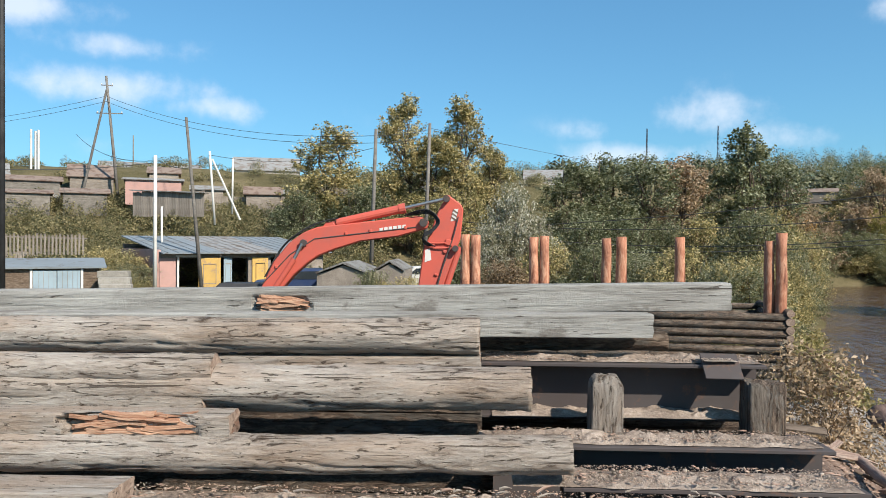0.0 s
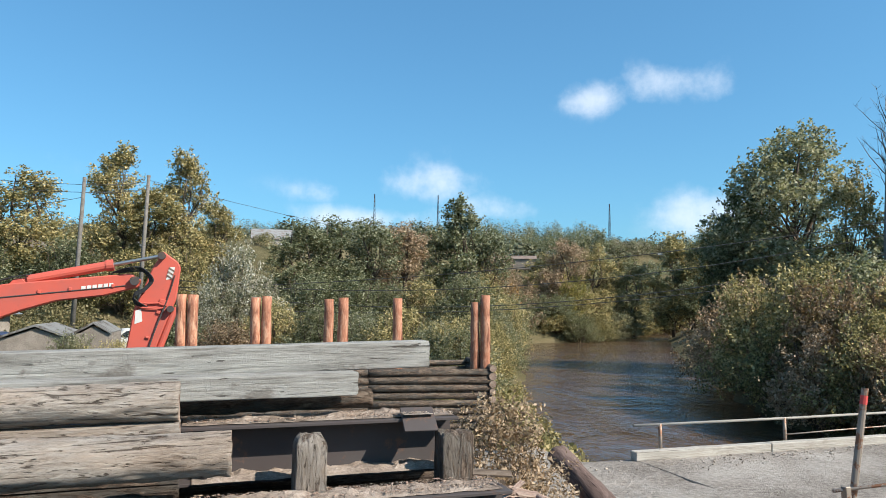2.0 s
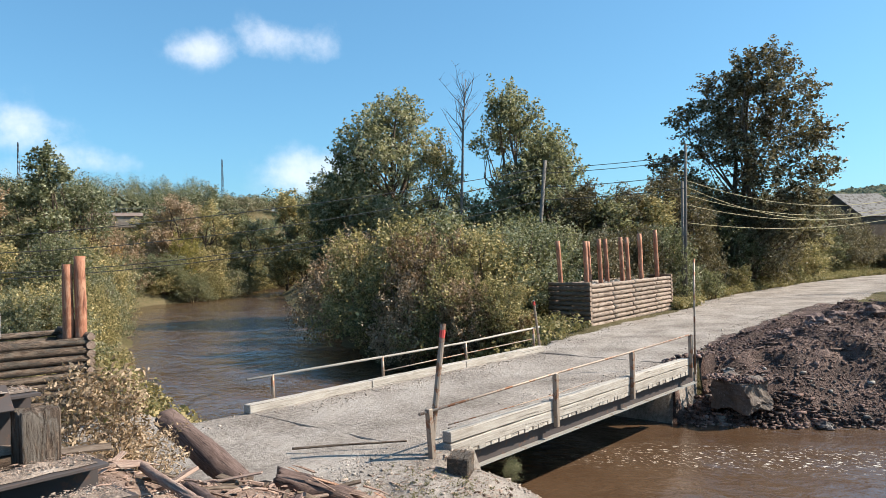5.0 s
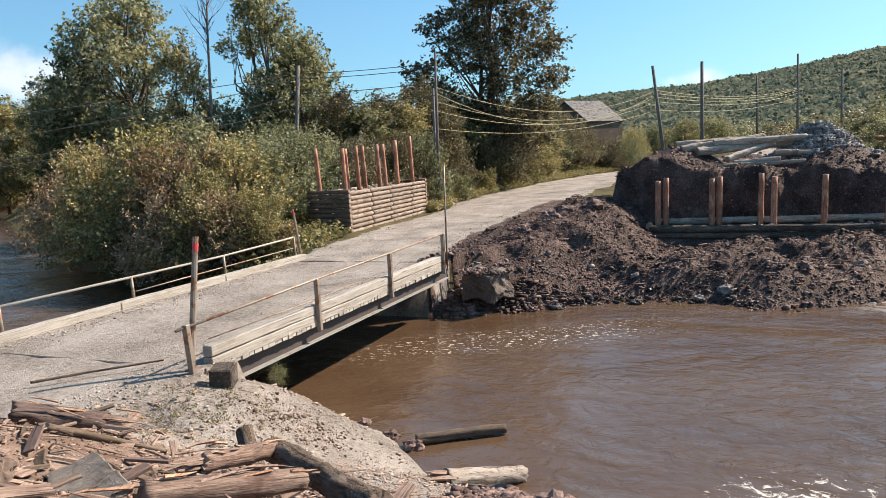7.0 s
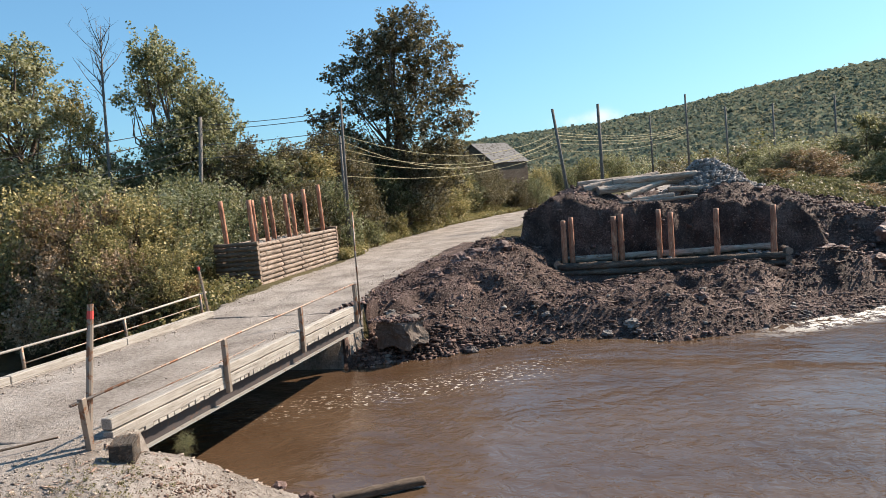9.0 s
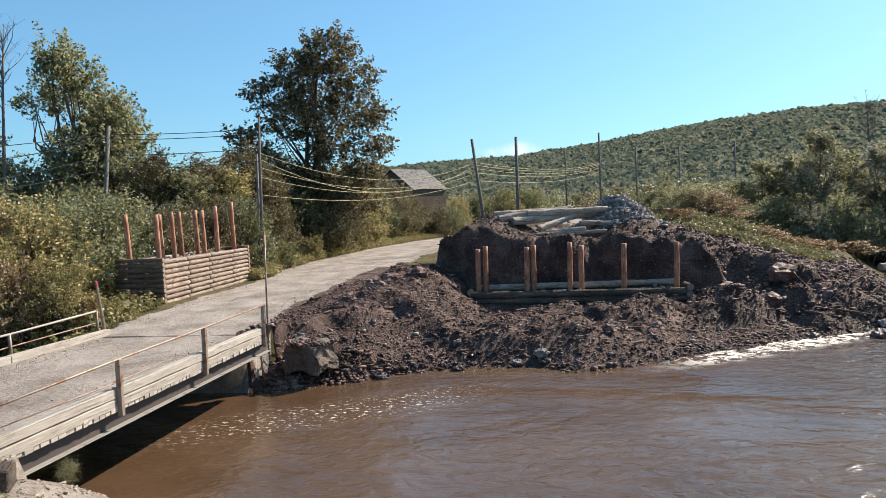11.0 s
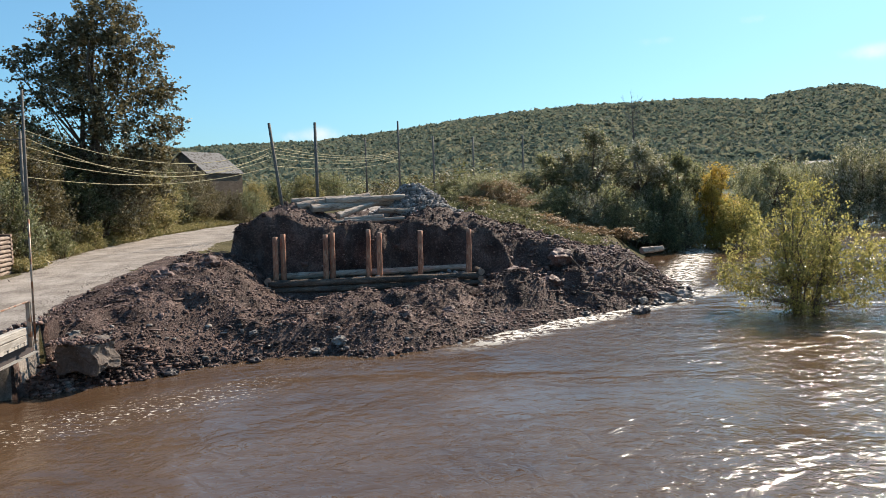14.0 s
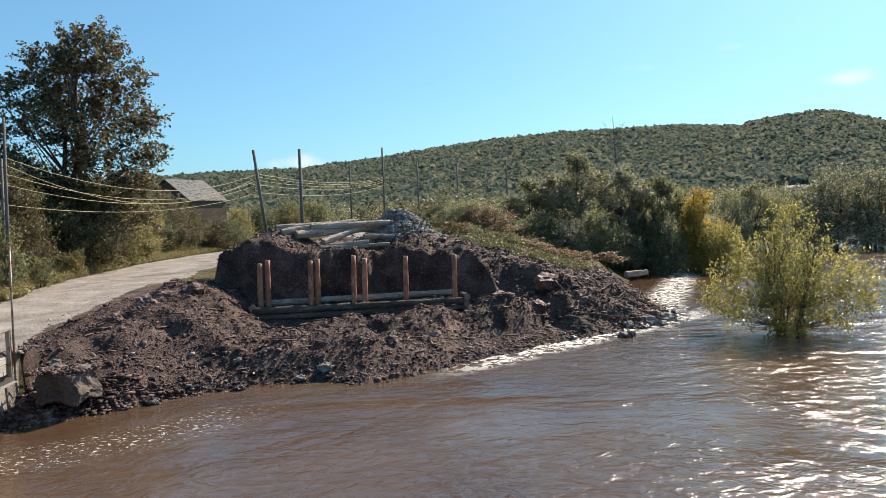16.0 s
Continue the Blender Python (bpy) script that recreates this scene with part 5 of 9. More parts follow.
def lobed(rng, height, base, width, count, top=0.55):
    """Lobes of an uneven crown."""
    out = []
    for k in range(count):
        t = (k + 0.5) / count
        z = height * (base + (0.93 - base) * t)
        ring = width * 0.5 * math.sin(math.pi * min(0.97, 0.22 + 0.74 * t)) ** 0.8
        a = rng.uniform(0, 6.28)
        r = width * rng.uniform(0.16, 0.27) * (1.1 - 0.45 * t)
        out.append((math.cos(a) * (ring - r * 0.6) * rng.uniform(0.5, 1), math.sin(a) * (ring - r * 0.6) * rng.uniform(0.5, 1), z, r, r * rng.uniform(0.6, 0.95)))
    return out


_r = random.Random(11)
proto("broad", 1, 18, lobed(_r, 18, 0.22, 12, 26), 1000, 36, 0.5, 0.165, 0.34, 2, 1.0, 46)
proto("broad_b", 2, 18, lobed(_r, 18, 0.25, 11, 22), 940, 36, 0.5, 0.165, 0.32, 2, 0.8, 46)
proto("open", 3, 20, [(0.9, 0, 17.6, 2.2, 1.7), (-1.2, 0.8, 16.2, 2.1, 1.7), (2.8, -0.6, 15.4, 2.0, 1.7), (-3.0, -0.8, 14.0, 1.9, 1.3), (3.6, 1, 12.6, 1.9, 1.5), (0.2, 1.5, 13.6, 2.3, 1.8), (-1.4, -1.4, 11.6, 2.0, 1.6),
                      (-4.9, 0.4, 10.4, 1.6, 1.0), (-3.6, 0.8, 8.6, 1.7, 1.1), (4.4, 0.2, 9.4, 1.6, 1.1), (3.2, -1.2, 7.2, 1.6, 1.2), (1.2, -1.2, 9.8, 2.1, 1.6), (-1.6, 0, 7.0, 1.8, 1.5), (0.6, 0.6, 5.0, 2.0, 1.6), (-3.0, 0.5, 4.6, 1.5, 1.2),
                      (2.9, 0, 4.6, 1.6, 1.3), (1.9, 0.2, 19.0, 1.1, 0.8)], 1050, 32, 0.46, 0.16, 0.30, 3, 1.0, 44)
proto("birch", 4, 15, lobed(_r, 15, 0.18, 6.2, 18), 400, 34, 0.46, 0.155, 0.2, 1, 0.0, 50)
proto("birch_b", 5, 15, lobed(_r, 15, 0.15, 7.5, 20), 430, 34, 0.48, 0.155, 0.2, 2, 0.6, 50)
proto("poplar", 6, 14, lobed(_r, 14, 0.10, 4.6, 18), 380, 30, 0.42, 0.155, 0.18, 1, 0.0, 40)
proto("bush", 7, 6, [(0, 0, 3.4, 2.2, 2.0), (-1.9, 0.4, 2.3, 1.6, 1.6), (1.9, -0.3, 2.5, 1.6, 1.6), (0.3, 1.6, 2.4, 1.6, 1.5), (0.4, -1.7, 2.1, 1.6, 1.5), (-0.8, -0.6, 4.4, 1.3, 1.3), (1.0, 0.5, 4.5, 1.2, 1.2), (-2.3, -1, 1.2, 1.2, 0.9), (2.2, 1.1, 1.3, 1.2, 0.9)], 470, 32, 0.36, 0.10, 0.07, 9, 1.5, 130)
proto("bush_b", 8, 6, [(-0.5, 0, 3.8, 1.7, 1.8), (1.4, 0.4, 2.9, 1.6, 1.9), (-1.9, -0.3, 2.4, 1.4, 1.6), (0.6, -1.5, 2.2, 1.5, 1.6), (-0.6, 1.6, 2.2, 1.5, 1.6), (0.4, 0.2, 5.0, 0.9, 0.9), (2.3, -0.8, 1.4, 1.2, 1.0), (-1.2, 0, 4.8, 0.8, 0.9)], 440, 32, 0.36, 0.10, 0.07, 9, 1.4, 130)
proto("shrub", 9, 2.4, [(0, 0, 1.3, 0.8, 0.75), (-0.6, 0.2, 0.8, 0.6, 0.5), (0.6, -0.2, 0.9, 0.6, 0.6), (0, 0.5, 1.7, 0.4, 0.4), (0.2, -0.5, 0.7, 0.6, 0.5)], 150, 16, 0.15, 0.085, 0.025, 6, 0.6, 40)
proto("island", 10, 5.4, [(0.2, 0, 4.2, 1.1, 0.9), (-1.4, 0.2, 3.2, 1.2, 0.9), (1.5, -0.2, 3.0, 1.3, 0.9), (-2.5, -0.3, 2.2, 1.0, 0.8), (2.6, 0.2, 2.3, 1.0, 0.7), (0.2, 1.4, 2.8, 1.3, 0.9), (0, -1.4, 2.6, 1.4, 0.9), (-0.1, 0.3, 4.9, 0.6, 0.45), (-1.4, -1.2, 1.7, 1.1, 0.6), (1.5, -1, 1.7, 1.1, 0.6),
                         (-1.9, -0.4, 1.2, 0.9, 0.5), (1.7, 0.3, 1.1, 0.8, 0.5), (0, -1.0, 0.9, 0.9, 0.45), (0.2, 1.0, 0.9, 0.8, 0.45), (0, 0, 1.9, 1.4, 1.0), (3.0, 0.1, 1.6, 0.6, 0.4), (-3.0, 0, 1.5, 0.6, 0.4)], 760, 26, 0.26, 0.066, 0.045, 18, 1.3, 260)
proto("weed", 12, 1.4, [(0, 0, 0.75, 0.5, 0.6), (0.25, 0.1, 1.05, 0.3, 0.3), (-0.3, 0, 0.6, 0.35, 0.4)], 480, 13, 0.09, 0.013, 0.006, 18, 0.45, 90, 2.6)

proto("dock", 13, 1.4, [(0, 0, 0.7, 0.5, 0.55), (0.3, 0.1, 1.0, 0.35, 0.35), (-0.3, 0, 0.6, 0.4, 0.4), (0.1, -0.2, 1.2, 0.25, 0.25)], 420, 13, 0.085, 0.021, 0.006, 18, 0.45, 110, 2.4)

LOOK = {
    "leaf_umber": "dark brownish green", "leaf_gold": "golden yellow",
    "leaf_willow": "grey-green", "leaf_dark": "dark green", "leaf_birch": "olive turning yellow", "leaf_yellow": "bright autumn yellow", "leaf_rust": "brownish autumn",
    "leaf_orange": "orange autumn", "leaf_aspen": "pale silvery", "dry": "dry brown", "grass": "straw-coloured",
}


def plant(kind, az, dist, top_el, width, leaves, turn=None, group="", where="on the river bank", sink=0.0, place=None):
    wood_me, crown_me, tall = PROTO[kind]
    x, y = place or place_at(az, dist)
    z = max(ground_z(x, y), -0.5) - 0.08 - sink
    high = EYE_Z + dist * math.tan(radians(top_el)) - z if place is None else top_el
    is_tree = tall > 8
    rng = random.Random(int(az * 100 + dist * 7 + (place[0] * 31 if place else 0)))
    name = "tree" if is_tree else ("weed_bush" if tall < 2 else "shrub")
    reach = {"broad": 12, "broad_b": 11, "open": 11, "birch": 6.2, "birch_b": 7.5, "poplar": 4.6, "bush": 6.6, "bush_b": 6.0, "shrub": 2.3, "island": 6.8, "weed": 1.2, "dock": 1.2}[kind]
    t = empty(name, pose(x, y, z, 0, 0, rng.uniform(0, 360) if turn is None else turn))
    t.scale = (width / reach, width / reach, high / tall)
    size = "tall" if high > 12 else "mid-sized" if high > 5 else "low"
    tagged(t, f"{size} {name.replace('_', ' ')} with {LOOK[leaves]} leaves {where}", name.split("_")[0] if name != "weed_bush" else "weed", group or "plants along the river")
    for me, nm, mat in ((wood_me, "trunk", M["bark"]), (crown_me, "crown", M[leaves])):
        if not me.materials:
            me.materials.append(mat)
        ob = new(nm, me)
        ob.parent = t
        ob.material_slots[0].link = "OBJECT"
        ob.material_slots[0].material = mat
    return t


OY, UM, W, DK, BI, YE, RU, OR, AS = "leaf_gold", "leaf_umber", "leaf_willow", "leaf_dark", "leaf_birch", "leaf_yellow", "leaf_rust", "leaf_orange", "leaf_aspen"
for row in [
    # trees and bushes of the far bank upstream
    ("broad", 45.1, 62, 12.9, 13.0, W, 20), ("birch_b", 41.2, 63, 9.4, 6.5, DK), ("broad_b", 54.2, 58, 13.3, 10.0, W, 70), ("birch_b", 57.6, 57, 10.0, 6.5, W), ("birch_b", 48.6, 60, 10.0, 6.0, BI),
    ("bush", 40.4, 52, 0.6, 6.0, RU), ("bush_b", 41.6, 47, 2.0, 6.5, RU), ("bush", 43.2, 41, 2.6, 7.0, BI), ("bush_b", 45.6, 38, 3.3, 7.0, BI), ("bush", 47.6, 35, 2.2, 6.0, RU), ("bush_b", 49.4, 32.5, 0.0, 4.5, BI),
    ("bush", 50.6, 31.5, -1.6, 3.2, RU), ("bush", 51.5, 36, 2.4, 6.5, BI), ("bush_b", 53.6, 37, 2.2, 6.5, DK), ("bush", 52.8, 31.5, -1.8, 3.6, BI), ("bush_b", 46.5, 33.5, -1.5, 4.2, RU), ("bush", 56.0, 40, 2.6, 6.5, DK),
    ("bush_b", 49.0, 44, 3.8, 8.0, W), ("bush", 54.6, 46, 3.4, 7.0, W), ("bush_b", 43.2, 39.5, -1.0, 4.0, RU), ("bush", 44.6, 36.2, -0.8, 4.4, BI), ("bush_b", 57.8, 43, 2.5, 6, W), ("shrub", 54.8, 31.2, -4.4, 1.6, "dry"),
    ("birch_b", 58.7, 52, 5.8, 6.0, W), ("birch_b", 60.2, 50, 5.9, 6.0, UM), ("birch_b", 61.6, 50, 4.8, 6.0, W), ("birch_b", 63.2, 51, 5.5, 6.0, UM), ("birch_b", 64.8, 53, 4.9, 6.0, BI), ("bush_b", 62.4, 52, 4.0, 7.0, W), ("birch_b", 66.3, 55, 6.4, 6.0, UM), ("bush", 59.6, 44, 1.6, 5.0, DK), ("bush_b", 61.4, 43, 1.8, 5.0, UM), ("bush", 64.0, 46, 2.0, 5.0, UM), ("bush_b", 66.0, 48, 2.0, 5.0, DK),
    # by the road across the river
    ("open", 71.8, 66, 14.4, 13.4, UM, -72), ("bush", 67.6, 57, 3.8, 5.5, UM), ("bush", 70.6, 67, 5.0, 6.6, DK), ("bush_b", 73.0, 76, 4.2, 6.8, UM), ("bush_b", 70.0, 64, 3.2, 6.5, DK), ("bush", 72.0, 72, 2.9, 6.6, UM), ("bush_b", 71.2, 70, 1.8, 6.0, BI), ("bush", 73.9, 80, 2.6, 7.5, BI),
    ("bush", 77.3, 95, 2.6, 8.0, UM), ("bush_b", 78.9, 98, 1.7, 6.0, UM), ("bush", 76.0, 96, 3.2, 8.0, UM), ("bush_b", 75.4, 88, 2.0, 6.8, BI), ("bush_b", 76.3, 92, 2.4, 6.0, DK), ("bush", 79.0, 102, 1.0, 4.0, UM), ("bush", 80.6, 101, 0.7, 5.5, UM), ("bush_b", 82.0, 104, 0.5, 5.5, DK), ("bush_b", 82.6, 118, 1.3, 5.5, BI), ("bush", 84.2, 128, 1.5, 8.0, DK), ("bush_b", 86.4, 132, 1.7, 8.0, BI), ("bush", 88.4, 140, 1.9, 8.0, W), ("bush_b", 73.6, 84, 3.8, 8.0, BI), ("bush", 67.2, 62, 5.4, 6.4, DK), ("birch_b", 69.0, 66, 5.0, 7.0, W), ("bush", 74.8, 92, 3.6, 8.0, UM), ("bush", 71.8, 66, 4.4, 7.0, UM),
    ("shrub", 71.2, 60, -1.0, 2.4, "grass"), ("shrub", 73.4, 68, -0.9, 2.6, "grass"), ("shrub", 74.6, 73, -0.7, 2.6, "grass"), ("shrub", 69.2, 52, -1.2, 2.0, W), ("shrub", 75.8, 80, -0.5, 2.8, BI),
    # wooded bank downstream
    ("bush_b", 98.2, 58, 1.0, 4.5, DK), ("bush", 100.2, 54, 1.4, 5.0, W), ("bush_b", 101.8, 52, 0.8, 4.5, RU), ("birch_b", 103.6, 62, 1.7, 4.8, W), ("birch", 105.5, 63, 2.9, 4.2, W), ("poplar", 107.3, 64, 3.5, 4.0, AS), ("birch", 109.2, 61, 4.8, 4.8, AS), ("poplar", 110.8, 64, 3.4, 3.6, W), ("birch", 112.5, 62, 3.6, 4.4, AS),
    ("poplar", 114.1, 63, 2.7, 3.8, W), ("birch", 115.4, 63, 2.7, 3.8, W), ("poplar", 116.6, 68, 1.8, 3.6, W), ("bush", 104.4, 55, -0.4, 4.6, DK), ("bush_b", 106.4, 56, 0.2, 4.4, W), ("bush", 108.2, 56, -0.4, 4.0, AS), ("bush_b", 110.4, 57, 0.2, 4.2, W), ("bush", 112.0, 58, -0.8, 4.2, W), ("bush_b", 113.6, 60, -0.2, 4.4, DK), ("bush", 115.6, 61, -0.4, 4.0, W), ("shrub", 111.0, 54, -3.0, 3.0, RU), ("shrub", 109.0, 52, -2.8, 3.0, RU),
    ("birch_b", 118.1, 64, 1.7, 4.6, OY), ("bush", 119.4, 61, -1.0, 4.4, YE), ("bush_b", 117.6, 63, 0.2, 3.8, OY), ("birch_b", 121.8, 92, 1.9, 6.0, W), ("bush_b", 120.3, 88, 1.3, 5.0, W), ("bush", 123.3, 96, 1.5, 5.0, W),
    ("bush", 126.8, 91, 2.6, 9.0, AS), ("bush_b", 129.4, 92, 2.3, 9.0, AS), ("bush", 125.2, 90, 1.2, 5.5, AS), ("bush_b", 132.8, 95, 1.8, 9.0, W), ("shrub", 103.0, 47, -1.2, 3.0, W),
    ("shrub", 105.2, 48, -1.8, 3.2, RU), ("shrub", 99.6, 45, -0.2, 2.6, "dry"), ("shrub", 107.4, 50, -2.6, 3.0, "dry"),
]:
    plant(*row)
plant("island", 123.9, 32.3, 0.25, 6.3, YE, -124, where="standing in the flooded river")
for row in [
    # below the village
    ("birch_b", -11.2, 62, 9.3, 8.0, BI), ("bush", -13.6, 58, 3.8, 6.0, DK), ("bush_b", -8.6, 58, 4.4, 7.0, DK), ("birch", -5.5, 66, 11.4, 5.6, BI), ("birch", -3.2, 65, 8.6, 5.5, BI), ("birch", -0.9, 66, 11.4, 5.4, BI), ("bush_b", -5.0, 57, 3.6, 6, BI),
    ("bush", -1.2, 56, 4.2, 6, BI), ("birch", 1.4, 68, 7.6, 5.0, BI), ("bush_b", 3.0, 46, 4.5, 5.0, AS), ("bush", 1.4, 44, 1.5, 4.0, AS), ("bush", 4.6, 45, 2.0, 4.5, AS), ("birch_b", 7.8, 60, 6.4, 7.0, DK), ("birch_b", 10.4, 62, 7.0, 7.0, DK),
    ("birch_b", 13.0, 61, 6.9, 7.0, DK), ("birch_b", 15.6, 63, 6.7, 7.0, RU), ("birch_b", 18.0, 66, 6.3, 6.5, W), ("poplar", 20.3, 66, 9.2, 5.4, DK), ("birch_b", 22.3, 68, 6.4, 6.5, DK), ("bush", 8.6, 52, 2.2, 6.5, DK), ("bush_b", 11.5, 52, 1.8, 6.5, DK),
    ("bush", 14.4, 54, 1.8, 6.0, W), ("bush_b", 17.2, 54, 1.8, 6.0, BI), ("bush", 5.8, 38, 0.2, 4.5, BI), ("bush_b", 9.4, 36, -0.2, 4.2, W), ("bush", 12.6, 34, -0.6, 4.0, W), ("bush_b", 15.8, 33, -0.3, 3.8, BI), ("bush", 18.4, 30, -1.4, 3.4, W),
    ("bush_b", 20.6, 28, -1.8, 3.0, W), ("bush", 20.4, 29, -0.9, 3.4, BI), ("bush_b", 21.6, 32, -0.8, 3.0, BI), ("bush", 2.5, 33, -1.4, 4.0, RU), ("bush_b", -1.0, 40, -0.6, 4.0, DK),
    # the far end of the reach
    ("bush", 20.8, 50, 2.6, 6.5, W), ("bush_b", 22.0, 66, 2.4, 7.5, BI), ("bush", 22.3, 76, 4.6, 7.5, RU), ("bush", 22.8, 84, 3.4, 6.5, OR), ("bush_b", 24.0, 98, 3.0, 8, RU), ("birch_b", 28.4, 114, 5.4, 9, RU), ("birch_b", 31.0, 122, 5.0, 9, BI),
    ("bush", 27.4, 106, 0.9, 9, W), ("bush_b", 30.0, 112, 1.1, 10, BI), ("bush", 32.2, 132, 1.4, 11, BI), ("bush_b", 33.4, 150, 2.0, 12, W), ("bush", 35.2, 164, 1.8, 13, W), ("bush_b", 36.6, 162, 1.8, 12, BI), ("bush", 38.0, 150, 1.8, 11, DK),
    ("poplar", 36.6, 120, 6.0, 7.5, BI), ("poplar", 31.3, 150, 6.2, 6.0, DK), ("birch", 39.3, 110, 6.0, 8, BI), ("birch_b", 38.0, 118, 4.4, 8, DK), ("birch_b", 33.6, 122, 3.8, 9, W), ("bush", 23.2, 40, -1.2, 2.4, BI), ("bush_b", 23.6, 46, -0.7, 2.8, W), ("bush", 23.8, 56, 0.2, 3.6, BI), ("bush_b", 23.9, 68, 0.8, 4.4, W), ("bush", 24.2, 80, 0.8, 4.4, BI), ("bush_b", 25.0, 96, 0.8, 5, W), ("bush", 26.2, 105, -0.7, 6, W), ("bush_b", 28.0, 104, -0.8, 6, BI), ("bush", 29.6, 103, -0.7, 6, W), ("bush_b", 31.0, 107, -0.6, 6, BI), ("bush", 32.6, 118, -0.4, 7, W), ("bush_b", 34.0, 134, -0.3, 8, BI), ("birch_b", 27.0, 126, 4.2, 9, BI), ("birch_b", 30.0, 132, 4.4, 9, W), ("birch_b", 33.0, 142, 4.0, 10, BI), ("birch_b", 35.2, 152, 3.6, 10, W), ("bush", 22.6, 60, -0.2, 5.0, W), ("bush_b", 22.4, 52, -0.6, 4.5, W), ("bush", 29.0, 112, 2.4, 7.0, YE),
]:
    plant(*row, group="plants below the village", where="below the village")
plant("dock", 1, 1, 1.8, 1.7, "leaf_rust", place=(3.5, 8.45), group="dry weeds", where="beside the old girders")
plant("dock", 2, 1, 1.5, 1.5, "leaf_rust", place=(4.1, 8.95), group="dry weeds", where="beside the old girders")
plant("weed", 3, 1, 1.4, 1.6, "dry", place=(3.2, 9.3), group="dry weeds", where="beside the old girders")
plant("weed", 4, 1, 0.9, 1.1, "dry", place=(4.6, 10.0), group="dry weeds", where="beside the road")
plant("dock", 6, 1, 2.35, 1.7, "leaf_willow", place=(-4.15, 28.4), group="dry weeds", where="by the hut")
plant("dock", 7, 1, 1.9, 1.1, "leaf_birch", place=(-3.6, 28.3), group="dry weeds", where="by the hut")
plant("dock", 8, 1, 2.1, 1.4, "leaf_birch", place=(-2.3, 28.6), group="dry weeds", where="by the hut")
plant("dock", 12, 1, 2.0, 1.6, "leaf_willow", place=(-7.4, 22.4), group="dry weeds", where="behind the timber heap")
plant("dock", 9, 1, 1.9, 3.0, "leaf_birch", place=(-18.4, 37.7), group="dry weeds", where="beside the garages")
plant("dock", 10, 1, 1.5, 2.6, "leaf_willow", place=(-17.4, 36.9), group="dry weeds", where="beside the garages")
plant("dock", 11, 1, 2.2, 3.2, "leaf_birch", place=(-19.9, 38.6), group="dry weeds", where="behind the garage")
plant("weed", 7, 1, 1.6, 2.4, "leaf_birch", place=(-15.9, 32.5), group="dry weeds", where="beside the garages")
plant("weed", 8, 1, 1.8, 2.6, "leaf_willow", place=(-17.2, 34.4), group="dry weeds", where="beside the garages")
plant("weed", 5, 1, 0.55, 0.45, "leaf_willow", place=(10.9, 8.05), group="dry weeds", where="at the foot of the bridge")


def bare_tree(az, dist, top_el, width):
    """A dead tree: trunk and fine twigs only."""
    x, y = place_at(az, dist)
    z = ground_z(x, y) - 0.1
    high = EYE_Z + dist * math.tan(radians(top_el)) - z
    rng = np.random.default_rng(5)
    t = tagged(empty("bare_tree", pose(x, y, z)), "tall leafless tree with thin grey twigs", "tree")
    bm = bmesh.new()
    tube(bm, [(0, 0, 0), (0.1, 0, high * 0.4), (0.5, 0, high * 0.7), (1.0, 0, high * 0.93)], [0.16, 0.12, 0.08, 0.02], 7)
    part("trunk", bm, M["pole"], t, smooth=True)
    bm = bmesh.new()
    for k in range(26):
        h = rng.uniform(0.6, 0.88)
        a = Vector((0.4 + 1.6 * (h - 0.62), 0, high * h))
        tip = a + Vector((rng.normal() * width * 0.22, rng.normal() * width * 0.2, rng.uniform(0.06, 0.16) * high))
        mid = a.lerp(tip, 0.5) + Vector((rng.normal(), rng.normal(), -0.5)) * 0.12
        tube(bm, [a, mid, tip], [0.04, 0.025, 0.008], 4, False)
        for j in range(4):
            b = a.lerp(tip, rng.uniform(0.4, 1))
            tube(bm, [b, b + Vector((rng.normal() * 0.35, rng.normal() * 0.35, rng.uniform(0.1, 0.7)))], [0.014, 0.005], 3, False)
    part("branchwork", bm, M["pole"], t)


bare_tree(50.4, 56, 15.2, 4.5)
bare_tree(112.2, 95, 7.1, 6.5)


# ---- woods, scrub and grass that nobody could count ----
def scatter(name, label, places, heights, widths, leaves_each, leaf, material, seed, rise=0.4):
    """Many rough leafy plants in one mesh of stuff."""
    rng = np.random.default_rng(seed)
    n = len(places)
    base = height(places[:, 0], places[:, 1])
    which = np.repeat(np.arange(n), leaves_each)
    d = rng.normal(size=(len(which), 3))
    d /= np.linalg.norm(d, axis=1, keepdims=True)
    rad = rng.uniform(0.15, 1, len(which)) ** 0.5
    h, w = heights[which], widths[which]
    prof = d[:, 2] * rad
    slim = np.where(prof > 0, 1 - 0.55 * prof, 1.0)
    p = np.stack([places[which, 0] + d[:, 0] * rad * w * 0.5 * slim, places[which, 1] + d[:, 1] * rad * w * 0.5 * slim, base[which] + h * (0.52 + 0.5 * prof)], 1)
    normal = d + rng.normal(size=d.shape) * (0.6 if rise < 1 else 0.35) + np.array([0, 0, rise])
    me = quads_mesh(name, p, normal, leaf * w * rng.uniform(0.6, 1.3, len(which)), rng, 1.4)
    ob = put_mesh(name, me, material)
    return tagged(ob, label, name.replace("_", " "), kind="stuff")


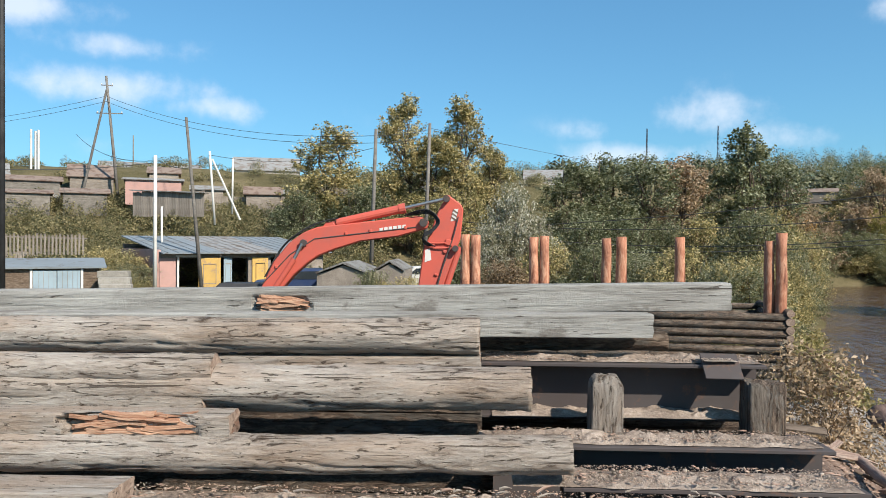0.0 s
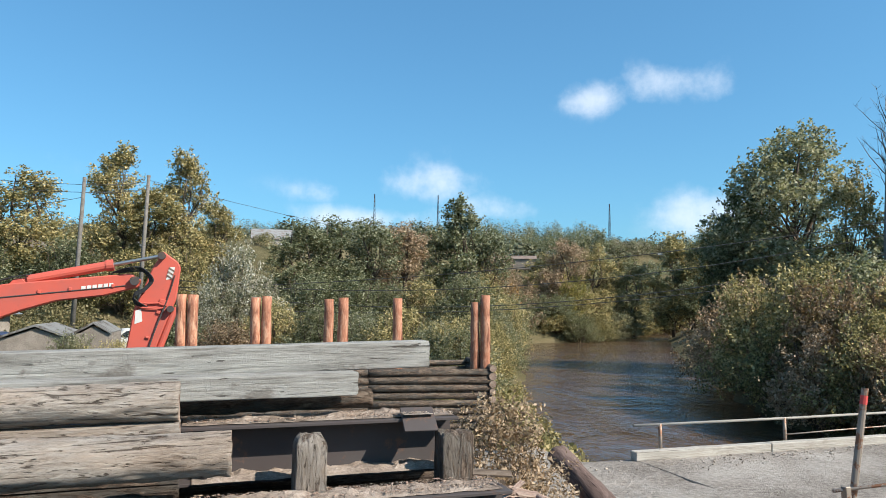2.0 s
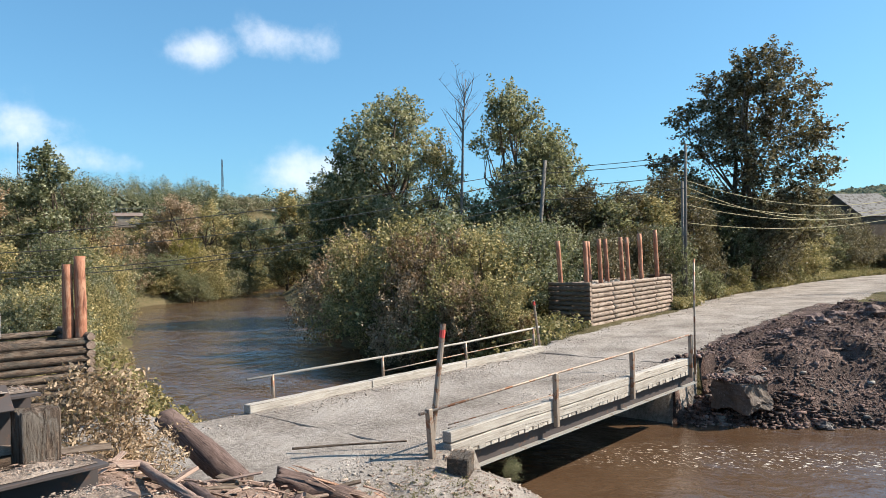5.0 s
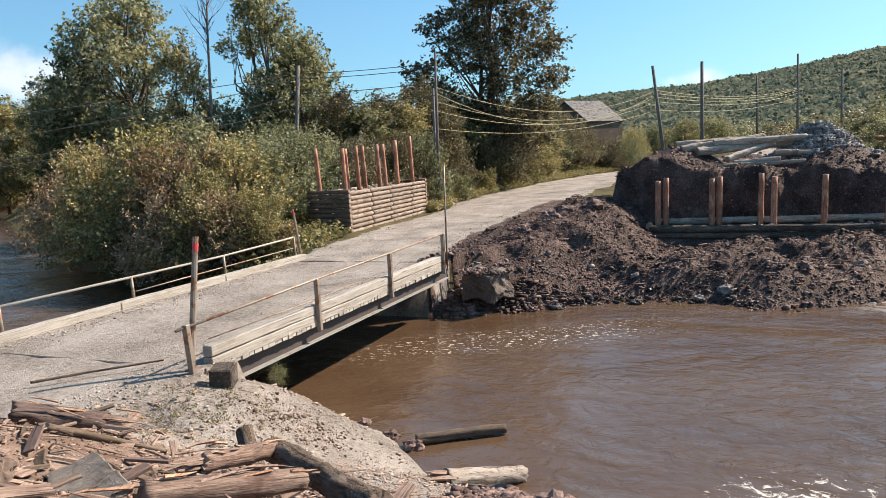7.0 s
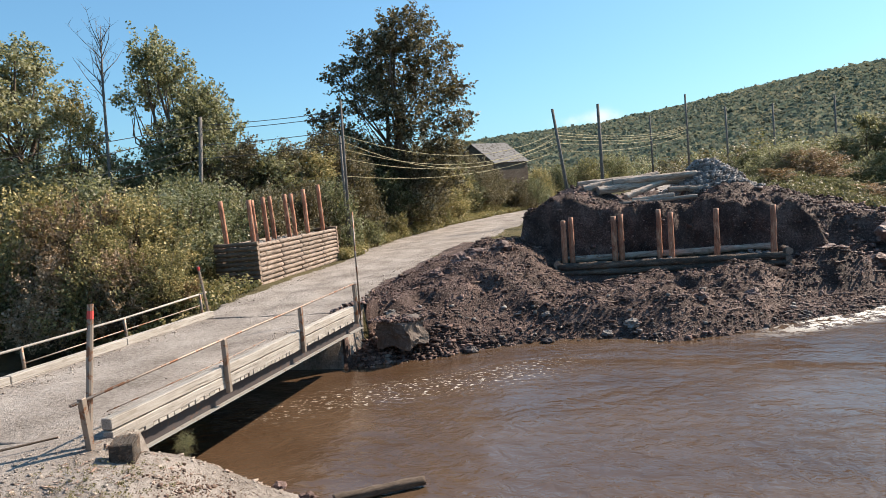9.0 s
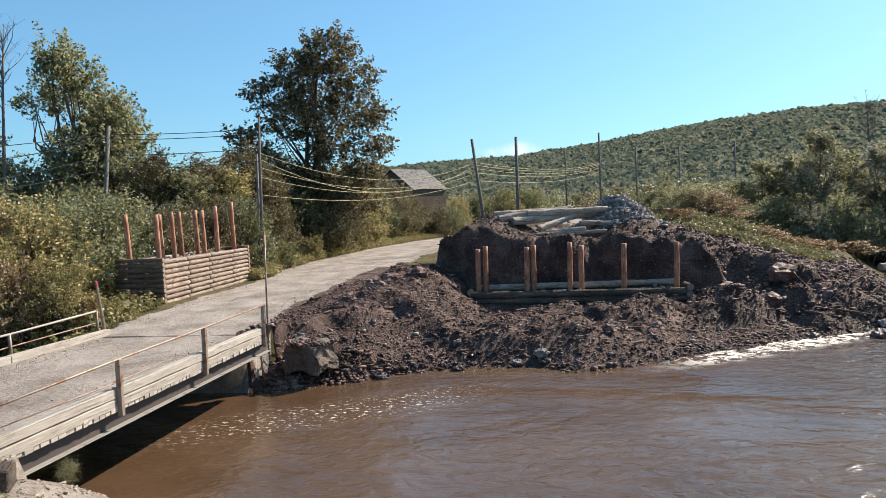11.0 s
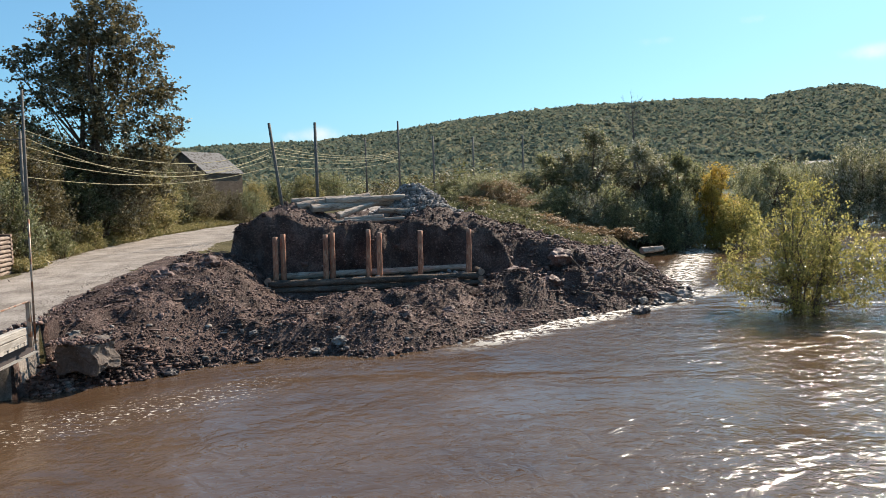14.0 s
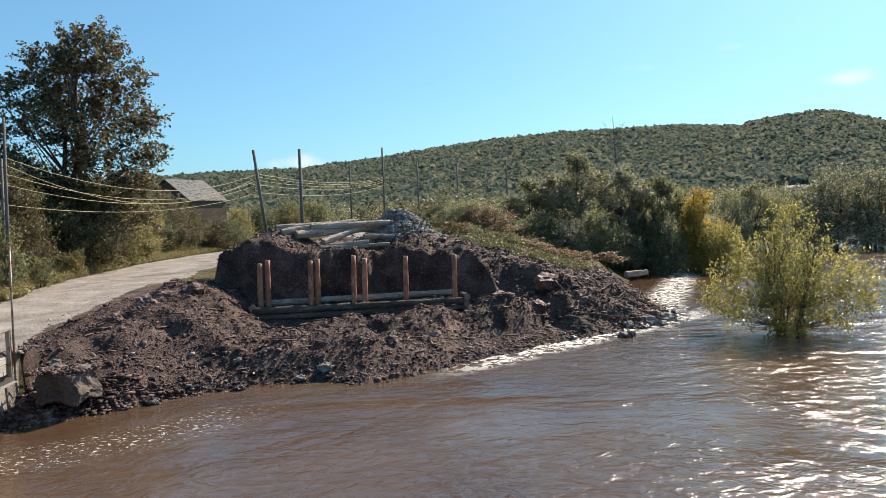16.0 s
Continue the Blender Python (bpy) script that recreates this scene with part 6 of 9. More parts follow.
def far_crowns(name, label, places, sizes, material, seed):
    """Rounded uneven tree crowns of a far forest in one mesh of stuff."""
    rng = np.random.default_rng(seed)
    g = (1 + 5**0.5) / 2
    v = np.array([(-1, g, 0), (1, g, 0), (-1, -g, 0), (1, -g, 0), (0, -1, g), (0, 1, g), (0, -1, -g), (0, 1, -g), (g, 0, -1), (g, 0, 1), (-g, 0, -1), (-g, 0, 1)], float) / 1.9
    f = [(0, 11, 5), (0, 5, 1), (0, 1, 7), (0, 7, 10), (0, 10, 11), (1, 5, 9), (5, 11, 4), (11, 10, 2), (10, 7, 6), (7, 1, 8), (3, 9, 4), (3, 4, 2), (3, 2, 6), (3, 6, 8), (3, 8, 9), (4, 9, 5), (2, 4, 11), (6, 2, 10), (8, 6, 7), (9, 8, 1)]
    n = len(places)
    a = rng.uniform(0, 6.28, (n, 1))
    w = v[None] * rng.uniform(0.6, 1.25, (n, 12, 1)) * sizes[:, None, None] * 0.55 * rng.uniform([0.8, 0.8, 0.24], [1.3, 1.3, 0.56], (n, 3))[:, None]
    x, y = w[..., 0] * np.cos(a) - w[..., 1] * np.sin(a), w[..., 0] * np.sin(a) + w[..., 1] * np.cos(a)
    base = height(places[:, 0], places[:, 1])[:, None] + sizes[:, None] * 0.12
    co = np.stack([x + places[:, :1], y + places[:, 1:], w[..., 2] + base], -1)
    faces = (np.array(f)[None] + 12 * np.arange(n)[:, None, None]).reshape(-1, 3).astype(np.int32)
    me = bpy.data.meshes.new(name)
    me.vertices.add(12 * n), me.loops.add(3 * len(faces)), me.polygons.add(len(faces))
    me.vertices.foreach_set("co", co.astype(np.float32).ravel())
    me.loops.foreach_set("vertex_index", faces.ravel())
    me.polygons.foreach_set("loop_start", np.arange(0, 3 * len(faces), 3, dtype=np.int32))
    me.polygons.foreach_set("use_smooth", np.ones(len(faces), bool))
    me.update(calc_edges=True)
    return tagged(put_mesh(name, me, material), label, name, kind="stuff")


def ring_places(rng, count, az0, az1, d0, d1, power=1.0):
    az = np.radians(rng.uniform(az0, az1, count))
    d = d0 + (d1 - d0) * rng.uniform(0, 1, count) ** power
    return np.stack([np.sin(az) * d, np.cos(az) * d], 1), d


_rng = np.random.default_rng(21)


def dry_land(p, least=2.0, road=4.5):
    keep = (from_shore(p[:, 0], p[:, 1]) > least) & (np.abs(road_off(p[:, 0], p[:, 1])) > road)
    return keep & ~((p[:, 0] > 19) & (p[:, 0] < 47) & (p[:, 1] > -18) & (p[:, 1] < 20)) & ~((np.abs(p[:, 1] + 0.12 * (p[:, 0] - 36)) < 4) & (p[:, 0] > 40) & (p[:, 0] < 150))


# forest on the hill and plain across the river
p, d = ring_places(_rng, 42000, 74, 136, 280, 1320, 0.85)
k = ~far_glint_zone(p[:, 0], p[:, 1])
p, d = p[k], d[k]
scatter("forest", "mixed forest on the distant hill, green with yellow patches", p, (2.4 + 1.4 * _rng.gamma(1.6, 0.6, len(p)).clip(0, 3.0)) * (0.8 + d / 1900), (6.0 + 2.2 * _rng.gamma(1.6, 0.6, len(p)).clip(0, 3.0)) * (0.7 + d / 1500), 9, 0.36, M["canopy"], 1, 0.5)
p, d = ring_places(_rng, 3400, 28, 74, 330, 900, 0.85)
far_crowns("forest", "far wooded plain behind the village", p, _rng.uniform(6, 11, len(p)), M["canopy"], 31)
for q, (leaf_mat, what) in enumerate(((M["leaf_dark"], "dark green"), (M["leaf_scrub"], "yellowing"), (M["leaf_umber"], "brownish green"))):
    p, d = ring_places(_rng, 560, 72, 125, 170, 420)
    k = (from_shore(p[:, 0], p[:, 1]) > 8) & ~far_glint_zone(p[:, 0], p[:, 1])
    scatter("forest", f"{what} trees at the foot of the hill", p[k], _rng.uniform(4, 9, k.sum()), _rng.uniform(4, 8, k.sum()), 110, 0.085, leaf_mat, 12 + q, 0.9)
    p, d = ring_places(_rng, 270, 38, 118, 88, 250)
    k = dry_land(p, 6, 9) & ~((d < 135) & (np.degrees(np.arctan2(p[:, 0], p[:, 1])) > 72) & (np.degrees(np.arctan2(p[:, 0], p[:, 1])) < 96))
    scatter("forest", f"{what} wood on the plain", p[k], _rng.uniform(3.0, 7.5, k.sum()), _rng.uniform(3.5, 7, k.sum()), 300, 0.05, leaf_mat, 42 + q, 0.9)
# skyline behind the village and scrub on its slope
p, d = ring_places(_rng, 520, -45, 40, 150, 330)
k = dry_land(p, 8)
low = np.where(np.degrees(np.arctan2(p[:, 0], p[:, 1])) < -9, 0.35, 1.0)[k]
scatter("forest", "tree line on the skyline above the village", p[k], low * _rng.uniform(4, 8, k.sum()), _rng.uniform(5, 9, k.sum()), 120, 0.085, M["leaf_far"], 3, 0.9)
p, d = ring_places(_rng, 480, 1, 40, 190, 260)
z_need = 5.2 + d * np.tan(np.radians(np.interp(np.degrees(np.arctan2(p[:, 0], p[:, 1])), [1, 5, 10, 22, 30, 33, 40], [6.2, 6.2, 6.7, 6.7, 6.5, 5.2, 5.0])))
tall = (z_need - height(p[:, 0], p[:, 1])).clip(3, 16) * _rng.uniform(0.62, 1.1, len(p))
for q, leaf_mat in enumerate((M["leaf_dark"], M["leaf_umber"], M["leaf_willow"])):
    scatter("forest", "mixed green wood on the rise above the river", p[q::3], tall[q::3], _rng.uniform(4, 7, len(p[q::3])), 330, 0.045, leaf_mat, 33 + q, 0.6)
p, d = ring_places(_rng, 1300, -46, 26, 44, 140)
k = dry_land(p, 4) & ((d < 66) | (_rng.uniform(0, 1, len(p)) < 0.6) | (np.degrees(np.arctan2(p[:, 0], p[:, 1])) > -8))
scatter("scrub", "weeds and low bushes on the village slope", p[k], _rng.uniform(0.5, 1.7, k.sum()), _rng.uniform(1.2, 3.0, k.sum()), 260, 0.045, M["leaf_scrub"], 4)
p, d = ring_places(_rng, 620, -44, -8, 43, 74)
scatter("scrub", "green weeds behind the garages", p, _rng.uniform(0.8, 1.9, len(p)), _rng.uniform(1.3, 2.8, len(p)), 220, 0.05, M["leaf_scrub"], 5)
# grass beside the road and on the banks
n = 7000
p = np.stack([40 + 70 * _rng.uniform(0, 1, n) ** 1.2, 0 * _rng.uniform(0, 1, n)], 1)
p[:, 1] = p[:, 0] * 0 + np.interp(p[:, 0], ROAD_X, ROAD_Y) + 3.1 + road_half(p[:, 0]) + _rng.gamma(1.6, 2.0, n) - 0.2
scatter("grass", "rough grass and weeds on the road verge", p, _rng.uniform(0.25, 0.8, n), _rng.uniform(0.4, 1.0, n), 30, 0.12, M["grass"], 6)
n = 1500
p = np.stack([_rng.uniform(21, 44, n), _rng.uniform(15.2, 24, n)], 1)
k = (from_shore(p[:, 0], p[:, 1]) > 0.4) & ~((p[:, 0] > 28) & (p[:, 0] < 40.2) & (p[:, 1] > 16) & (p[:, 1] < 19.4)) & (np.abs(road_off(p[:, 0], p[:, 1])) > 3.0)
scatter("grass", "weeds around the log crib", p[k], _rng.uniform(0.2, 0.9, k.sum()), _rng.uniform(0.3, 0.9, k.sum()), 26, 0.15, M["grass"], 7)
n = 900
p = np.stack([_rng.uniform(7, 22, n), _rng.uniform(15, 40, n)], 1)
s = from_shore(p[:, 0], p[:, 1])
k = (s > 0.1) & (s < 5) & (p[:, 0] < 20)
scatter("grass", "bank grass and nettles by the water", p[k], _rng.uniform(0.2, 0.8, k.sum()), _rng.uniform(0.4, 0.9, k.sum()), 28, 0.14, M["grass"], 8)
n = 1500
p = np.stack([_rng.uniform(40, 58, n), _rng.uniform(-15, -5.5, n)], 1)
k = (from_shore(p[:, 0], p[:, 1]) > 1.0) & (p[:, 0] > 41 - 0.25 * (p[:, 1] + 20) + _rng.normal(size=n))
scatter("grass", "dry grass and weeds on the old embankment", p[k], _rng.uniform(0.2, 0.7, k.sum()), _rng.uniform(0.4, 1.0, k.sum()), 30, 0.11, M["leaf_scrub"], 9)

n = 230
p = np.stack([_rng.normal(7.9, 0.8, n), _rng.normal(7.4, 0.5, n)], 1)
scatter("grass", "small green weeds on the sandy bank", p, _rng.uniform(0.03, 0.10, n), _rng.uniform(0.06, 0.16, n), 14, 0.14, M["leaf_scrub"], 10)
# ---- excavator behind the timber heap ----
def outline(bm, pts, y0, y1, bevel=0.03):
    """A plate of the outline pts (x, z), from y0 to y1."""
    f = bm.faces.new([bm.verts.new((x, y0, z)) for x, z in pts])
    made = bmesh.ops.extrude_face_region(bm, geom=[f])
    bmesh.ops.translate(bm, vec=(0, y1 - y0, 0), verts=[v for v in made["geom"] if isinstance(v, bmesh.types.BMVert)])
    bmesh.ops.recalc_face_normals(bm, faces=bm.faces[:])
    if bevel:
        bmesh.ops.bevel(bm, geom=bm.edges[:], offset=bevel, segments=1, affect="EDGES")


def rod(bm, a, b, r, sides=12):
    tube(bm, [a, b], [r, r], sides)


def excavator():
    e = tagged(empty("excavator", pose(-6.5, 21, 1.9)), "orange-red tracked excavator with its arm folded down", "excavator")
    inv = e.matrix_world.inverted()

    def add(name, bm, mat, label="", parent=e):
        bm.transform(inv)
        return part(name, bm, mat, parent, label)

    bm = bmesh.new()
    outline(bm, [(-6.75, 2.6), (-6.06, 3.76), (-5.70, 4.52), (-5.25, 5.08), (-4.81, 5.39), (-4.42, 5.54), (-2.48, 5.76), (-1.50, 5.87), (-1.24, 5.72), (-1.30, 5.51), (-2.11, 5.28), (-3.22, 5.13),
                 (-3.97, 4.89), (-4.41, 4.71), (-4.72, 4.50), (-5.12, 4.15), (-5.43, 3.77), (-6.1, 2.6)], 20.78, 21.24)
    boom = add("boom", bm, M["orange"], "curved orange boom")
    bm = bmesh.new()
    outline(bm, [(-0.97, 6.03), (-0.72, 6.49), (-0.33, 6.21), (-0.26, 6.07), (-0.34, 5.23), (-0.59, 4.56), (-0.83, 3.85), (-1.2, 2.9), (-1.62, 2.9), (-1.54, 3.84), (-1.39, 4.91), (-1.24, 5.29)], 20.84, 21.18)
    stick = add("stick", bm, M["orange"], "orange dipper arm")
    bm = bmesh.new()
    rod(bm, (-3.9, 21.0, 5.66), (-1.98, 21.0, 6.09), 0.125)
    rod(bm, (-4.15, 21.0, 5.60), (-3.86, 21.0, 5.67), 0.075)
    rod(bm, (-2.1, 21.0, 6.065), (-1.93, 21.0, 6.10), 0.15)
    add("arm_cylinder", bm, M["orange"])
    bm = bmesh.new()
    rod(bm, (-1.98, 21.0, 6.09), (-0.76, 21.0, 6.37), 0.048)
    add("cylinder_rod", bm, M["chrome"], "bright steel rod")
    for y in (20.68, 21.34):
        bm = bmesh.new()
        rod(bm, (-6.2, y, 2.9), (-5.06, y, 4.62), 0.085)
        add("lift_cylinder", bm, M["orange"])
        bm = bmesh.new()
        rod(bm, (-5.06, y, 4.62), (-4.83, y, 5.06), 0.045)
        add("lift_rod", bm, M["chrome"])
    for x, z, r in ((-4.81, 5.08, 0.10), (-1.38, 5.68, 0.12), (-0.74, 6.36, 0.10), (-0.48, 4.95, 0.09)):
        bm = bmesh.new()
        rod(bm, (x, 20.66, z), (x, 21.36, z), r)
        add("pivot_pin", bm, M["steel"])
    for x0, x1 in ((-4.22, -3.98),):
        bm = bmesh.new()
        outline(bm, [(x0 - 0.1, 5.50), (x0 + 0.02, 5.68), (x1 - 0.04, 5.70), (x1 + 0.1, 5.55)], 20.86, 21.14, 0.01)
        add("lug", bm, M["orange"], "", boom)

    def bent(points, r, name="hose", mat="black", label="thin black hydraulic hose", parent=e):
        """A hose or pipe running smoothly through the points."""
        ps = [Vector(p) for p in points]
        ps = [ps[0]] + ps + [ps[-1]]
        path = []
        for p0, p1, p2, p3 in zip(ps, ps[1:], ps[2:], ps[3:]):
            for q in range(6):
                u = q / 6
                path.append(0.5 * (2 * p1 + (p2 - p0) * u + (2 * p0 - 5 * p1 + 4 * p2 - p3) * u * u + (3 * p1 - p0 - 3 * p2 + p3) * u**3))
        path.append(ps[-1])
        bm = bmesh.new()
        tube(bm, path, [r] * len(path), 6)
        add(name, bm, M[mat], label, parent)

    for k in range(5):
        y, d = 20.74 - 0.025 * k, 0.025 * k
        bent([(-1.95, 20.9, 5.88), (-1.6, y, 5.90 + d), (-1.22, y, 5.93 + d), (-1.02 + d, y, 5.72), (-1.14, y, 5.50 - d), (-1.36, y, 5.38 - d), (-1.40 + d, y, 5.16), (-1.25 + 2 * d, 20.82, 5.0)], 0.015)
    for k in range(3):
        y = 20.80 + 0.07 * k
        bent([(-5.95, y, 4.1), (-5.45, y, 4.95), (-4.98, y, 5.36), (-4.55, y, 5.60), (-4.2, y, 5.72), (-3.85, y, 5.79)], 0.016)
    # pipes down the dipper arm
    bent([(-1.33, 20.82, 5.16), (-1.2, 20.80, 5.10), (-0.85, 20.80, 5.10), (-0.62, 20.81, 5.16)], 0.02, "hydraulic_pipe", "orange", "", stick)
    bent([(-1.36, 20.82, 5.02), (-1.15, 20.79, 4.98), (-0.8, 20.79, 4.96), (-0.62, 20.81, 5.0)], 0.02, "hydraulic_pipe", "orange", "", stick)
    bent([(-0.40, 20.80, 5.85), (-0.55, 20.79, 5.25), (-0.78, 20.79, 4.6), (-1.0, 20.79, 3.8), (-1.1, 20.79, 3.3)], 0.016, "hydraulic_pipe", "steel", "thin dark hydraulic pipe", stick)
    bent([(-0.62, 20.80, 5.0), (-0.82, 20.79, 4.45), (-1.05, 20.79, 3.7), (-1.16, 20.79, 3.2)], 0.016, "hydraulic_pipe", "steel", "thin dark hydraulic pipe", stick)
    bm = bmesh.new()
    rod(bm, (-0.36, 20.98, 5.0), (-0.72, 20.98, 3.9), 0.09)
    add("bucket_cylinder", bm, M["orange"])
    for x, z, wd, hg in ((-0.66, 5.12, 0.22, 0.16), (-0.78, 4.86, 0.10, 0.08), (-1.12, 5.05, 0.10, 0.14), (-1.02, 4.2, 0.1, 0.06)):
        bm = bmesh.new()
        box(bm, (wd, 0.06, hg), pose(x, 20.82, z, 0, 15, 0), 0.012)
        add("bracket", bm, M["orange"], "", stick)
    bm = bmesh.new()
    outline(bm, [(-1.35, 4.55), (-1.16, 4.62), (-1.2, 4.95), (-1.34, 4.9)], 20.832, 20.838, 0)
    add("decal", bm, M["white"], "white maker's plate")
    bm = bmesh.new()
    outline(bm, [(-0.62, 5.72), (-0.47, 5.76), (-0.40, 6.08), (-0.55, 6.06)], 20.832, 20.836, 0)
    decal = add("warning_decal", bm, M["white"], "white decal with dark slanting stripes")
    for k in range(3):
        bm = bmesh.new()
        z = 5.77 + 0.10 * k
        x = -0.61 + 0.024 * k
        outline(bm, [(x, z + 0.05), (x + 0.012, z + 0.10), (x + 0.155, z + 0.0), (x + 0.145, z - 0.04)], 20.824, 20.830, 0)
        add("warning_stripe", bm, M["rusty"], "", decal)
    for a, c in (((-6.0, 20.775, 3.9), (-5.2, 20.775, 4.75)), ((-5.2, 20.775, 4.75), (-4.5, 20.775, 5.2)), ((-4.5, 20.775, 5.2), (-1.6, 20.775, 5.55))):
        bm = bmesh.new()
        rod(bm, a, c, 0.018, 6)
        add("hydraulic_pipe", bm, M["steel"], "thin dark hydraulic pipe", boom)
    for x, z in ((-5.6, 4.45), (-4.75, 5.1), (-3.6, 5.42), (-2.9, 5.5), (-1.9, 5.6)):
        bm = bmesh.new()
        box(bm, (0.07, 0.05, 0.09), Matrix.Translation((x, 20.765, z - 0.06)), 0.01)
        add("pipe_clamp", bm, M["orange"], "", boom)
    # plain bars where the maker's name stands
    for k in range(6):
        bm = bmesh.new()
        x = -2.64 + 0.13 * k
        outline(bm, [(x, 5.41 + 0.018 * k), (x + 0.10, 5.42 + 0.018 * k), (x + 0.10, 5.53 + 0.018 * k), (x, 5.52 + 0.018 * k)], 20.768, 20.776, 0)
        add("lettering_bar", bm, M["white"], "white maker's lettering")
    bm = bmesh.new()
    box(bm, (3.4, 2.5, 1.0), Matrix.Translation((-8.3, 21, 2.95)), 0.12)
    add("engine_house", bm, M["orange"])
    bm = bmesh.new()
    box(bm, (1.5, 1.0, 1.5), Matrix.Translation((-6.9, 22.0, 3.1)), 0.10)
    add("cab", bm, M["black"], "dark glazed cab")
    for y in (20.0, 22.0):
        bm = bmesh.new()
        outline(bm, [(-9.6, 2.1), (-9.3, 1.75), (-5.9, 1.75), (-5.6, 2.1), (-5.9, 2.5), (-9.3, 2.5)], y - 0.3, y + 0.3)
        add("track", bm, M["black"])


excavator()


# ---- garages, sheds and houses ----
def boards(parent, inv, a, b, z0, z1, mat, width=0.16, name="board", seed=0, out=(0, 0), fill=0.94):
    """Upright boards along a wall from a to b, each a piece of its own."""
    rng = random.Random(seed)
    a, b = Vector((*a, 0)), Vector((*b, 0))
    n = max(1, int((b - a).length / width))
    u = (b - a).normalized()
    turn = math.degrees(math.atan2(u.y, u.x))
    bm = bmesh.new()
    box(bm, (width * fill, 0.03, 1.0), None, 0.004)
    me = bpy.data.meshes.new(name)
    bm.to_mesh(me)
    bm.free()
    for k in range(n):
        p = a.lerp(b, (k + 0.5) / n)
        ob = put_mesh(name, me, mat, parent)
        h = z1 - z0 + rng.uniform(-0.06, 0.06)
        ob.matrix_local = inv @ pose(p.x + out[0], p.y + out[1], z0 + h / 2, rng.uniform(-1, 1), rng.uniform(-1, 1), turn)
        ob.scale = (1, 1, h)


def long_garage():
    g = tagged(empty("garage_row", pose(-14, 40, 2.4)), "low garage row with tin roof, pink wall and yellow doors", "garage")
    inv = g.matrix_world.inverted()
    a, b = Vector((-16.3, 37.0, 0)), Vector((-9.2, 43.6, 0))
    u = (b - a).normalized()
    v = Vector((-u.y, u.x, 0))
    turn = math.degrees(math.atan2(u.y, u.x))
    ln = (b - a).length

    def at(s, d, z):
        p = a + u * s + v * d
        return pose(p.x, p.y, z, 0, 0, turn)

    def add(name, bm, mat, label="", parent=g):
        bm.transform(inv)
        return part(name, bm, mat, parent, label)

    z0, z1 = 2.3, 4.35
    for s0, s1, mat, nm in ((0.0, 0.85, M["pink"], "wall"), (2.15, 3.0, M["pink"], "wall"), (4.9, 5.15, M["board"], "wall"), (6.1, 6.3, M["board"], "wall"), (7.6, ln, M["board"], "wall")):
        bm = bmesh.new()
        box(bm, (s1 - s0, 0.2, z1 - z0), at((s0 + s1) / 2, 0, (z0 + z1) / 2), 0.01)
        add(nm, bm, mat)
    for s, w, d in ((0, 0.2, 6), (ln, 0.2, 6)):
        bm = bmesh.new()
        box(bm, (w, d, z1 - z0 + 0.3), at(s, d / 2, (z0 + z1) / 2 + 0.1))
        add("wall", bm, M["pink"] if s == 0 else M["board"])
    bm = bmesh.new()
    box(bm, (ln, 0.2, 2.7), at(ln / 2, 6, 3.5))
    add("wall", bm, M["board"])
    bm = bmesh.new()
    box(bm, (ln, 0.22, 0.3), at(ln / 2, 0, z1 - 0.05))
    add("lintel", bm, M["board"])
    for s0, s1, mat in ((0.0, 3.3, M["tin"]), (3.32, 6.6, M["slate"]), (6.62, ln + 0.4, M["tin"])):
        bm = bmesh.new()
        box(bm, (s1 - s0, 7.0, 0.05), at((s0 + s1) / 2, 2.9, 4.86) @ pose(0, 0, 0, 7.5, 0, 0))
        rf = add("roof", bm, mat, "grey sheet roof")
        for k in range(int((s1 - s0) / 0.55)):
            bm = bmesh.new()
            box(bm, (0.025, 7.0, 0.015), at(s0 + 0.3 + 0.55 * k, 2.9, 4.90) @ pose(0, 0, 0, 7.5, 0, 0))
            add("roof_rib", bm, mat, "", rf)

    def door(s, w, mat, swing, label, frame_mat):
        p = a + u * s
        bm = bmesh.new()
        m = pose(p.x, p.y - 0.05, 3.25, 0, 0, turn + swing)
        box(bm, (w, 0.06, 1.8), m @ Matrix.Translation((w / 2, -0.14, 0)), 0.01)
        d = add("door", bm, mat, label)
        for x0, x1, y0, y1 in ((0.2, 0.8, -0.5, -0.46), (0.2, 0.8, 0.55, 0.59), (0.2, 0.23, -0.5, 0.59), (0.77, 0.8, -0.5, 0.59)):
            bm = bmesh.new()
            box(bm, ((x1 - x0) * w, 0.02, y1 - y0), m @ Matrix.Translation(((x0 + x1) / 2 * w, -0.18, (y0 + y1) / 2)))
            add("door_trim", bm, frame_mat, "", d)

    door(2.1, 1.15, M["yellow"], -14, "open ochre wooden door", M["board"])
    door(3.45, 0.5, M["blue_door"], 8, "grey sheet door", M["board"])
    door(5.15, 0.95, M["yellow"], -2, "yellow wooden door", M["black"])
    door(6.95, 0.95, M["yellow"], -4, "faded yellow wooden door", M["board"])
    bm = bmesh.new()
    box(bm, (0.1, 0.1, 1.95), at(0.95, -0.1, 3.3))
    box(bm, (1.3, 0.1, 0.1), at(1.5, -0.1, 4.25))
    add("door_frame", bm, M["white"])


